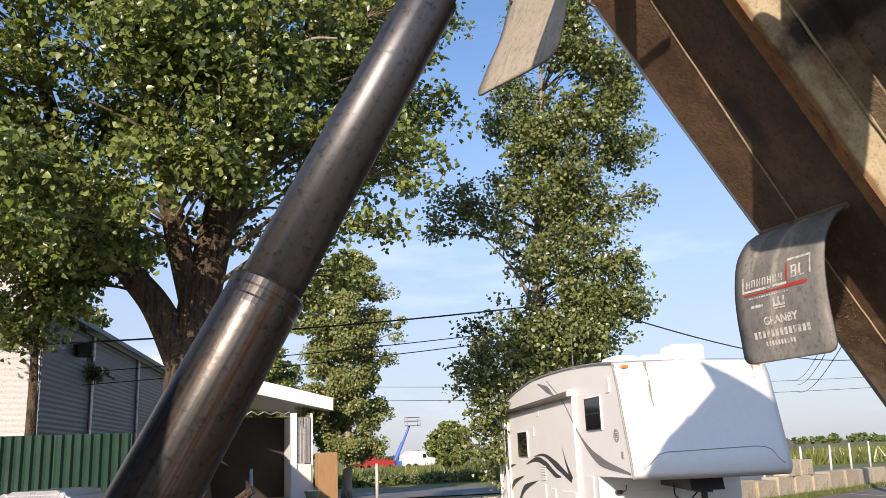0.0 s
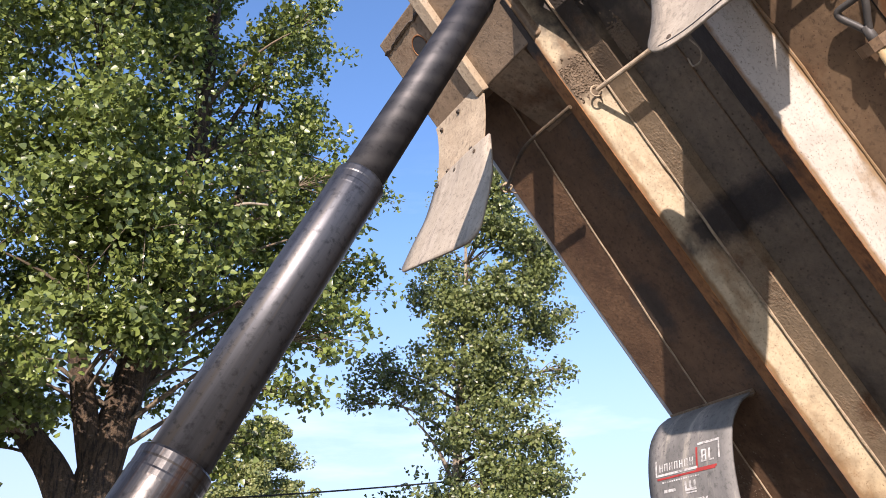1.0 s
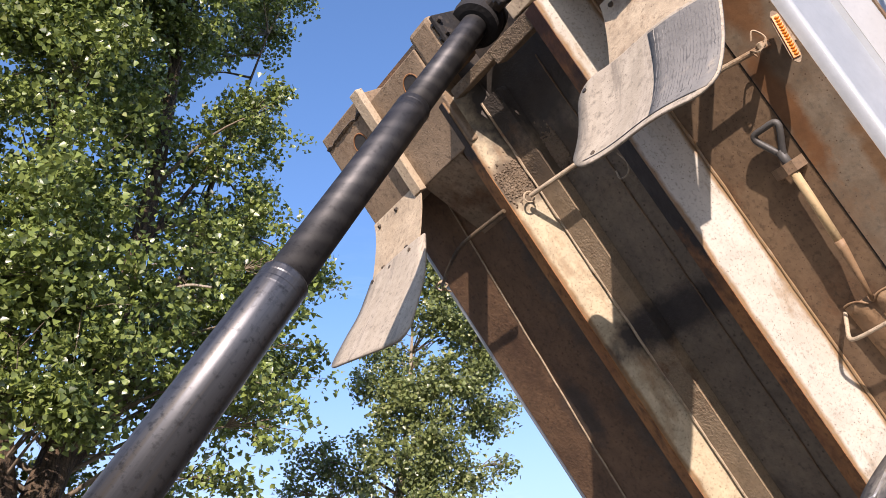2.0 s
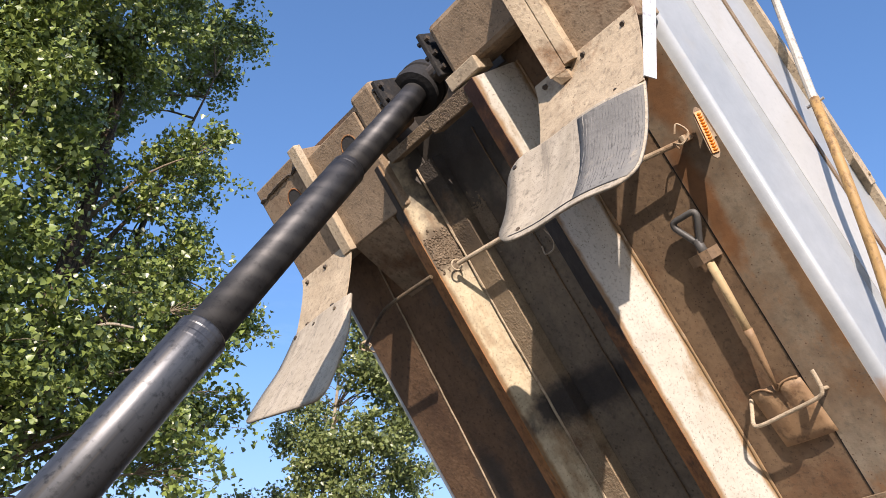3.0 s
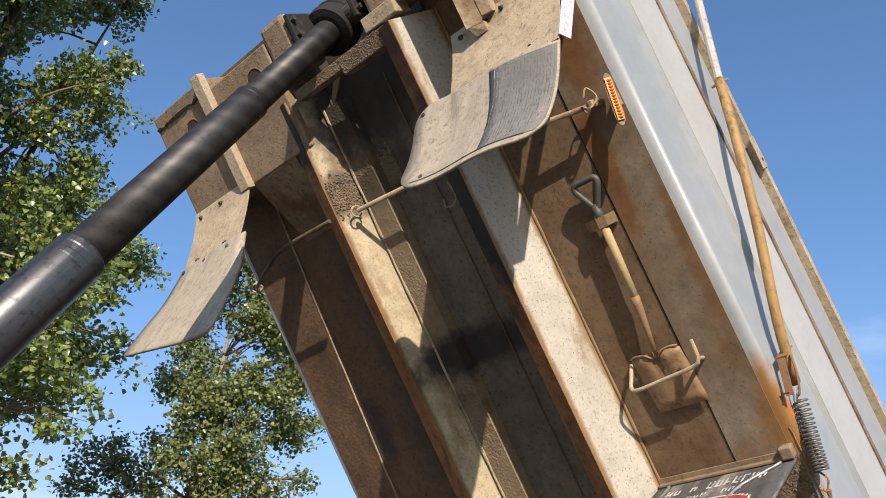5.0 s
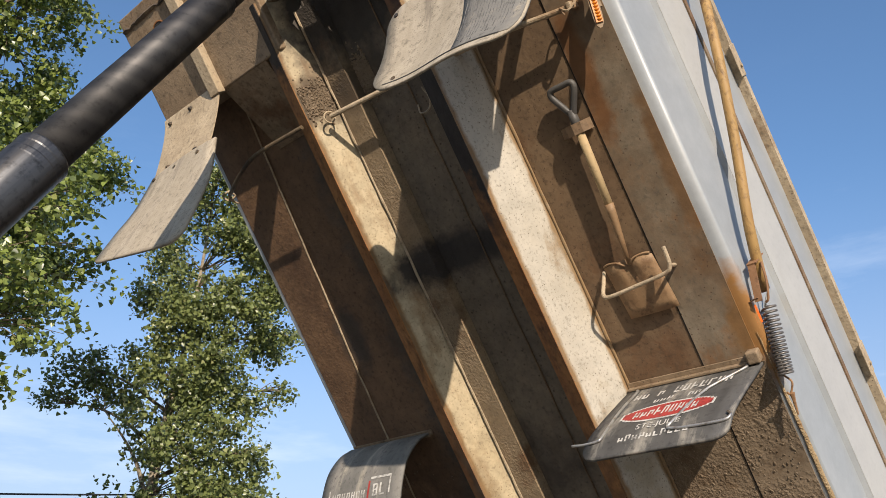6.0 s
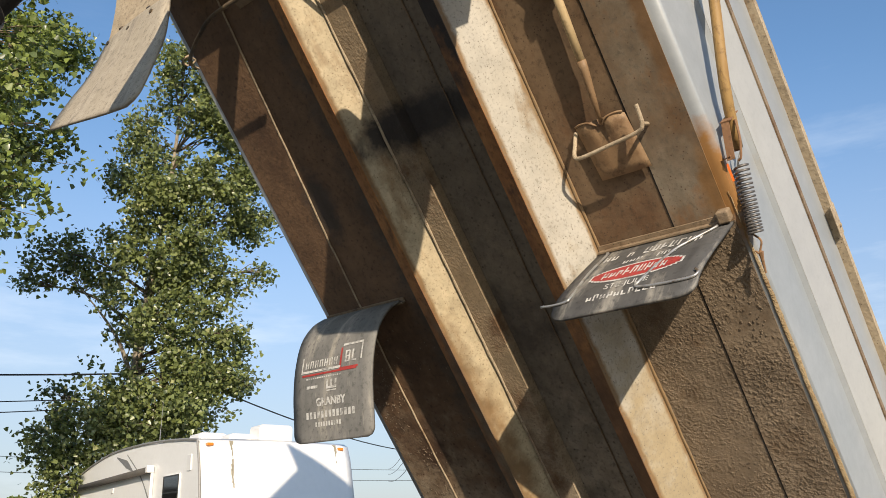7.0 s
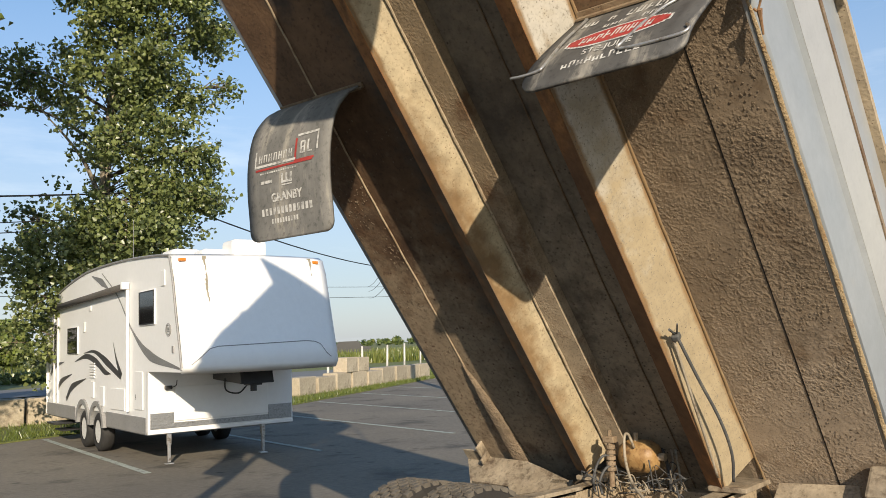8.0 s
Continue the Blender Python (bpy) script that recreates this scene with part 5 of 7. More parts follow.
for x in (1.95, 0.65):
    for y in (1.02, 0.68, -0.78, -1.12):
        wheel(x, y)
    bm = bmesh.new()
    tube(bm, [(x, -1.0, 0.52), (x, -0.25, 0.52), (x, 0.0, 0.52), (x, 0.2, 0.52), (x, 0.95, 0.52)], [0.08, 0.09, 0.20, 0.09, 0.08], 16)
    part("axle", bm, dark_steel, chassis)

# cab ahead of the ram, standing behind the eye
cab_white = surf("cab_white_paint", (0.60, 0.59, 0.56), (0.66, 0.65, 0.62), rough=0.35, scale=1, bump=0.0, speck=0.1)
bm = bmesh.new()
extrude_profile(bm, [(-5.3, 0.75), (-5.3, 1.75), (-4.85, 2.86), (-2.80, 2.86), (-2.80, 0.75)], -1.25, 1.25, lambda s, p, q: Vector((p, s, q)))
bmesh.ops.bevel(bm, geom=list(bm.edges), offset=0.06, segments=3, affect="EDGES")
cab = part("cab", bm, cab_white, chassis, "plain white truck cab")
bm = bmesh.new()
box(bm, (-2.805, -0.45, 2.05), (-2.785, 0.45, 2.5), 0.005)
part("rear_window", bm, glass_dark, cab)
for y in (-1.255, 1.245):
    bm = bmesh.new()
    box(bm, (-4.6, y, 1.85), (-3.5, y + 0.01, 2.55), 0.004)
    part("door_window", bm, glass_dark, cab)

# air tank, valves and hoses between the sills
tank_mat = surf("rusty_tank", (0.27, 0.14, 0.05), (0.46, 0.29, 0.12), (0.15, 0.08, 0.04), rough=0.5, scale=14, cscale=10, amount=0.5, bump=0.3)
bm = bmesh.new()
tube(bm, [(2.70, 0.215, 1.12), (2.70, 0.205, 1.12), (2.70, 0.165, 1.12), (2.70, 0.06, 1.12), (2.70, 0.02, 1.12), (2.70, 0.005, 1.12)], [0.03, 0.065, 0.085, 0.085, 0.065, 0.03], 24)
tank = part("air_tank", bm, tank_mat, chassis, "orange rusted air tank", smooth=True)
bm = bmesh.new()
tube(bm, [(2.68, 0.12, 1.19), (2.68, 0.12, 1.24)], 0.012, 8)
part("fitting", bm, dust_steel, tank)
bm = bmesh.new()
tube(bm, [(2.70, 0.01, 1.12), (2.70, -0.03, 1.12)], 0.02, 8)
part("drain_plug", bm, dust_steel, tank)
bm = bmesh.new()
for k in range(5):
    tube(bm, [(2.55, 0.20, 1.06 + 0.028 * k), (2.55, 0.20, 1.078 + 0.028 * k)], [0.025, 0.025], 12)
tube(bm, [(2.55, 0.20, 0.98), (2.55, 0.20, 1.22)], 0.014, 10)
box(bm, (2.53, 0.17, 1.20), (2.575, 0.235, 1.235), 0.006)
tube(bm, [(2.55, 0.20, 1.235), (2.55, 0.20, 1.265)], 0.010, 6)
part("valve", bm, shelf_steel, chassis, "dusty ribbed valve")
hose_pale = surf("pale_hose", (0.30, 0.25, 0.18), (0.42, 0.36, 0.27), (0.16, 0.12, 0.08), rough=0.7, scale=20, cscale=15, bump=0.1)
hose_dusty = surf("dusty_hose", (0.14, 0.115, 0.085), (0.22, 0.18, 0.13), (0.07, 0.06, 0.05), rough=0.8, scale=20, cscale=15, bump=0.1)
rnd = random.Random(5)
for k in range(20):
    x, y = 2.5 + 0.25 * rnd.random(), -0.22 + 0.44 * rnd.random()
    pts = [Vector((x, y, 0.96))]
    for j in range(4):
        pts.append(pts[-1] + Vector((rnd.uniform(-0.08, 0.08), rnd.uniform(-0.09, 0.09), rnd.uniform(-0.02, 0.055))))
    pts.append(Vector((pts[-1].x + 0.04, pts[-1].y, 0.95)))
    bm = bmesh.new()
    tube(bm, bez(pts, 6), rnd.choice((0.002, 0.003, 0.0035, 0.005)), 7)
    part("hose", bm, rnd.choice((hose_dusty, black_rubber, black_rubber, black_rubber, black_rubber, hose_pale)), chassis, smooth=True)
for pts, r, m in (([(2.62, 0.102, 1.17), (2.6, 0.119, 1.24), (2.58, 0.132, 1.23), (2.55, 0.119, 1.137), (2.5, 0.078, 1.067), (2.44, 0.024, 1.023), (2.36, -0.064, 0.983), (2.3, -0.159, 0.948)], 0.0075, hose_pale),
                  ([(2.55, 0.197, 1.139), (2.52, 0.234, 1.132), (2.5, 0.262, 1.078), (2.47, 0.263, 1.011), (2.42, 0.226, 0.973)], 0.007, black_rubber),
                  ([(2.55, 0.177, 1.1), (2.52, 0.218, 1.072), (2.48, 0.232, 1.011), (2.42, 0.187, 0.965)], 0.007, black_rubber),
                  ([(2.84, 0.017, 1.196), (2.8, -0.021, 1.099), (2.76, -0.024, 1.004), (2.7, -0.076, 0.954)], 0.006, hose_pale),
                  ([(2.82, -0.028, 1.156), (2.78, -0.063, 1.032), (2.72, -0.099, 0.969), (2.66, -0.106, 0.934)], 0.006, hose_pale),
                  ([(2.84, 0.076, 1.194), (2.8, 0.023, 1.112), (2.76, -0.016, 1.032), (2.7, -0.051, 0.952)], 0.009, black_rubber)):
    bm = bmesh.new()
    tube(bm, bez(pts, 6), r, 8)
    part("hose", bm, m, chassis, smooth=True)

# air line clipped to the near sill
o = B(3.72, -0.40, -0.20)
line = thing("air_line", M_BODY @ Matrix.Translation(o), "black air line clipped to the near sill", "hose")
bm = bmesh.new()
tube(bm, bez([B(3.72, -0.425, -0.20) - o, B(3.5, -0.45, -0.215) - o, B(3.25, -0.475, -0.22) - o, B(3.05, -0.47, -0.23) - o, B(2.9, -0.44, -0.26) - o], 6), 0.0075, 8)
part("tube", bm, black_rubber, line, smooth=True)
bm = bmesh.new()
tube(bm, bez([B(3.72, -0.41, -0.21) - o, B(3.45, -0.40, -0.235) - o, B(3.15, -0.385, -0.25) - o, B(2.92, -0.37, -0.26) - o], 6), 0.0065, 8)
part("tube", bm, hose_pale, line, smooth=True)
bm = bmesh.new()
box(bm, B(3.71, -0.405, -0.222) - o, B(3.74, -0.44, -0.185) - o, 0.006)
tube(bm, [B(3.74, -0.43, -0.2) - o, B(3.82, -0.47, -0.235) - o], 0.004, 5)
tube(bm, [B(3.74, -0.42, -0.2) - o, B(3.80, -0.43, -0.245) - o], 0.006, 5)
part("clip", bm, black_rubber, line)


# ---- fifth-wheel camper: x into it from its near side, y towards its rear ----
rvm = Matrix.Translation((8.5, 15.11, 0)) @ Matrix(((ROW.x, BAY.x, 0, 0), (ROW.y, BAY.y, 0, 0), (0, 0, 1, 0), (0, 0, 0, 1)))
camper = thing("camper_trailer", rvm, "white fifth-wheel camper trailer with dark swoosh graphics, parked unhitched", "camper trailer")
RW = 2.45
# side outline (y, z), drawn across the width
side = [(4.2, 0.72), (4.2, 2.86), (3.6, 2.98), (2.4, 3.16), (1.2, 3.28), (0.2, 3.32), (-1.6, 3.30), (-3.2, 3.22), (-4.10, 3.14),
        (-4.22, 2.7), (-4.34, 2.2), (-4.48, 1.75), (-4.56, 1.50), (-4.50, 1.45), (-2.98, 1.45), (-2.92, 0.72)]
bm = bmesh.new()
extrude_profile(bm, side, 0.0, RW, lambda s, p, q: Vector((s, p, q)))
part("body", bm, rv_side, camper, "cream siding of the camper body")
# rounded white front cap
bm = bmesh.new()
rows = []
front = [(-4.02, 3.17), (-4.14, 3.12), (-4.24, 2.9), (-4.34, 2.5), (-4.45, 2.05), (-4.53, 1.75), (-4.58, 1.52), (-4.50, 1.42)]
for y, z in front:
    rows.append([Vector((-0.012 + (RW + 0.024) * k / 16, y - 0.20 * (1 - (abs(k - 8) / 8) ** 2.5) - 0.01, z)) for k in range(17)])
sheet(bm, rows, 0.02)
cap = part("front_cap", bm, rv_white, camper, "glossy white moulded front cap", smooth=True)


def cap_at(x, z, lift=0.0):
    """A point on the moulded cap's outside."""
    y = np.interp(z, [q[1] for q in front[1:-1]][::-1], [q[0] for q in front[1:-1]][::-1])
    return Vector((x, y - 0.20 * (1 - (abs(x / RW * 16 - 8) / 8) ** 2.5) - 0.022 - lift, z))


bm = bmesh.new()
way = [(0.10, 1.55), (0.24, 1.66), (0.36, 1.77), (0.48, 1.80)] + [(0.48 + 0.155 * k, 1.80 + 0.004 * k) for k in range(1, 10)] + [(2.03, 1.82), (2.13, 1.78), (2.24, 1.64), (2.32, 1.58)]
tube(bm, [cap_at(x, z, 0.002) for x, z in way], 0.007, 6)
part("chin_line", bm, rv_grey, cap)
streak = surf("dirt_streak", (0.24, 0.21, 0.15), (0.32, 0.28, 0.2), rough=0.8, scale=20, bump=0.1)
for x, z0, z1, wd in ((0.42, 3.14, 2.45, 0.035), (2.15, 3.14, 2.85, 0.03)):
    bm = bmesh.new()
    n = 10
    for k in range(n):
        zz = [z0 + (z1 - z0) * (k + a) / n for a in (0, 1)]
        ww = [wd * (1 - 0.75 * ((k + a) / n)) * random.uniform(0.7, 1.2) for a in (0, 1)]
        yy = [cap_at(x, z, 0.002).y for z in zz]
        dx = 0.05 * math.sin(k * 0.7) * 0.3
        bm.faces.new([bm.verts.new(p) for p in ((x - ww[0] + dx, yy[0], zz[0]), (x + ww[0] + dx, yy[0], zz[0]), (x + ww[1] + dx, yy[1], zz[1]), (x - ww[1] + dx, yy[1], zz[1]))])
    part("dirt_run", bm, streak, cap, "dirty run-off streak")
for x in (0.11, 2.27):
    bm = bmesh.new()
    box(bm, (x - 0.05, -4.28, 3.06), (x + 0.05, -4.18, 3.105), 0.01)
    part("clearance_light", bm, amber, cap, "amber clearance light")
# front trim along the near corner
bm = bmesh.new()
tube(bm, bez([(-0.015, -4.06, 3.15), (-0.015, -4.2, 2.8), (-0.015, -4.33, 2.3), (-0.015, -4.48, 1.8), (-0.015, -4.56, 1.48)], 4), 0.018, 6)
tube(bm, bez([(-0.01, -4.06, 3.16), (-0.01, -3.2, 3.235), (-0.01, -1.6, 3.315), (-0.01, 0.2, 3.335), (-0.01, 1.2, 3.295), (-0.01, 2.4, 3.175), (-0.01, 3.6, 2.995), (-0.01, 4.2, 2.875)], 4), 0.02, 6)
part("edge_trim", bm, rv_grey, camper)
bm = bmesh.new()
tube(bm, [(-0.005, 4.2, 0.5), (-0.005, 4.2, 2.87)], 0.02, 6)
part("corner_trim", bm, rv_white, camper)
# lower front wall with a hatch and tread plate
bm = bmesh.new()
box(bm, (0.0, -2.98, 0.50), (RW, -2.9, 1.46), 0.01)
front_wall = part("lower_front", bm, rv_white, camper)
bm = bmesh.new()
box(bm, (0.42, -3.0, 0.66), (2.0, -2.975, 1.2), 0.012)
part("hatch", bm, rv_white, front_wall)
tread = surf("tread_plate", (0.30, 0.30, 0.29), (0.38, 0.38, 0.37), rough=0.4, metal=0.6, scale=30, fine=25, bump=0.8)
bm = bmesh.new()
box(bm, (0.03, -3.0, 0.56), (0.40, -2.982, 0.80), 0.004)
box(bm, (2.0, -3.0, 0.56), (2.42, -2.982, 0.80), 0.004)
box(bm, (0.40, -2.995, 0.56), (2.0, -2.982, 0.64), 0.004)
part("tread_plate", bm, tread, front_wall, "grey tread plate strip")
bm = bmesh.new()
for k in range(9):
    for j in range(6):
        bmesh.ops.create_cube(bm, size=1, matrix=Matrix.LocRotScale((0.06 + 0.037 * k, -3.002, 0.59 + 0.037 * j), Euler((0, radians(45 if (k + j) % 2 else -45), 0)), (0.022, 0.004, 0.006)))
part("tread_pattern", bm, zinc, front_wall)
bm = bmesh.new()
box(bm, (0.0, -2.99, 0.48), (RW, -2.93, 0.535), 0.01)
part("front_trim", bm, rv_white, camper)
bm = bmesh.new()
box(bm, (0.25, -3.06, 1.16), (0.36, -2.99, 1.22), 0.01)
tube(bm, bez([(0.36, -3.03, 1.19), (0.42, -3.05, 1.22), (0.44, -3.03, 1.30)], 4), 0.008, 6)
part("plug_holder", bm, black_plastic, front_wall)
# pin box
bm = bmesh.new()
hexa(bm, [(1.02, -4.2, 1.22), (1.55, -4.2, 1.22), (1.55, -3.05, 1.28), (1.02, -3.05, 1.28), (1.02, -4.15, 1.40), (1.55, -4.15, 1.40), (1.55, -3.05, 1.46), (1.02, -3.05, 1.46)])
pin_box = part("pin_box", bm, black_plastic, camper, "black hitch pin box")
bm = bmesh.new()
tube(bm, [(1.28, -4.05, 1.10), (1.28, -4.05, 1.24)], 0.05, 14)
box(bm, (1.18, -4.15, 1.19), (1.38, -3.9, 1.225), 0.006)
part("king_pin", bm, black_plastic, pin_box)
bm = bmesh.new()
tube(bm, bez([(1.0, -3.6, 1.3), (0.98, -3.7, 1.12), (1.08, -3.95, 1.08), (1.2, -4.0, 1.2)], 6), 0.012, 6)
part("brake_cable", bm, wire_black, pin_box)
# skirt
bm = bmesh.new()
box(bm, (-0.012, -2.9, 0.48), (0.02, -0.62, 0.74), 0.006)
box(bm, (-0.012, 1.62, 0.48), (0.02, 4.2, 0.74), 0.006)
box(bm, (0.02, -2.9, 0.46), (RW - 0.02, 4.2, 0.73))
part("skirt", bm, rv_grey, camper, "grey lower skirt")
bm = bmesh.new()
for yc in (-0.03, 0.98):
    prof = [(yc + 0.50 * math.cos(a), 0.45 + 0.46 * math.sin(a)) for a in [math.pi * k / 12 for k in range(13)]] + [(yc + 0.40 * math.cos(a), 0.45 + 0.37 * math.sin(a)) for a in [math.pi * (12 - k) / 12 for k in range(13)]]
    extrude_profile(bm, prof, -0.04, 0.03, lambda s, p, q: Vector((s, p, q)))
part("wheel_arch", bm, rv_grey, camper)
# wheels
rv_tyre = surf("trailer_tyre", (0.022, 0.021, 0.02), (0.04, 0.038, 0.035), rough=0.8, scale=6, bump=0.1)
wh_white = surf("white_wheel", (0.68, 0.67, 0.63), (0.74, 0.73, 0.7), rough=0.45, scale=5, bump=0.05)
for x0 in (0.0, RW - 0.24):
    for yc in (-0.03, 0.98):
        bm = bmesh.new()
        prof = [(0.0, 0.21), (0.0, 0.30), (0.03, 0.355), (0.20, 0.355), (0.23, 0.30), (0.23, 0.21)]
        n = 36
        rg = [[bm.verts.new((p, r * math.cos(2 * math.pi * k / n), r * math.sin(2 * math.pi * k / n))) for p, r in prof] for k in range(n)]
        for k in range(n):
            for i in range(len(prof) - 1):
                bm.faces.new((rg[k][i], rg[(k + 1) % n][i], rg[(k + 1) % n][i + 1], rg[k][i + 1]))
        w = part("wheel", bm, rv_tyre, camper, "black trailer tyre with white rim", smooth=True)
        w.location = (x0, yc, 0.355)
        bm = bmesh.new()
        tube(bm, [(0.012, 0, 0), (0.045, 0, 0), (0.055, 0, 0), (0.02, 0, 0), (0.2, 0, 0)], [0.205, 0.185, 0.11, 0.06, 0.06], 24)
        for q in range(8):
            an = 2 * math.pi * q / 8
            bmesh.ops.create_cube(bm, size=1, matrix=Matrix.LocRotScale(Vector((0.048, math.cos(an) * 0.148, math.sin(an) * 0.148)), Euler((an, 0, 0)), (0.016, 0.05, 0.055)))
        part("rim", bm, wh_white, w)
# awning: roll along the side, two arms
bm = bmesh.new()
tube(bm, [(-0.08, -1.95, 2.85), (-0.08, 4.1, 2.75)], 0.058, 14)
aw = part("awning", bm, awning, camper, "rolled dark awning with white arms", smooth=True)
for y, zt in ((-2.01, 2.86), (4.05, 2.76)):
    bm = bmesh.new()
    box(bm, (-0.06, y - 0.018, 0.80), (-0.012, y + 0.018, zt), 0.006)
    box(bm, (-0.14, y - 0.05, zt - 0.06), (-0.02, y + 0.05, zt + 0.06), 0.012)
    part("awning_arm", bm, rv_white, aw)
# vertical door and slide lines
for y in (3.15, 3.5):
    bm = bmesh.new()
    box(bm, (-0.03, y - 0.03, 0.75), (-0.001, y + 0.03, 2.65), 0.006)
    part("door_post", bm, rv_white, camper)


def rv_window(y0, y1, z0, z1):
    bm = bmesh.new()
    box(bm, (-0.022, y0 - 0.03, z0 - 0.03), (0.002, y1 + 0.03, z1 + 0.03), 0.008)
    w = part("window", bm, rv_side, camper, "dark tinted camper window")
    for a, b in ((z0, (z0 + z1) / 2 - 0.012), ((z0 + z1) / 2 + 0.012, z1)):
        bm = bmesh.new()
        box(bm, (-0.028, y0, a), (-0.0225, y1, b), 0.002)
        part("pane", bm, glass_dark, w)
    bm = bmesh.new()
    for a, b, c, d in ((y0 - 0.015, y1 + 0.015, z0 - 0.015, z0), (y0 - 0.015, y1 + 0.015, z1, z1 + 0.015), (y0 - 0.015, y0, z0, z1), (y1, y1 + 0.015, z0, z1), (y0, y1, (z0 + z1) / 2 - 0.012, (z0 + z1) / 2 + 0.012)):
        box(bm, (-0.034, a, c), (-0.0225, b, d))
    part("window_frame", bm, black_plastic, w)


rv_window(-3.35, -2.64, 2.20, 2.69)
rv_window(1.45, 2.20, 1.80, 2.28)
rv_window(3.25, 3.42, 1.70, 2.40)


# swoosh graphics: curved bands on the side
def swoosh(pts, widths, material):
    line = bez([Vector((0, a, b)) for a, b in pts], 8)
    n = len(line)
    bm = bmesh.new()
    prev = None
    for i, p in enumerate(line):
        d = (line[min(i + 1, n - 1)] - line[max(i - 1, 0)]).normalized()
        nn = Vector((0, -d.z, d.y))
        w = np.interp(i / (n - 1), np.linspace(0, 1, len(widths)), widths) / 2
        cur = (bm.verts.new(Vector((-0.005, p.y, p.z)) + nn * w), bm.verts.new(Vector((-0.005, p.y, p.z)) - nn * w))
        if prev:
            bm.faces.new((prev[0], cur[0], cur[1], prev[1]))
        prev = cur
    part("swoosh", bm, material, camper)


grey_band = surf("rv_grey_band", (0.20, 0.20, 0.20), (0.25, 0.25, 0.24), rough=0.45, scale=4, bump=0.0)
swoosh([(1.7, 1.62), (0.8, 1.72), (0.1, 1.62), (-0.5, 1.44), (-0.9, 1.40)], [0.01, 0.10, 0.13, 0.11, 0.01], rv_dark)
swoosh([(1.0, 1.78), (0.2, 1.80), (-0.6, 1.62), (-1.5, 1.36)], [0.01, 0.06, 0.14, 0.10], rv_dark)
swoosh([(-1.05, 1.95), (-1.25, 1.65), (-1.55, 1.36)], [0.01, 0.07, 0.14], rv_dark)
swoosh([(3.9, 1.34), (3.5, 1.52), (2.6, 1.62)], [0.10, 0.12, 0.01], rv_dark)
swoosh([(3.3, 0.92), (2.9, 1.2), (1.9, 1.38)], [0.05, 0.13, 0.01], rv_dark)
swoosh([(2.4, 0.86), (1.9, 1.12), (0.8, 1.30)], [0.10, 0.14, 0.01], rv_dark)
swoosh([(-0.3, 3.22), (-1.3, 2.75), (-2.2, 2.1), (-3.1, 1.70), (-4.45, 1.50)], [0.02, 0.03, 0.05, 0.16, 0.03], grey_band)
swoosh([(0.4, 3.22), (-0.3, 3.05), (-0.75, 2.9)], [0.02, 0.14, 0.02], grey_band)
# small fittings on the side
for (y, z, hy, hz), mt in (((-3.75, 2.85, 0.09, 0.12), rv_white), ((-4.18, 1.78, 0.04, 0.05), rv_grey), ((0.5, 2.62, 0.07, 0.05), rv_white), ((0.95, 2.28, 0.07, 0.10), rv_white), ((-2.4, 1.05, 0.03, 0.05), black_plastic),
                           ((0.3, 1.1, 0.10, 0.15), rv_side), ((-0.35, 1.0, 0.14, 0.18), rv_side), ((-1.35, 0.98, 0.42, 0.18), rv_side), ((-2.55, 1.15, 0.2, 0.3), rv_side)):
    bm = bmesh.new()
    box(bm, (-0.018, y - hy, z - hz), (-0.001, y + hy, z + hz), 0.007)
    part("side_fitting", bm, mt, camper)
bm = bmesh.new()
for k in range(6):
    box(bm, (-0.022, 0.15, 1.32 + 0.05 * k), (-0.001, 0.50, 1.345 + 0.05 * k), 0.004)
part("vent_louvre", bm, rv_white, camper)
# small round grey emblem near the front corner
bm = bmesh.new()
for r in (0.115, 0.085):
    tube(bm, [(-0.006, -3.97 + r * math.cos(2 * math.pi * k / 24), 2.07 + 0.8 * r * math.sin(2 * math.pi * k / 24)) for k in range(25)], 0.006, 5)
for k in range(3):
    box(bm, (-0.010, -4.03, 2.04 + 0.025 * k), (-0.002, -3.91, 2.052 + 0.025 * k))
part("emblem", bm, rv_grey, camper, "round grey emblem")
# roof gear
for x, y, z, sx, sy, sz in ((0.7, -2.5, 3.33, 0.24, 0.30, 0.09), (0.8, -3.6, 3.24, 0.22, 0.24, 0.07), (1.2, -3.95, 3.28, 0.28, 0.24, 0.15), (0.5, -0.6, 3.37, 0.22, 0.22, 0.05)):
    bm = bmesh.new()
    box(bm, (x - sx, y - sy, z - sz), (x + sx, y + sy, z + sz), 0.06)
    part("roof_vent", bm, rv_white, camper, "white roof vent cover", smooth=False)
bm = bmesh.new()
tube(bm, [(0.5, -0.5, 3.3), (0.5, -0.52, 4.2)], [0.008, 0.004], 5)
part("antenna", bm, zinc, camper)
# jacks
for x in (0.34, 1.92):
    bm = bmesh.new()
    box(bm, (x - 0.032, -2.962, 0.30), (x + 0.032, -2.898, 0.50), 0.006)
    box(bm, (x - 0.022, -2.952, 0.03), (x + 0.022, -2.908, 0.31), 0.004)
    box(bm, (x - 0.065, -2.99, 0.004), (x + 0.065, -2.87, 0.02), 0.004)
    part("landing_jack", bm, zinc, camper, "steel landing jack")
bm = bmesh.new()
box(bm, (0.25, 2.35, 0.36), (-0.25, 3.0, 0.40), 0.006)
box(bm, (0.25, 2.35, 0.22), (-0.1, 3.0, 0.25), 0.006)
part("entry_step", bm, black_plastic, camper)


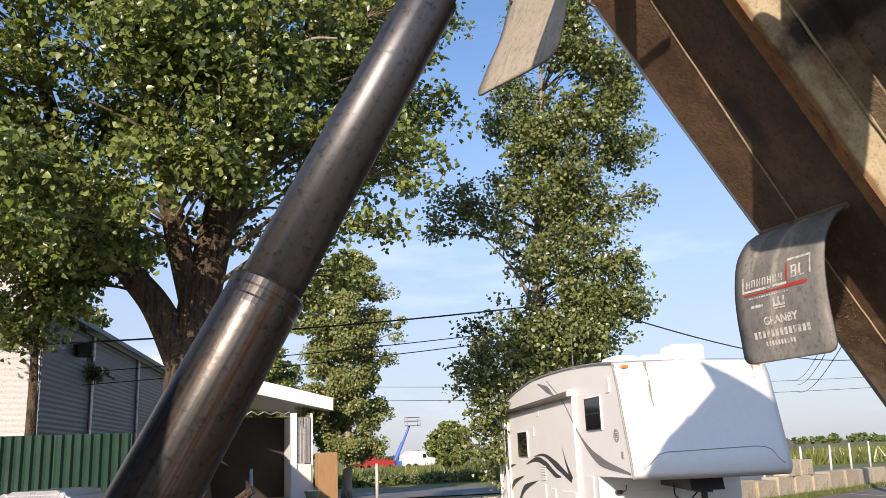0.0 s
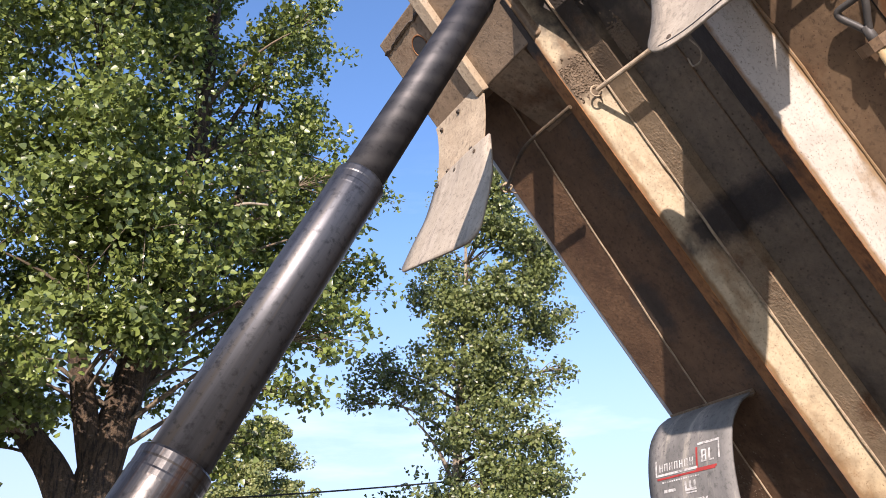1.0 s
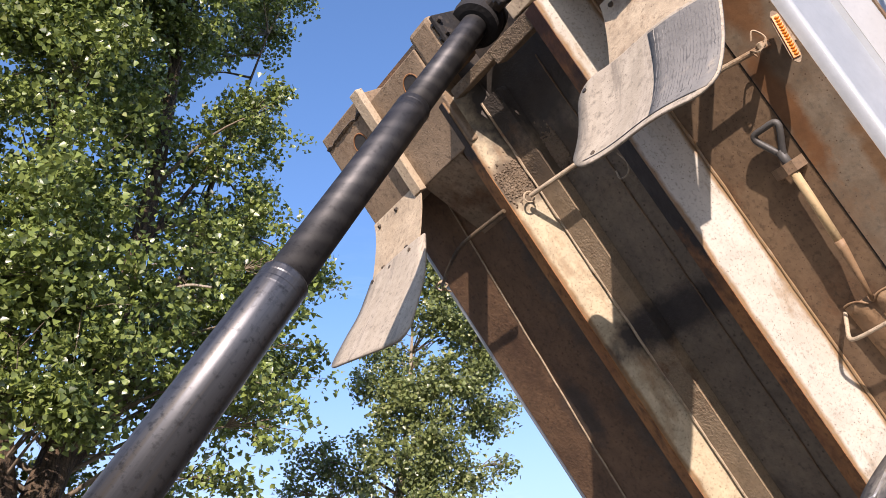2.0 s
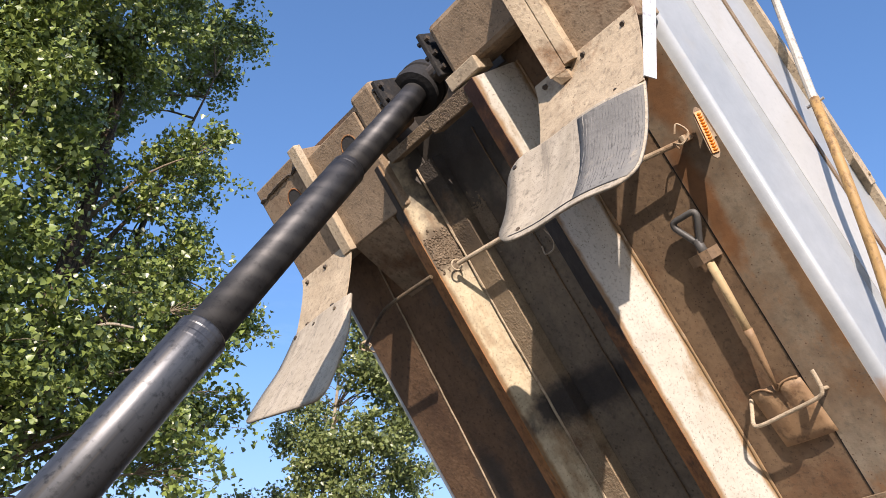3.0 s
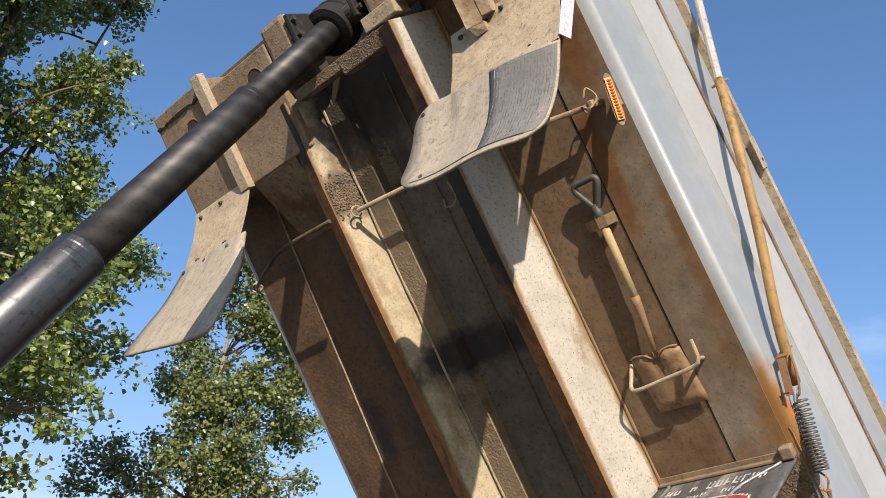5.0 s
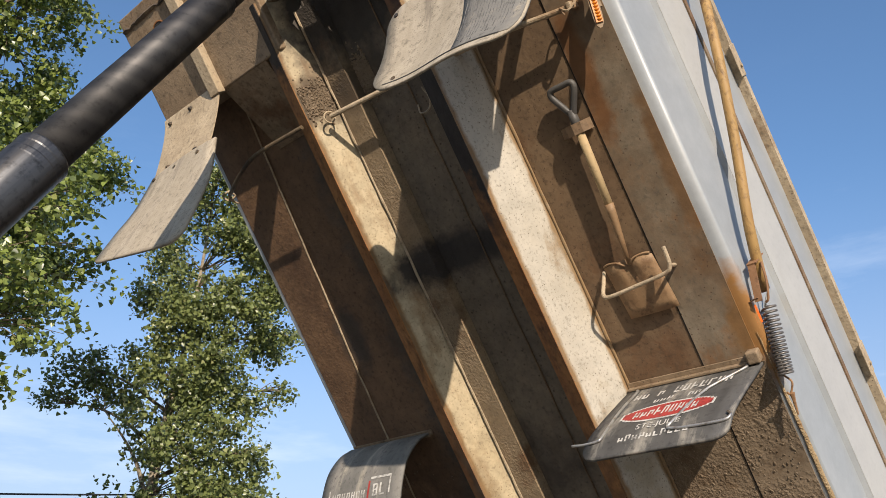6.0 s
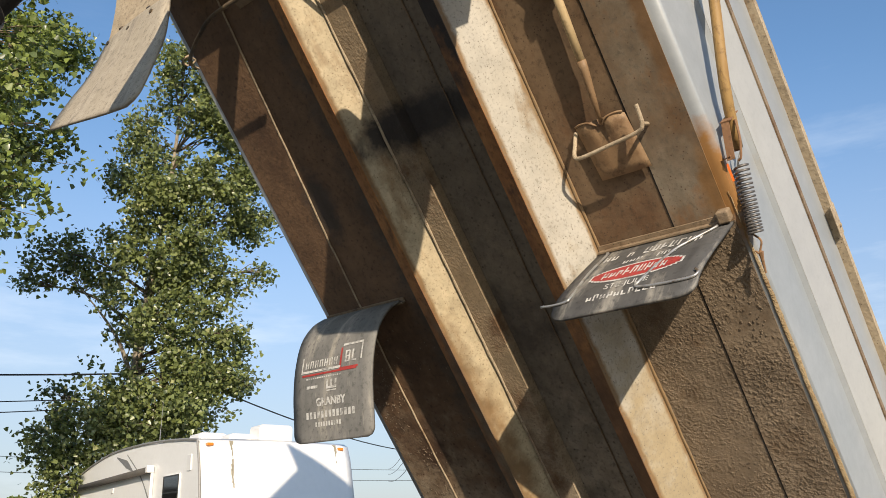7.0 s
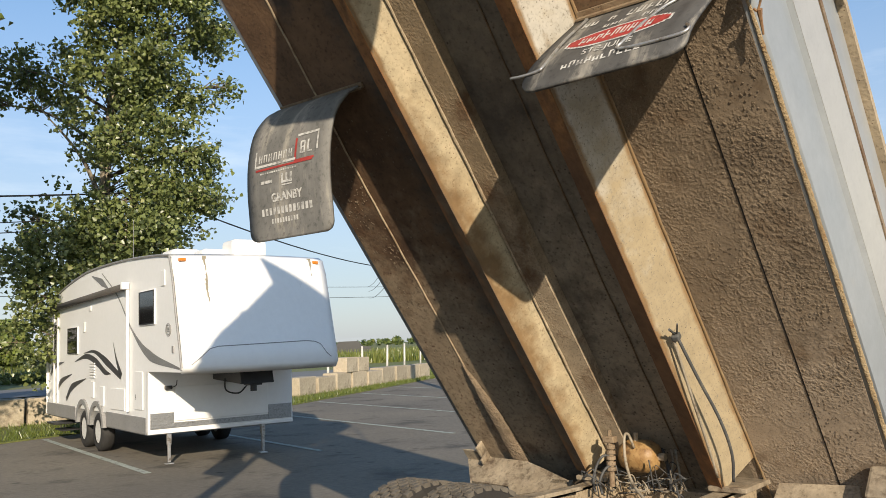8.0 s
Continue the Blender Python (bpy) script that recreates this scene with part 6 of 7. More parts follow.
# ---- trees ----
def leaves_mesh(name, centers, per, spread, size, rng, parent, material, droop=0.25):
    """Many small broad leaves in tufts round the given centres, as one mesh."""
    c = np.repeat(np.array(centers), per, axis=0)
    n = len(c)
    off = rng.normal(size=(n, 3))
    off *= rng.uniform(0, 1, size=(n, 1)) ** 0.45 / np.linalg.norm(off, axis=1, keepdims=True)
    off *= 1.6 * spread * np.repeat(rng.uniform(0.5, 1.4, size=(len(centers), 1)), per, axis=0)
    off[:, 2] *= 0.75
    pos = c + off
    # blades hang from stalks, face outwards and up, tilted sunward to look brighter
    nrm = rng.normal(size=(n, 3)) * 0.75 + np.array([-0.22, -0.28, 0.35]) + off / (1.6 * spread) * 0.35
    nrm /= np.linalg.norm(nrm, axis=1, keepdims=True)
    a = np.cross(nrm, rng.normal(size=(n, 3)) + np.array([0, 0, -droop]))
    a /= np.linalg.norm(a, axis=1, keepdims=True)
    b = np.cross(nrm, a)
    s = size * rng.uniform(0.6, 1.25, size=(n, 1))
    tip, stem = pos + a * s * 0.62 - nrm * s * 0.08, pos - a * s * 0.38
    l0, l1 = pos + b * s * 0.50 - a * s * 0.22 + nrm * s * 0.13, pos + b * s * 0.30 + a * s * 0.22 + nrm * s * 0.05
    r0, r1 = pos - b * s * 0.50 - a * s * 0.22 + nrm * s * 0.13, pos - b * s * 0.30 + a * s * 0.22 + nrm * s * 0.05
    v = np.stack([tip, l1, l0, stem, r0, r1], 1).reshape(-1, 3)
    k = 6 * np.arange(n)[:, None]
    loops = np.concatenate([k + np.array([[0, 1, 2, 3]]), k + np.array([[0, 3, 4, 5]])], 1)
    me = bpy.data.meshes.new(name)
    me.vertices.add(6 * n)
    me.vertices.foreach_set("co", v.ravel())
    me.loops.add(8 * n)
    me.loops.foreach_set("vertex_index", loops.ravel())
    me.polygons.add(2 * n)
    me.polygons.foreach_set("loop_start", np.arange(2 * n) * 4)
    me.polygons.foreach_set("loop_total", np.full(2 * n, 4))
    me.update()
    me.materials.append(material)
    ob = new(name, me)
    ob.parent = parent
    return ob


def tree(label, base, trunk, radius, profile, limbs, per, spread, size, seed, mat_bark, mat_leaf, forks=(), sub=4, stubs=(), carve=-1.0, boughs=(), across=(1, 0), depth=1.0, crown=None):
    """trunk: points from the foot up; radius at the foot; profile: (height, reach) pairs of the crown."""
    rng = np.random.default_rng(seed)
    t = thing("tree", Matrix.Translation(base), label, "tree")
    line = bez(trunk, 6)
    bm = bmesh.new()
    n = len(line)
    tube(bm, line, [radius * (1.25 if i == 0 else 1) * (1 - 0.93 * (i / (n - 1)) ** 0.9) for i in range(n)], 12)
    part("trunk", bm, mat_bark, t, smooth=True)
    zs, rs = [p[0] for p in profile], [p[1] for p in profile]
    stems = [(line, radius)]
    for f in forks:
        fl = bez(f[0], 6)
        bm = bmesh.new()
        m = len(fl)
        tube(bm, fl, [f[1] * (1 - 0.9 * i / (m - 1)) for i in range(m)], 10)
        part("limb", bm, mat_bark, t, smooth=True)
        stems.append((fl, f[1]))
    centers = []
    bm = bmesh.new()
    for k in range(limbs):
        fl, fr_ = stems[k % len(stems)] if len(stems) > 1 else stems[0]
        lo = zs[0] + (zs[-1] - zs[0]) * ((k + 0.5) / limbs)
        # where on the stem this limb starts, below the leaves that it carries
        cand = [i for i in range(len(fl)) if fl[i].z <= lo - 0.12 * np.interp(lo, zs, rs)]
        i0 = cand[-1] if cand else max(1, int(len(fl) * 0.25))
        p0 = fl[i0]
        az = k * 2.39996 + rng.uniform(-0.5, 0.5)
        reach = np.interp(lo, zs, rs) * rng.uniform(0.72, 1.12)
        end = Vector((math.cos(az) * reach + line[min(i0, n - 1)].x * 0.5, math.sin(az) * reach + line[min(i0, n - 1)].y * 0.5, lo + reach * rng.uniform(-0.05, 0.3)))
        mid = p0.lerp(end, 0.45) + Vector((0, 0, reach * 0.08))
        pts = bez([p0, mid, end], 5)
        r0 = max(0.012, min(fr_ * 0.25, 0.017 * reach))
        if carve > -1 and noise.noise(end * 0.8 + Vector((seed, 0, 0))) < carve:
            end = p0.lerp(end, 0.6)
            pts = bez([p0, p0.lerp(end, 0.5), end], 5)
        tube(bm, pts, [r0 * (1 - 0.88 * i / (len(pts) - 1)) for i in range(len(pts))], 6, caps=False)
        for j, q in enumerate(pts):
            f = j / (len(pts) - 1)
            if f > 0.42:
                centers.append(tuple(q + Vector(rng.normal(size=3) * 0.12 * reach * 0.4)))
        for s in range(sub):
            f = rng.uniform(0.3, 0.95)
            q = pts[int(f * (len(pts) - 1))]
            d = Vector(rng.normal(size=3))
            d.z = abs(d.z) * 0.6 - 0.15
            e = q + d.normalized() * reach * rng.uniform(0.18, 0.42)
            tube(bm, [q, q.lerp(e, 0.5) + Vector((0, 0, 0.06)), e], [r0 * 0.4, r0 * 0.28, r0 * 0.12], 5, caps=False)
            centers += [tuple(e), tuple(q.lerp(e, 0.6))]
    if crown:
        # masses of leaves inside the crown's outline, each on a limb of its own
        edges, count, reach_in, size_r, openings, lean = crown
        ez, el, er = [e[0] for e in edges], [e[1] for e in edges], [e[2] for e in edges]
        made, low_fork = 0, min(ez[0], 0.3 * ez[-1])
        while made < count:
            z = ez[0] + (ez[-1] - ez[0]) * rng.random()
            lo, hi = np.interp(z, ez, el), np.interp(z, ez, er)
            if rng.random() > (hi - lo) / 11:
                continue
            r = size_r * rng.uniform(0.65, 1.3)
            x = rng.uniform(-1, 1)
            lat = (lo + hi) / 2 + x * max(0.1, (hi - lo) / 2 - 0.75 * r)
            # nearly half the masses crowd the camera's side; right-hand ones lean back into shade
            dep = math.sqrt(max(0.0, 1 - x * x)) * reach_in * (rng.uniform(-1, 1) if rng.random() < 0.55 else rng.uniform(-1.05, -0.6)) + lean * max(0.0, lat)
            if dep < 0.4 and any(math.hypot(lat - a, z - b) < c + 0.5 * r for a, b, c in openings):
                continue
            if noise.noise(Vector((lat, dep * 0.7, z)) * 0.68 + Vector((seed, 0, 0))) < carve:
                continue
            made += 1
            # enlarged along the camera's rays so the crown's outline still fits the view
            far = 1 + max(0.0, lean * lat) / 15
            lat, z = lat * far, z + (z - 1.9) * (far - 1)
            mid = Vector((across[0] * lat - across[1] * dep, across[1] * lat + across[0] * dep, z))
            near = min(((p - mid).length + max(0.0, p.z - z + 0.3) * 3 + max(0.0, low_fork - p.z) * 4, k, i) for k, (fl, _) in enumerate(stems) for i, p in enumerate(fl))
            root = stems[near[1]][0][near[2]]
            limb = bez([root, root.lerp(mid, 0.5) + Vector((0, 0, 0.10 * (mid - root).length)), mid], 4)
            tube(bm, limb, [max(0.008, 0.012 * (mid - root).length * (1 - 0.8 * i / (len(limb) - 1))) for i in range(len(limb))], 6, caps=False)
            for k in range(12):
                d = Vector(rng.normal(size=3))
                d.z *= 0.75
                e = mid + d.normalized() * r * rng.uniform(0.25, 1.3)
                if k % 3 == 0:
                    tube(bm, [limb[-2], limb[-2].lerp(e, 0.6) + Vector((0, 0, 0.04)), e], [0.010, 0.007, 0.003], 4, caps=False)
                centers.append(tuple(e))
    for lat, z, r in boughs:
        # a tuft at a given height and offset, carried by its own limb
        i0 = max([i for i in range(n) if line[i].z <= max(line[1].z, z - 0.35 * abs(lat))])
        dep = rng.uniform(-1.0, 0.5) * depth
        end = Vector((across[0] * lat - across[1] * dep, across[1] * lat + across[0] * dep, z))
        pts = bez([line[i0], line[i0].lerp(end, 0.5) + Vector((0, 0, 0.12 * abs(lat))), end], 5)
        tube(bm, pts, [max(0.012, 0.05 * (1 - 0.85 * i / (len(pts) - 1))) for i in range(len(pts))], 6, caps=False)
        for s in range(11):
            d = Vector(rng.normal(size=3))
            d.z *= 0.7
            e = end + d.normalized() * r * rng.uniform(0.35, 1.05)
            tube(bm, [pts[-3], pts[-3].lerp(e, 0.6) + Vector((0, 0, 0.05)), e], [0.014, 0.009, 0.004], 4, caps=False)
            centers.append(tuple(e))
    if carve > -1 and not crown:
        # open sky between the masses of leaves
        centers = [c for c in centers if noise.noise(Vector(c) * 0.8 + Vector((seed, 0, 0))) > carve or rng.random() < 0.05]
    part("branchwork", bm, twig_bark, t, smooth=True)
    for k, (a, b, r) in enumerate(stubs):
        bm = bmesh.new()
        tube(bm, bez([a, Vector(a).lerp(Vector(b), 0.5) + Vector((0, 0, 0.12)), b], 4), [r * (1 - 0.05 * i) for i in range(9)], 8)
        part("broken_limb", bm, pale_bark, t, "pale broken limb", smooth=True)
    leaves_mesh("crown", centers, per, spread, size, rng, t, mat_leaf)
    return t


OLD_EDGES = ((5.0, -4.5, -1.3), (5.7, -6.0, 0.2), (6.1, -6.5, 3.4), (7.3, -6.5, 3.8), (8.0, -6.5, 4.6), (8.6, -6.5, 4.4), (9.2, -6.5, 4.8), (10.3, -6.4, 4.8), (12.0, -6.3, 4.05),
             (12.8, -6.2, 3.6), (13.6, -6.0, 3.3), (14.3, -5.9, 2.4), (15.1, -5.7, 2.45), (16.0, -5.5, 3.0), (17.2, -5.2, 3.6), (18.4, -4.8, 4.3), (20.0, -4.2, 3.9), (22.0, -3.0, 2.4), (23.5, -1.2, 0.9))
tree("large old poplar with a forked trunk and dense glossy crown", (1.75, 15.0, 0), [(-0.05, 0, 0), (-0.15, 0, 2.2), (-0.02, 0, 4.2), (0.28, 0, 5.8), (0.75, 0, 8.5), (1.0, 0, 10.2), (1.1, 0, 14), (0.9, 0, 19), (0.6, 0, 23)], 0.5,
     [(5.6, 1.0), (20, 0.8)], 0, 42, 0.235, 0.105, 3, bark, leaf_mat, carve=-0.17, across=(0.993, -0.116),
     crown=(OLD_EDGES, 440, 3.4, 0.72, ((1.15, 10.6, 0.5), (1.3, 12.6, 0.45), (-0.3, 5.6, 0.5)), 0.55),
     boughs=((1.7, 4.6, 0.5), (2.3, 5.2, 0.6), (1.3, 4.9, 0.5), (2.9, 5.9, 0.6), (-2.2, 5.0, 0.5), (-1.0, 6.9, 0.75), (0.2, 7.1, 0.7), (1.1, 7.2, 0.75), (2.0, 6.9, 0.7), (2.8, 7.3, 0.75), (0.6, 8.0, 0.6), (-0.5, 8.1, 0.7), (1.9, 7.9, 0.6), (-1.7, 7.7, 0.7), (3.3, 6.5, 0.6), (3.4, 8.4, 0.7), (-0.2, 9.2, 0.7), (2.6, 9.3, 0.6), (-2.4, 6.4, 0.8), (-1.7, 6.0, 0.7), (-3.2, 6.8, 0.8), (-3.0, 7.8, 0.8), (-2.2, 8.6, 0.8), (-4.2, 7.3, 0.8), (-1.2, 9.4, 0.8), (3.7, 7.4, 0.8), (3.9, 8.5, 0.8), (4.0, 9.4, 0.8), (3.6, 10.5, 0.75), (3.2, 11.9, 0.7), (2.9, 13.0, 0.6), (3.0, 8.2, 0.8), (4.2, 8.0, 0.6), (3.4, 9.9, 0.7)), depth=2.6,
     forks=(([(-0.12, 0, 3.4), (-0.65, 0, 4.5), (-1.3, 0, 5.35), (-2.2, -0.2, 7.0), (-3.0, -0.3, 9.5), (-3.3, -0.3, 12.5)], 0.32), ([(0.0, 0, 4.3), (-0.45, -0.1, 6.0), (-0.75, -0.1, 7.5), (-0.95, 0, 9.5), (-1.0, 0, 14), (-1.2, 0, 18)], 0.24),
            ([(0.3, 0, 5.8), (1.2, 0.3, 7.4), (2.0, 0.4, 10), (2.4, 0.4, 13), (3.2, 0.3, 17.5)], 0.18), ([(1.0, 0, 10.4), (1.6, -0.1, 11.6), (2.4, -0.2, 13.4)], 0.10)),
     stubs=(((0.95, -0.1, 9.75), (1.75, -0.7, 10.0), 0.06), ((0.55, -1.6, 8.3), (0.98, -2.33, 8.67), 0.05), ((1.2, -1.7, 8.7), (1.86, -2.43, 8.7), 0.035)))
tree("slim dark-stemmed tree behind the tin fence", (-0.75, 15.3, 0), [(0, 0, 0), (0.03, 0, 2.5), (-0.02, 0, 4.5), (-0.1, 0, 6.4)], 0.13, [(4.0, 0.6), (4.8, 0.9), (5.8, 0.9), (6.6, 0.4)], 24, 50, 0.26, 0.105, 21, bark, leaf_mat, sub=4, carve=-0.1)
SLIM_EDGES = ((0.6, -2.3, 1.0), (2.0, -2.7, 1.4), (3.0, -2.8, 1.6), (4.1, -2.5, 1.5), (4.8, -1.9, 2.4), (5.5, -1.7, 2.8), (6.1, -1.5, 2.6), (6.5, -0.9, 2.4), (6.9, -1.3, 2.2), (7.2, -2.4, 1.9), (7.9, -2.75, 2.3), (8.7, -2.6, 2.8),
              (9.2, -1.5, 2.9), (9.9, -1.6, 3.1), (11.0, -1.6, 2.9), (11.9, -1.1, 2.6), (13.0, -0.6, 2.1), (14.0, -0.1, 1.7), (15.4, 0.3, 0.8))
tree("slender poplar with a thin pale trunk and airy crown", (10.75, 18.9, 0), [(-0.1, 0, 0), (-0.15, 0, 3), (-0.1, 0, 5.5), (0.05, 0, 7.5), (0.25, 0, 9), (0.45, 0, 12), (0.5, 0, 15)], 0.2,
     [(0.8, 1.7), (14.6, 0.4)], 0, 18, 0.215, 0.102, 8, pale_bark, leaf_slim, carve=-0.09, across=(0.869, -0.494), depth=0.6,
     crown=(SLIM_EDGES, 270, 1.6, 0.46, ((-0.05, 5.6, 0.35), (0.0, 7.3, 0.3), (0.2, 8.5, 0.3)), 0.0),
     boughs=((-2.5, 8.4, 0.45), (-2.6, 7.6, 0.4), (3.0, 9.9, 0.4), (2.6, 5.3, 0.45), (2.7, 8.2, 0.4), (-1.7, 4.9, 0.5), (2.5, 11.3, 0.45)),
     forks=(([(0.2, 0, 8.4), (0.8, -0.4, 9.3), (1.6, -0.8, 10.1)], 0.06), ([(-0.12, 0, 5.2), (-0.6, 0.2, 6.4), (-1.5, 0.6, 7.6)], 0.07)))
tree("distant poplar with yellowish leaves, paled for haze", (12.4, 42.6, 0), [(0, 0, 0), (0.1, 0, 4), (-0.1, 0, 8), (0, 0, 12.5)], 0.25,
     [(2.0, 1.8), (4.0, 2.5), (6.0, 2.6), (8.0, 3.0), (10.0, 2.6), (11.5, 1.6), (12.5, 0.5)], 90, 100, 0.30, 0.14, 11, pale_bark, leaf_hazed, sub=4, carve=-0.08)
tree("distant dark poplar beside the garage", (9.9, 51.5, 0), [(0, 0, 0), (0.1, 0, 3), (-0.1, 0, 6), (0, 0, 9.0)], 0.22,
     [(3.0, 1.4), (5.0, 1.9), (7.0, 1.9), (9.0, 0.5)], 50, 70, 0.30, 0.15, 12, bark, leaf_mat, sub=4)
tree("leafy tree beyond the lot", (-2.0, 24.5, 0), [(0, 0, 0), (0, 0, 3), (0, 0, 7)], 0.2, [(2.5, 2.0), (4.0, 2.6), (5.5, 2.2), (7, 0.5)], 50, 40, 0.3, 0.16, 14, bark, leaf_dark)
tree("small green roadside tree", (30.5, 72.0, 0), [(0, 0, 0), (0, 0, 1.5), (0, 0, 4.6)], 0.09, [(1.2, 1.4), (2.4, 2.0), (3.6, 1.4), (4.6, 0.3)], 40, 24, 0.3, 0.3, 15, bark, leaf_mat)
# scrub at the foot of the slender poplar
for k, (x, y, h, r) in enumerate(((12.2, 21.0, 2.6, 1.2), (12.6, 24.2, 2.6, 1.2))):
    rng = np.random.default_rng(40 + k)
    b = thing("bush", Matrix.Translation((x, y, 0)), "leafy green scrub beside the parking lot", "bush")
    bm = bmesh.new()
    cs = []
    for j in range(22):
        a, e = rng.uniform(0, 6.28), rng.uniform(0.35, 1.0)
        tip = Vector((math.cos(a) * r * rng.uniform(0.2, 1) * 0.9, math.sin(a) * r * rng.uniform(0.2, 1) * 0.9, h * e))
        tube(bm, [(0, 0, 0), (tip.x * 0.3, tip.y * 0.3, tip.z * 0.55), tip], [0.02, 0.013, 0.005], 5, caps=False)
        cs += [tuple(tip), tuple(tip * 0.75), (tip.x * 0.6, tip.y * 0.6, tip.z * 0.4)]
    part("stems", bm, bark, b)
    leaves_mesh("foliage", cs, 24, 0.2, 0.105, rng, b, leaf_slim)


# ---- parking lines, grass strip, road ----
def ground_strip(name, pts, z, material, label, parent=None, cat="", kind="structure"):
    bm = bmesh.new()
    f = bm.faces.new([bm.verts.new((p[0], p[1], z)) for p in pts])
    r = bmesh.ops.extrude_face_region(bm, geom=[f])
    bmesh.ops.translate(bm, verts=[g for g in r["geom"] if isinstance(g, bmesh.types.BMVert)], vec=(0, 0, -0.05 if z > 0.02 else -0.003))
    return tagged(part(name, bm, material, parent), label, cat or name, kind=kind)


def lot(a, b):
    """Lot coordinates: a across the bays, b along them."""
    p = Vector((8.6, 18.6, 0)) + ROW * a + BAY * b
    return (p.x, p.y)


EDGE = ((-60, -2.0), (-8.0, -1.6), (-0.4, -0.2), (8.1, 3.6), (21.3, 13.9), (70, 50.0))


def lot_edge(a):
    """How far the asphalt reaches along the bays."""
    return float(np.interp(a, [e[0] for e in EDGE], [e[1] for e in EDGE]))


for k in range(-2, 6):
    a0 = 0.5 + 2.9 * k
    far = lot_edge(a0) - 0.3
    ground_strip("parking_line", [lot(a0 - 0.055, far), lot(a0 + 0.055, far), lot(a0 + 0.055, -7.1 + 0.15 * k), lot(a0 - 0.055, -7.1 + 0.15 * k)], 0.008, line_paint, "faded pale painted parking line", cat="road marking")
# grass strips along the lot's far edge
ground_strip("grass_strip", [lot(a, b) for a, b in EDGE] + [lot(70, 60), lot(21, 19.5), lot(8, 9.0), lot(-8, 6.0), lot(-60, 6.0)], 0.03, grass_mat, "rough mown grass strip along the lot", cat="grass")
ground_strip("road", [lot(-80, 15), lot(160, 34), lot(160, 44), lot(-80, 25)], 0.0, road_mat, "pale grey country road", cat="road")
# grass blades on the strip
rng = np.random.default_rng(77)
bm_v, bm_f = [], []
for k in range(26000):
    a, b = rng.uniform(-9, 26), rng.uniform(0, 1) ** 1.5 * 4.2
    x, y = lot(a, lot_edge(a) + 0.03 + b)
    h, wd, an = rng.uniform(0.04, 0.16), rng.uniform(0.006, 0.014), rng.uniform(0, 6.28)
    dx, dy = math.cos(an) * wd, math.sin(an) * wd
    lx, ly = rng.normal(size=2) * h * 0.4
    i = len(bm_v)
    bm_v += [(x - dx, y - dy, 0.028), (x + dx, y + dy, 0.028), (x + lx, y + ly, 0.03 + h)]
    bm_f.append((i, i + 1, i + 2))
me = bpy.data.meshes.new("grass_blades")
me.from_pydata(bm_v, [], bm_f)
me.materials.append(leaf_material(bpy.data.materials.new("grass_blade"), (0.08, 0.12, 0.02), (0.16, 0.19, 0.04), (0.28, 0.24, 0.09)))
tagged(new("grass_blades", me), "short uneven grass blades beside the lot", "grass", kind="stuff")
# dry weeds of the field beyond the road
bm_v, bm_f = [], []
for k in range(30000):
    a, b = rng.uniform(-10, 130), rng.uniform(0, 1) ** 1.6 * 45
    x, y = lot(a, 36.5 + (a - 20) * 0.079 + 8 + b)
    h, wd, an = rng.uniform(0.3, 1.3), rng.uniform(0.04, 0.12), rng.uniform(0, 6.28)
    dx, dy = math.cos(an) * wd, math.sin(an) * wd
    lx, ly = rng.normal(size=2) * h * 0.25
    i = len(bm_v)
    bm_v += [(x - dx, y - dy, -0.06), (x + dx, y + dy, -0.06), (x + lx, y + ly, h)]
    bm_f.append((i, i + 1, i + 2))
me = bpy.data.meshes.new("field_weeds")
me.from_pydata(bm_v, [], bm_f)
me.materials.append(leaf_material(bpy.data.materials.new("weed_blade"), (0.10, 0.14, 0.03), (0.20, 0.21, 0.05), (0.34, 0.28, 0.10)))
tagged(new("field_weeds", me), "tall green and straw coloured weeds of the field", "weeds", kind="stuff")
# hedge along the far left of the road
hedge = thing("hedge", Matrix.Translation((22, 58, 0)), "long low green hedge before the far yard", "hedge", kind="stuff")
cs = [(rng.uniform(-11, 14), rng.uniform(-0.8, 0.8), rng.uniform(0.1, 0.62)) for _ in range(520)]
leaves_mesh("foliage", cs, 26, 0.16, 0.16, rng, hedge, leaf_slim)

# oil and water stains lie in the asphalt; concrete blocks beyond


def block(a, b, z, length, turn, h=0.60, d=0.6):
    x, y = lot(a, b)
    bm = bmesh.new()
    box(bm, (-length / 2, -d / 2, 0), (length / 2, d / 2, h), 0.03)
    for v in bm.verts:
        v.co += Vector((noise.noise(v.co * 3 + Vector((a, b, z))), noise.noise(v.co * 3 + Vector((b, z, a))), 0)) * 0.025
    ob = part("concrete_block", bm, concrete, None)
    ob.matrix_world = Matrix.Translation((x, y, z)) @ Matrix.Rotation(LOT + radians(turn), 4, "Z")
    tagged(ob, "weathered sandy concrete barrier block on the grass", "concrete block", "concrete blocks along the lot")


for k in range(9):
    a = 10.2 + 1.18 * k
    block(a, 7.35 + 0.68 * (a - 10.2) + random.uniform(-0.06, 0.06), 0.03, random.uniform(1.22, 1.38), 34 + random.uniform(-5, 5), random.uniform(0.56, 0.70))
block(13.15, 9.35, 0.66, 1.05, 36, 0.58)
block(14.05, 9.95, 0.66, 0.85, 30, 0.55)
for k in range(6):
    block(1.6 - 1.5 * k, 4.15 + random.uniform(-0.05, 0.05), 0.03, 1.42, random.uniform(-2, 2), 0.68)


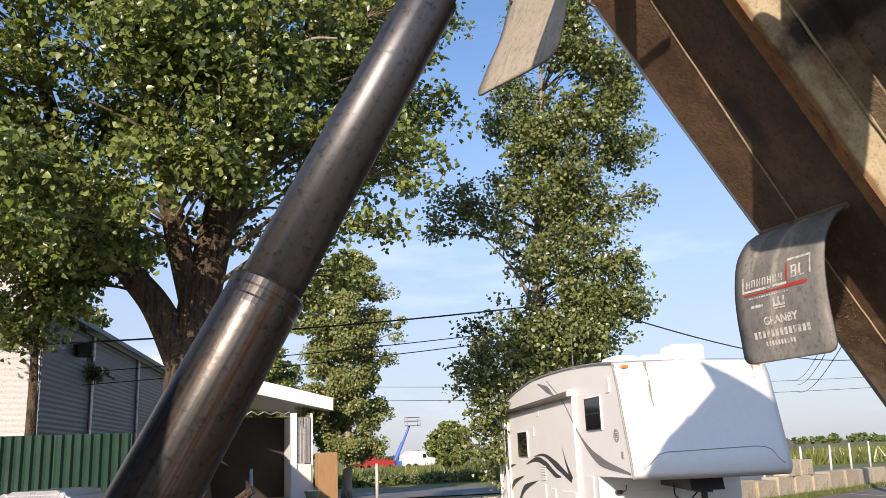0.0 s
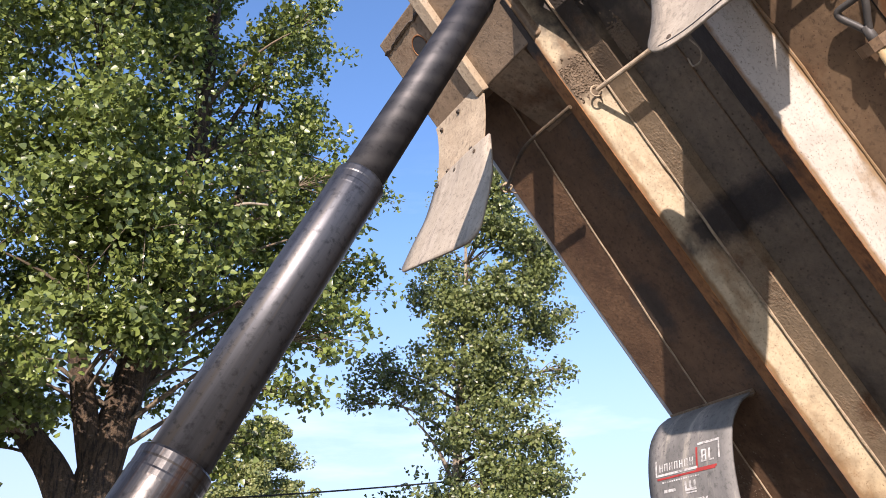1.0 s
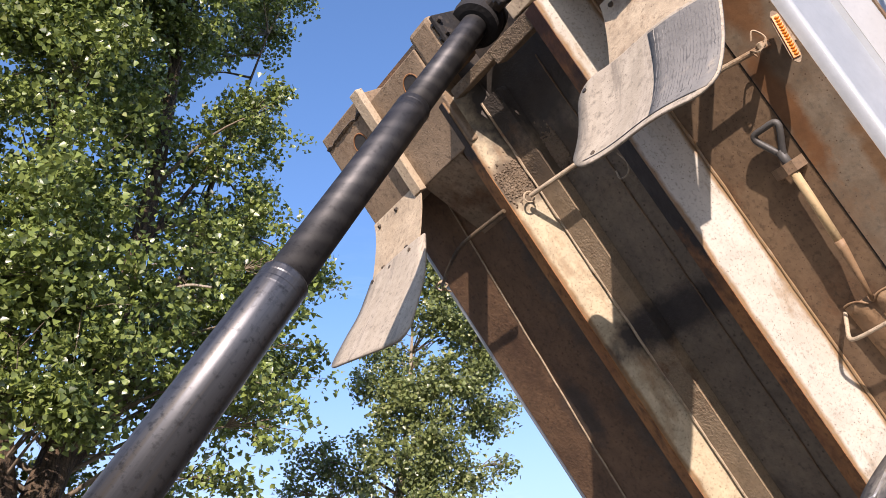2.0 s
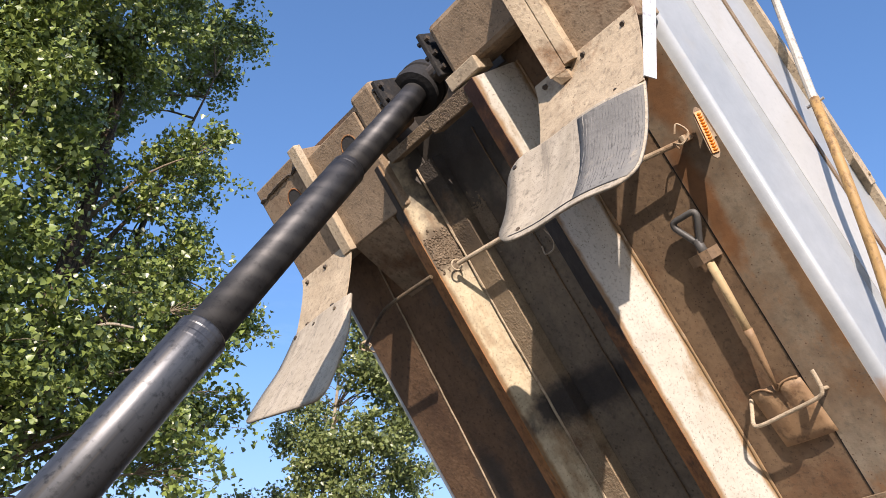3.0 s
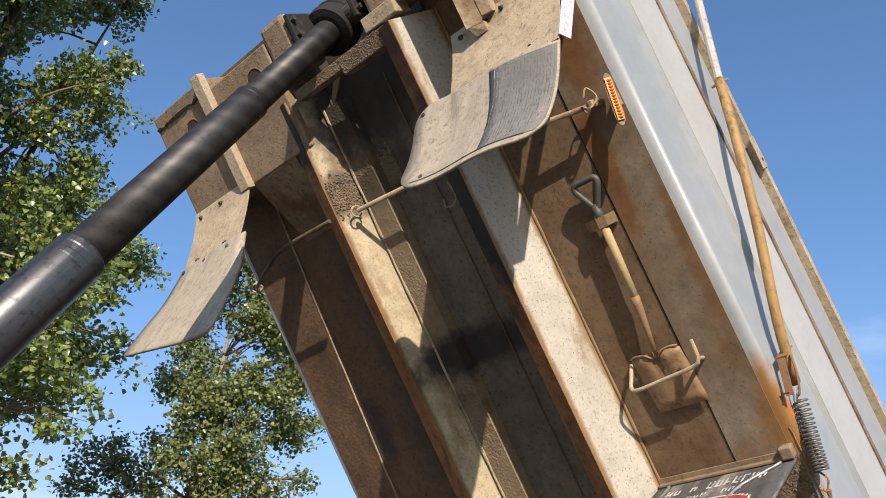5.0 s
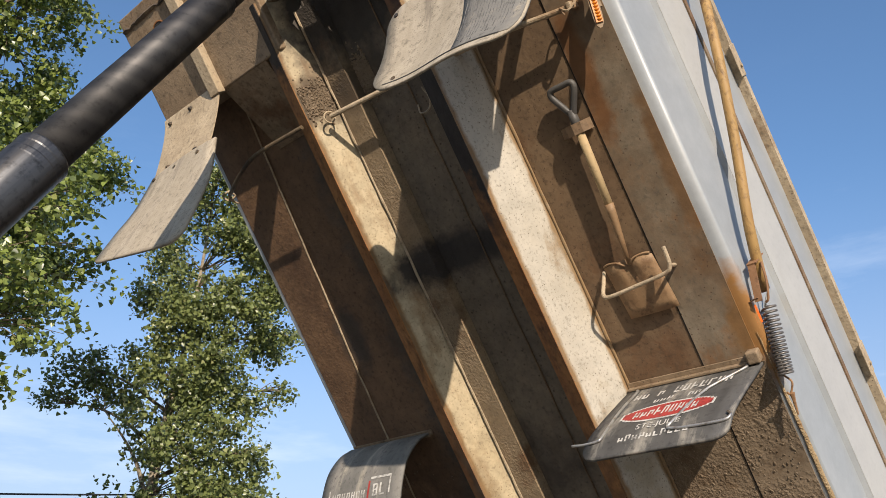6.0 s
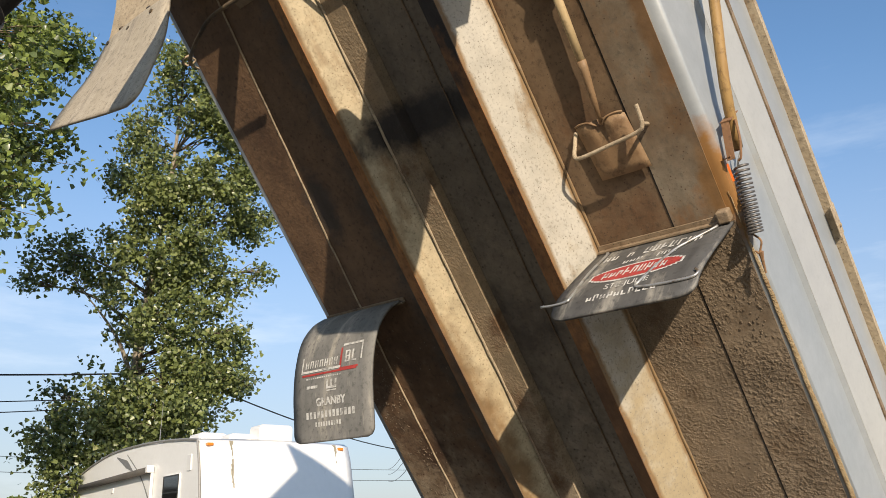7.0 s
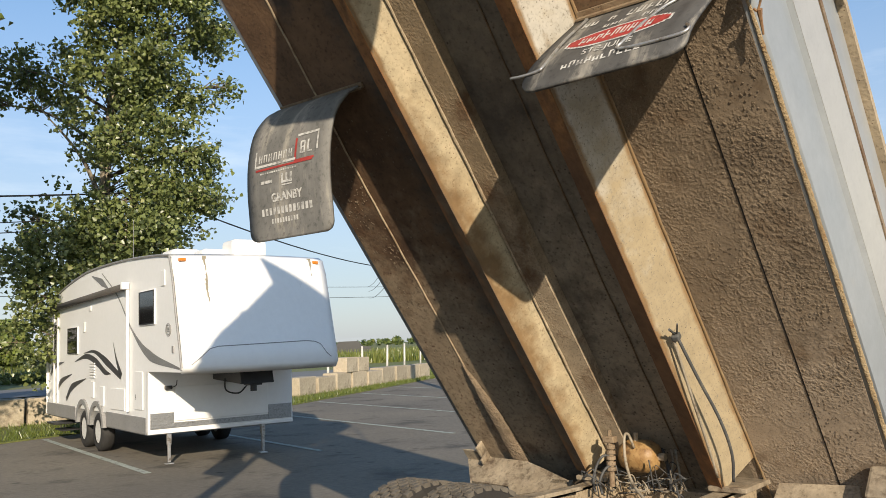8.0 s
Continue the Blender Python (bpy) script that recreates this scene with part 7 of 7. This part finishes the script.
# ---- posts, poles and wires ----
def post(x, y, h, r, material, label, name="fence_post", lean=(0, 0), cat="post"):
    bm = bmesh.new()
    tube(bm, [(0, 0, -0.05), (lean[0] * 0.5, lean[1] * 0.5, h * 0.5), (lean[0], lean[1], h)], [r, r * 0.95, r * 0.85], 10)
    ob = part(name, bm, material, None, smooth=True)
    ob.location = (x, y, 0)
    return tagged(ob, label, cat)


white_post = surf("weathered_white_post", (0.55, 0.53, 0.48), (0.65, 0.63, 0.58), (0.35, 0.32, 0.27), rough=0.8, scale=4, bump=0.2)
for k, (a, b, h) in enumerate(((17.1, 18.1, 1.0), (20.9, 21.2, 1.6), (24.3, 24.0, 1.6), (28.4, 28.3, 1.65), (32.8, 32.8, 1.7), (38.0, 37.5, 1.7))):
    x, y = lot(a, b)
    tagged(post(x, y, h, 0.07, white_post, "leaning weathered white fence post", lean=(random.uniform(-0.12, 0.12), 0)), group="posts along the road")
post(13.1, 39.9, 1.6, 0.08, white_post, "white bollard post before the garage", "bollard")
post(6.73, 37.4, 1.62, 0.08, white_post, "white bollard post before the garage", "bollard")
post(23.3, 18.95, 7.5, 0.15, wood_pole, "weathered wooden utility pole", "utility_pole", cat="utility pole")
up = post(10.95, 18.1, 5.95, 0.11, bark, "short dark wooden utility pole by the poplar", "utility_pole", cat="utility pole")


def wire(name, a, b, sag, r=0.012, label="black overhead cable sagging between poles"):
    a, b = Vector(a), Vector(b)
    bm = bmesh.new()
    tube(bm, [a.lerp(b, k / 24) - Vector((0, 0, sag * 4 * (k / 24) * (1 - k / 24))) for k in range(25)], r, 5)
    return tagged(part(name, bm, wire_black, None), label, "cable")


wire("overhead_cable", (-8.0, 20.5, 4.3), (10.95, 18.1, 5.45), 0.3, 0.02)
wire("overhead_cable", (10.95, 18.1, 5.6), (46.0, 38.0, 6.9), 0.9, 0.022)
wire("overhead_cable", (10.95, 18.1, 4.9), (-9.0, 27.0, 4.2), 0.3, 0.012)
wire("overhead_cable", (10.95, 18.1, 4.7), (-9.0, 27.2, 3.8), 0.3, 0.012)
for z in (7.2, 6.6, 5.8):
    wire("overhead_cable", (23.0, 19.9, z), (75.0, 75.0, z + 1.5), 0.8, 0.02)
    wire("overhead_cable", (23.0, 19.9, z), (40.0, 2.0, z + 1.2), 0.4, 0.02)
wire("overhead_cable", (12.0, 60.0, 7.0), (90.0, 60.0, 8.5), 0.7, 0.02)
wire("overhead_cable", (12.0, 60.0, 6.0), (90.0, 60.0, 7.5), 0.7, 0.02)

# ---- buildings to the north-west ----
hall = thing("metal_hall", Matrix.Translation((-0.85, 20.0, 0)), "grey metal-clad hall, side darkened for shade, with a white sunlit front", "building")
d = Vector((3.95, 15.3, 0)).normalized()
nrm = Vector((d.y, -d.x, 0))


def ribbed(bm, p, q, z0, z1, n, depth, out, horizontal=False):
    """A wall of ribbed tin from p to q."""
    p, q = Vector(p), Vector(q)
    rows = []
    if horizontal:
        for k in range(n * 2 + 1):
            z = z0 + (z1 - z0) * k / (n * 2)
            o = out * (depth if k % 2 else 0)
            rows.append([(p + o) + Vector((0, 0, z)), (q + o) + Vector((0, 0, z))])
    else:
        for k in range(n * 4 + 1):
            o = out * (depth if k % 4 in (1, 2) else 0)
            m = p.lerp(q, k / (n * 4)) + o
            rows.append([m + Vector((0, 0, z0)), m + Vector((0, 0, z1))])
    sheet(bm, rows, 0.03)


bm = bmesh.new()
# last five metres, out of view, added to shade the garage
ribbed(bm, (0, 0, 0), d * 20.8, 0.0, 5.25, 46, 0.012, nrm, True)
part("side_wall", bm, shaded_tin, hall, "grey horizontal siding, darkened in colour for shade")
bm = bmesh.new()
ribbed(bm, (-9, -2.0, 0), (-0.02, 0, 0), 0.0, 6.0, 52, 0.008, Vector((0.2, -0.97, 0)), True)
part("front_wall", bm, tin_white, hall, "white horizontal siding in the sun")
bm = bmesh.new()
hexa(bm, [Vector(p) + Vector((0, 0, -0.12)) for p in (nrm * 0.35 + Vector((0, 0, 5.35)) - d * 0.3, d * 21.2 + nrm * 0.35 + Vector((0, 0, 5.35)), d * 21.2 - nrm * 5 + Vector((0, 0, 7.2)), -nrm * 5 - d * 0.3 + Vector((0, 0, 7.2)))]
     + [Vector(p) for p in (nrm * 0.35 + Vector((0, 0, 5.35)) - d * 0.3, d * 21.2 + nrm * 0.35 + Vector((0, 0, 5.35)), d * 21.2 - nrm * 5 + Vector((0, 0, 7.2)), -nrm * 5 - d * 0.3 + Vector((0, 0, 7.2)))])
part("roof", bm, shaded_tin, hall)
for s in (3.9, 9.5):
    bm = bmesh.new()
    p = d * s + nrm * 0.08
    tube(bm, [p + Vector((0, 0, 0.2)), p + Vector((0, 0, 5.2))], 0.05, 8)
    part("downpipe", bm, zinc, hall)
bm = bmesh.new()
p = d * 2.6 + nrm * 0.2 + Vector((0, 0, 4.7))
bmesh.ops.create_cube(bm, size=1, matrix=Matrix.LocRotScale(p, None, (0.3, 0.6, 0.3)))
part("wall_lamp", bm, black_plastic, hall, "dark wall-mounted lamp")

fence = thing("tin_fence", Matrix.Translation((-4.5, 13.9, 0)), "green corrugated tin fence, colour darkened for its shade", "fence")
for k in range(5):
    bm = bmesh.new()
    ribbed(bm, (k * 1.05, 0, 0), (k * 1.05 + 1.04, 0.015, 0), 0.02, 2.38, 8, 0.05, Vector((0, -1, 0)))
    part("panel", bm, tin_green, fence)

garage = thing("open_garage", Matrix.Translation((9.2, 41.0, 0)), "open-fronted garage with a white roof edge, inside coloured dark for shade", "garage")
# back wall and one side wall near-black: inside shade put into the colour
for lo, hi, nm, mt in (((-6.0, 6, 0), (1.0, 6.1, 4.2), "back_wall", shade_dark), ((-6.1, 0, 0), (-6.0, 6, 4.1), "side_wall", shade_dark), ((1.0, 0.1, 0), (1.1, 6, 4.1), "side_wall", tin_white), ((0.0, -0.1, 0), (0.28, 0.15, 4.1), "post", tin_white),
                       ((0.28, 0, 0), (1.0, 0.1, 1.7), "panel", tin_white), ((-6.1, 0, -0.02), (1.1, 6.1, 0.03), "slab", concrete)):
    bm = bmesh.new()
    box(bm, lo, hi)
    part(nm, bm, mt, garage)
bm = bmesh.new()
hexa(bm, [(-6.4, -0.7, 6.0), (1.9, -0.7, 4.15), (1.9, 6.4, 4.15), (-6.4, 6.4, 6.0), (-6.4, -0.7, 6.75), (1.9, -0.7, 4.75), (1.9, 6.4, 4.75), (-6.4, 6.4, 6.75)])
part("roof", bm, tin_white, garage, "white fascia roof")
for k in range(4):
    bm = bmesh.new()
    box(bm, (0.32 + 0.17 * k, 0.02, 1.75), (0.45 + 0.17 * k, 0.06, 3.9), 0.01)
    part("window_pane", bm, zinc, garage)
bm = bmesh.new()
for k in range(10):
    a, b = (-6 + 0.6 * k, 0.2, 4.35 - 0.02 * k), (-5.7 + 0.6 * k, 0.2, 4.05)
    tube(bm, [a, b], 0.03, 5)
    tube(bm, [b, (-5.4 + 0.6 * k, 0.2, 4.35 - 0.02 * k)], 0.03, 5)
part("roof_truss", bm, zinc, garage)
bm = bmesh.new()
box(bm, (0, 0, 0), (0.95, 0.6, 2.2), 0.02)
wardrobe = part("wooden_cabinet", bm, surf("plywood", (0.34, 0.19, 0.08), (0.42, 0.25, 0.11), rough=0.7, scale=3, bump=0.1, stretch=(3, 3, 0.4)), None)
wardrobe.location = (10.35, 40.3, 0.0)
tagged(wardrobe, "tall orange-brown plywood cabinet standing outside", "cabinet")
bm = bmesh.new()
tube(bm, [(0, 0, 0), (0, 0, 0.1), (0, 0, 0.5), (0, 0, 0.55)], [0.2, 0.25, 0.38, 0.36], 16)
tub = part("tub", bm, zinc, None)
tub.location = (9.9, 39.6, 0.0)
tagged(tub, "round grey metal tub by the garage", "tub")

# pile of bark and wood at the old poplar's foot
pile = thing("wood_pile", Matrix.Translation((2.3, 13.6, 0)), "heap of split brown logs and bark", "wood pile", kind="stuff")
bm = bmesh.new()
for k in range(150):
    a, r = random.uniform(0, 6.28), random.uniform(0, 1.0)
    z = (1 - r) * random.uniform(0.3, 1.5)
    c = Vector((math.cos(a) * r * 1.2, math.sin(a) * r * 0.8, z + 0.06))
    e = Vector((random.uniform(-1, 1), random.uniform(-1, 1), random.uniform(-0.5, 0.5))).normalized() * random.uniform(0.15, 0.3)
    tube(bm, [c - e, c + e], random.uniform(0.04, 0.09), 6)
part("logs", bm, bark, pile)

# silver car roof behind the fence line
car = thing("parked_car", Matrix.Translation((0.0, 11.6, 0)), "silver grey car with a dark window line", "car")
paint = surf("silver_paint", (0.30, 0.30, 0.31), (0.34, 0.34, 0.35), rough=0.3, metal=0.5, scale=2, bump=0.0, coat=0.6)
for name, prof, mt in (("body", [(-2.1, 0.3), (-2.15, 0.75), (-1.2, 0.95), (1.9, 0.98), (2.1, 0.7), (2.05, 0.3)], paint), ("cabin", [(-0.95, 0.955), (-0.25, 1.62), (-0.1, 1.66), (0.9, 1.66), (1.15, 1.6), (1.75, 0.985)], paint)):
    bm = bmesh.new()
    extrude_profile(bm, prof, -0.8 if name == "body" else -0.72, 0.8 if name == "body" else 0.72, lambda s, p, q: Vector((-p * 0.55 + s * 0.3, s + p * 0.2, q)))
    bmesh.ops.bevel(bm, geom=list(bm.edges), offset=0.05, segments=2, affect="EDGES")
    part(name, bm, mt, car, smooth=False)
for x, y in ((0.7, -0.85), (-0.75, -0.65), (1.0, 0.65), (-0.5, 0.85)):
    bm = bmesh.new()
    tube(bm, [(x, y - 0.1, 0.31), (x, y + 0.1, 0.31)], 0.31, 24)
    part("wheel", bm, black_rubber, car)

# ---- plain unseen walls added behind the camera to hold back low sky light ----
for name, lo, hi in (("wall_south", (-32, -24.3, 0), (45, -24, 2.6)), ("wall_west", (-32.3, -24, 0), (-32, 30, 2.6))):
    bm = bmesh.new()
    box(bm, lo, hi)
    tagged(part(name, bm, light_stop_wall, None), "plain dull grey-brown wall, unseen, added to cut low sky light", "wall", kind="structure")

# ---- far yard ----
lift = thing("boom_lift", Matrix.Translation((39.95, 113.2, 0)), "blue boom lift raised over the far yard", "boom lift")
lift_blue = plain("lift_blue", (0.04, 0.12, 0.42), 0.5)
bm = bmesh.new()
box(bm, (-1.4, -1, 0.4), (1.4, 1, 1.3), 0.1)
part("base", bm, lift_blue, lift)
bm = bmesh.new()
tube(bm, [(-0.3, 0, 1.2), (0.9, 0, 3.7), (1.0, 0, 3.8), (2.0, 0, 6.0)], [0.26, 0.24, 0.18, 0.16], 8)
part("boom", bm, lift_blue, lift)
bm = bmesh.new()
for z in (6.0, 6.6, 7.1):
    for a, b in (((1.5, -0.5), (3.4, -0.5)), ((1.5, 0.5), (3.4, 0.5)), ((1.5, -0.5), (1.5, 0.5)), ((3.4, -0.5), (3.4, 0.5))):
        tube(bm, [(*a, z), (*b, z)], 0.06, 5)
for a in ((1.5, -0.5), (3.4, -0.5), (1.5, 0.5), (3.4, 0.5)):
    tube(bm, [(*a, 6.0), (*a, 7.1)], 0.06, 5)
part("basket", bm, zinc, lift)
for x, y, lab, mt in ((43.0, 112.5, "white highway tractor parked in the far yard", tin_white), (36.5, 113.0, "red highway tractor parked in the far yard", plain("truck_red", (0.35, 0.03, 0.03), 0.4))):
    tk = thing("highway_tractor", Matrix.Translation((x, y, 0)), lab, "truck", "trucks of the far yard")
    bm = bmesh.new()
    extrude_profile(bm, [(-2.6, 0.9), (-2.6, 3.2), (-1.6, 3.9), (0.4, 3.7), (0.9, 2.5), (2.7, 2.2), (2.8, 0.9)], -1.2, 1.2, lambda s, p, q: Vector((p, s, q * 0.66)))
    part("cab", bm, mt, tk)
    bm = bmesh.new()
    box(bm, (0.1, -1.22, 1.6), (0.6, -1.19, 2.1))
    part("window", bm, glass_dark, tk)
    for px in (-2.0, -1.0, 2.0):
        bm = bmesh.new()
        tube(bm, [(px, -1.2, 0.45), (px, 1.2, 0.45)], 0.45, 16)
        part("wheel", bm, black_rubber, tk)
suv = thing("far_car", Matrix.Translation((75, 78, 0)), "dark car passing on the far road", "car")
bm = bmesh.new()
extrude_profile(bm, [(-2.2, 0.4), (-2.2, 1.1), (-1.8, 1.75), (0.6, 1.75), (1.2, 1.15), (2.2, 1.0), (2.2, 0.4)], -0.9, 0.9, lambda s, p, q: Vector((p * 0.7 - s * 0.7, p * -0.7 - s * 0.7, q + 0.3)))
part("body", bm, black_plastic, suv)
bm = bmesh.new()
for s in (-0.9, 0.9):
    for p in (-1.4, 1.4):
        c = Vector((p * 0.7 - s * 0.7, p * -0.7 - s * 0.7, 0.33))
        tube(bm, [c - Vector((0.1, 0.1, 0)), c + Vector((0.1, 0.1, 0))], 0.33, 14)
part("wheels", bm, black_rubber, suv)

# far tree line
rng = np.random.default_rng(5)
far = thing("far_woods", Matrix.Translation((0, 0, 0)), "far line of woods on the horizon", "woods", kind="stuff")
cs = []
for k in range(1500):
    a = radians(rng.uniform(-30, 125))
    r = rng.uniform(480, 620)
    hgt = 1.5 + 4.0 * max(0.0, noise.noise(Vector((a * 14, 0, 0))) + 0.3)
    cs.append((math.sin(a) * r, math.cos(a) * r, rng.uniform(0.3, 1) * hgt))
leaves_mesh("foliage", cs, 16, 1.2, 2.0, rng, far, leaf_dark)
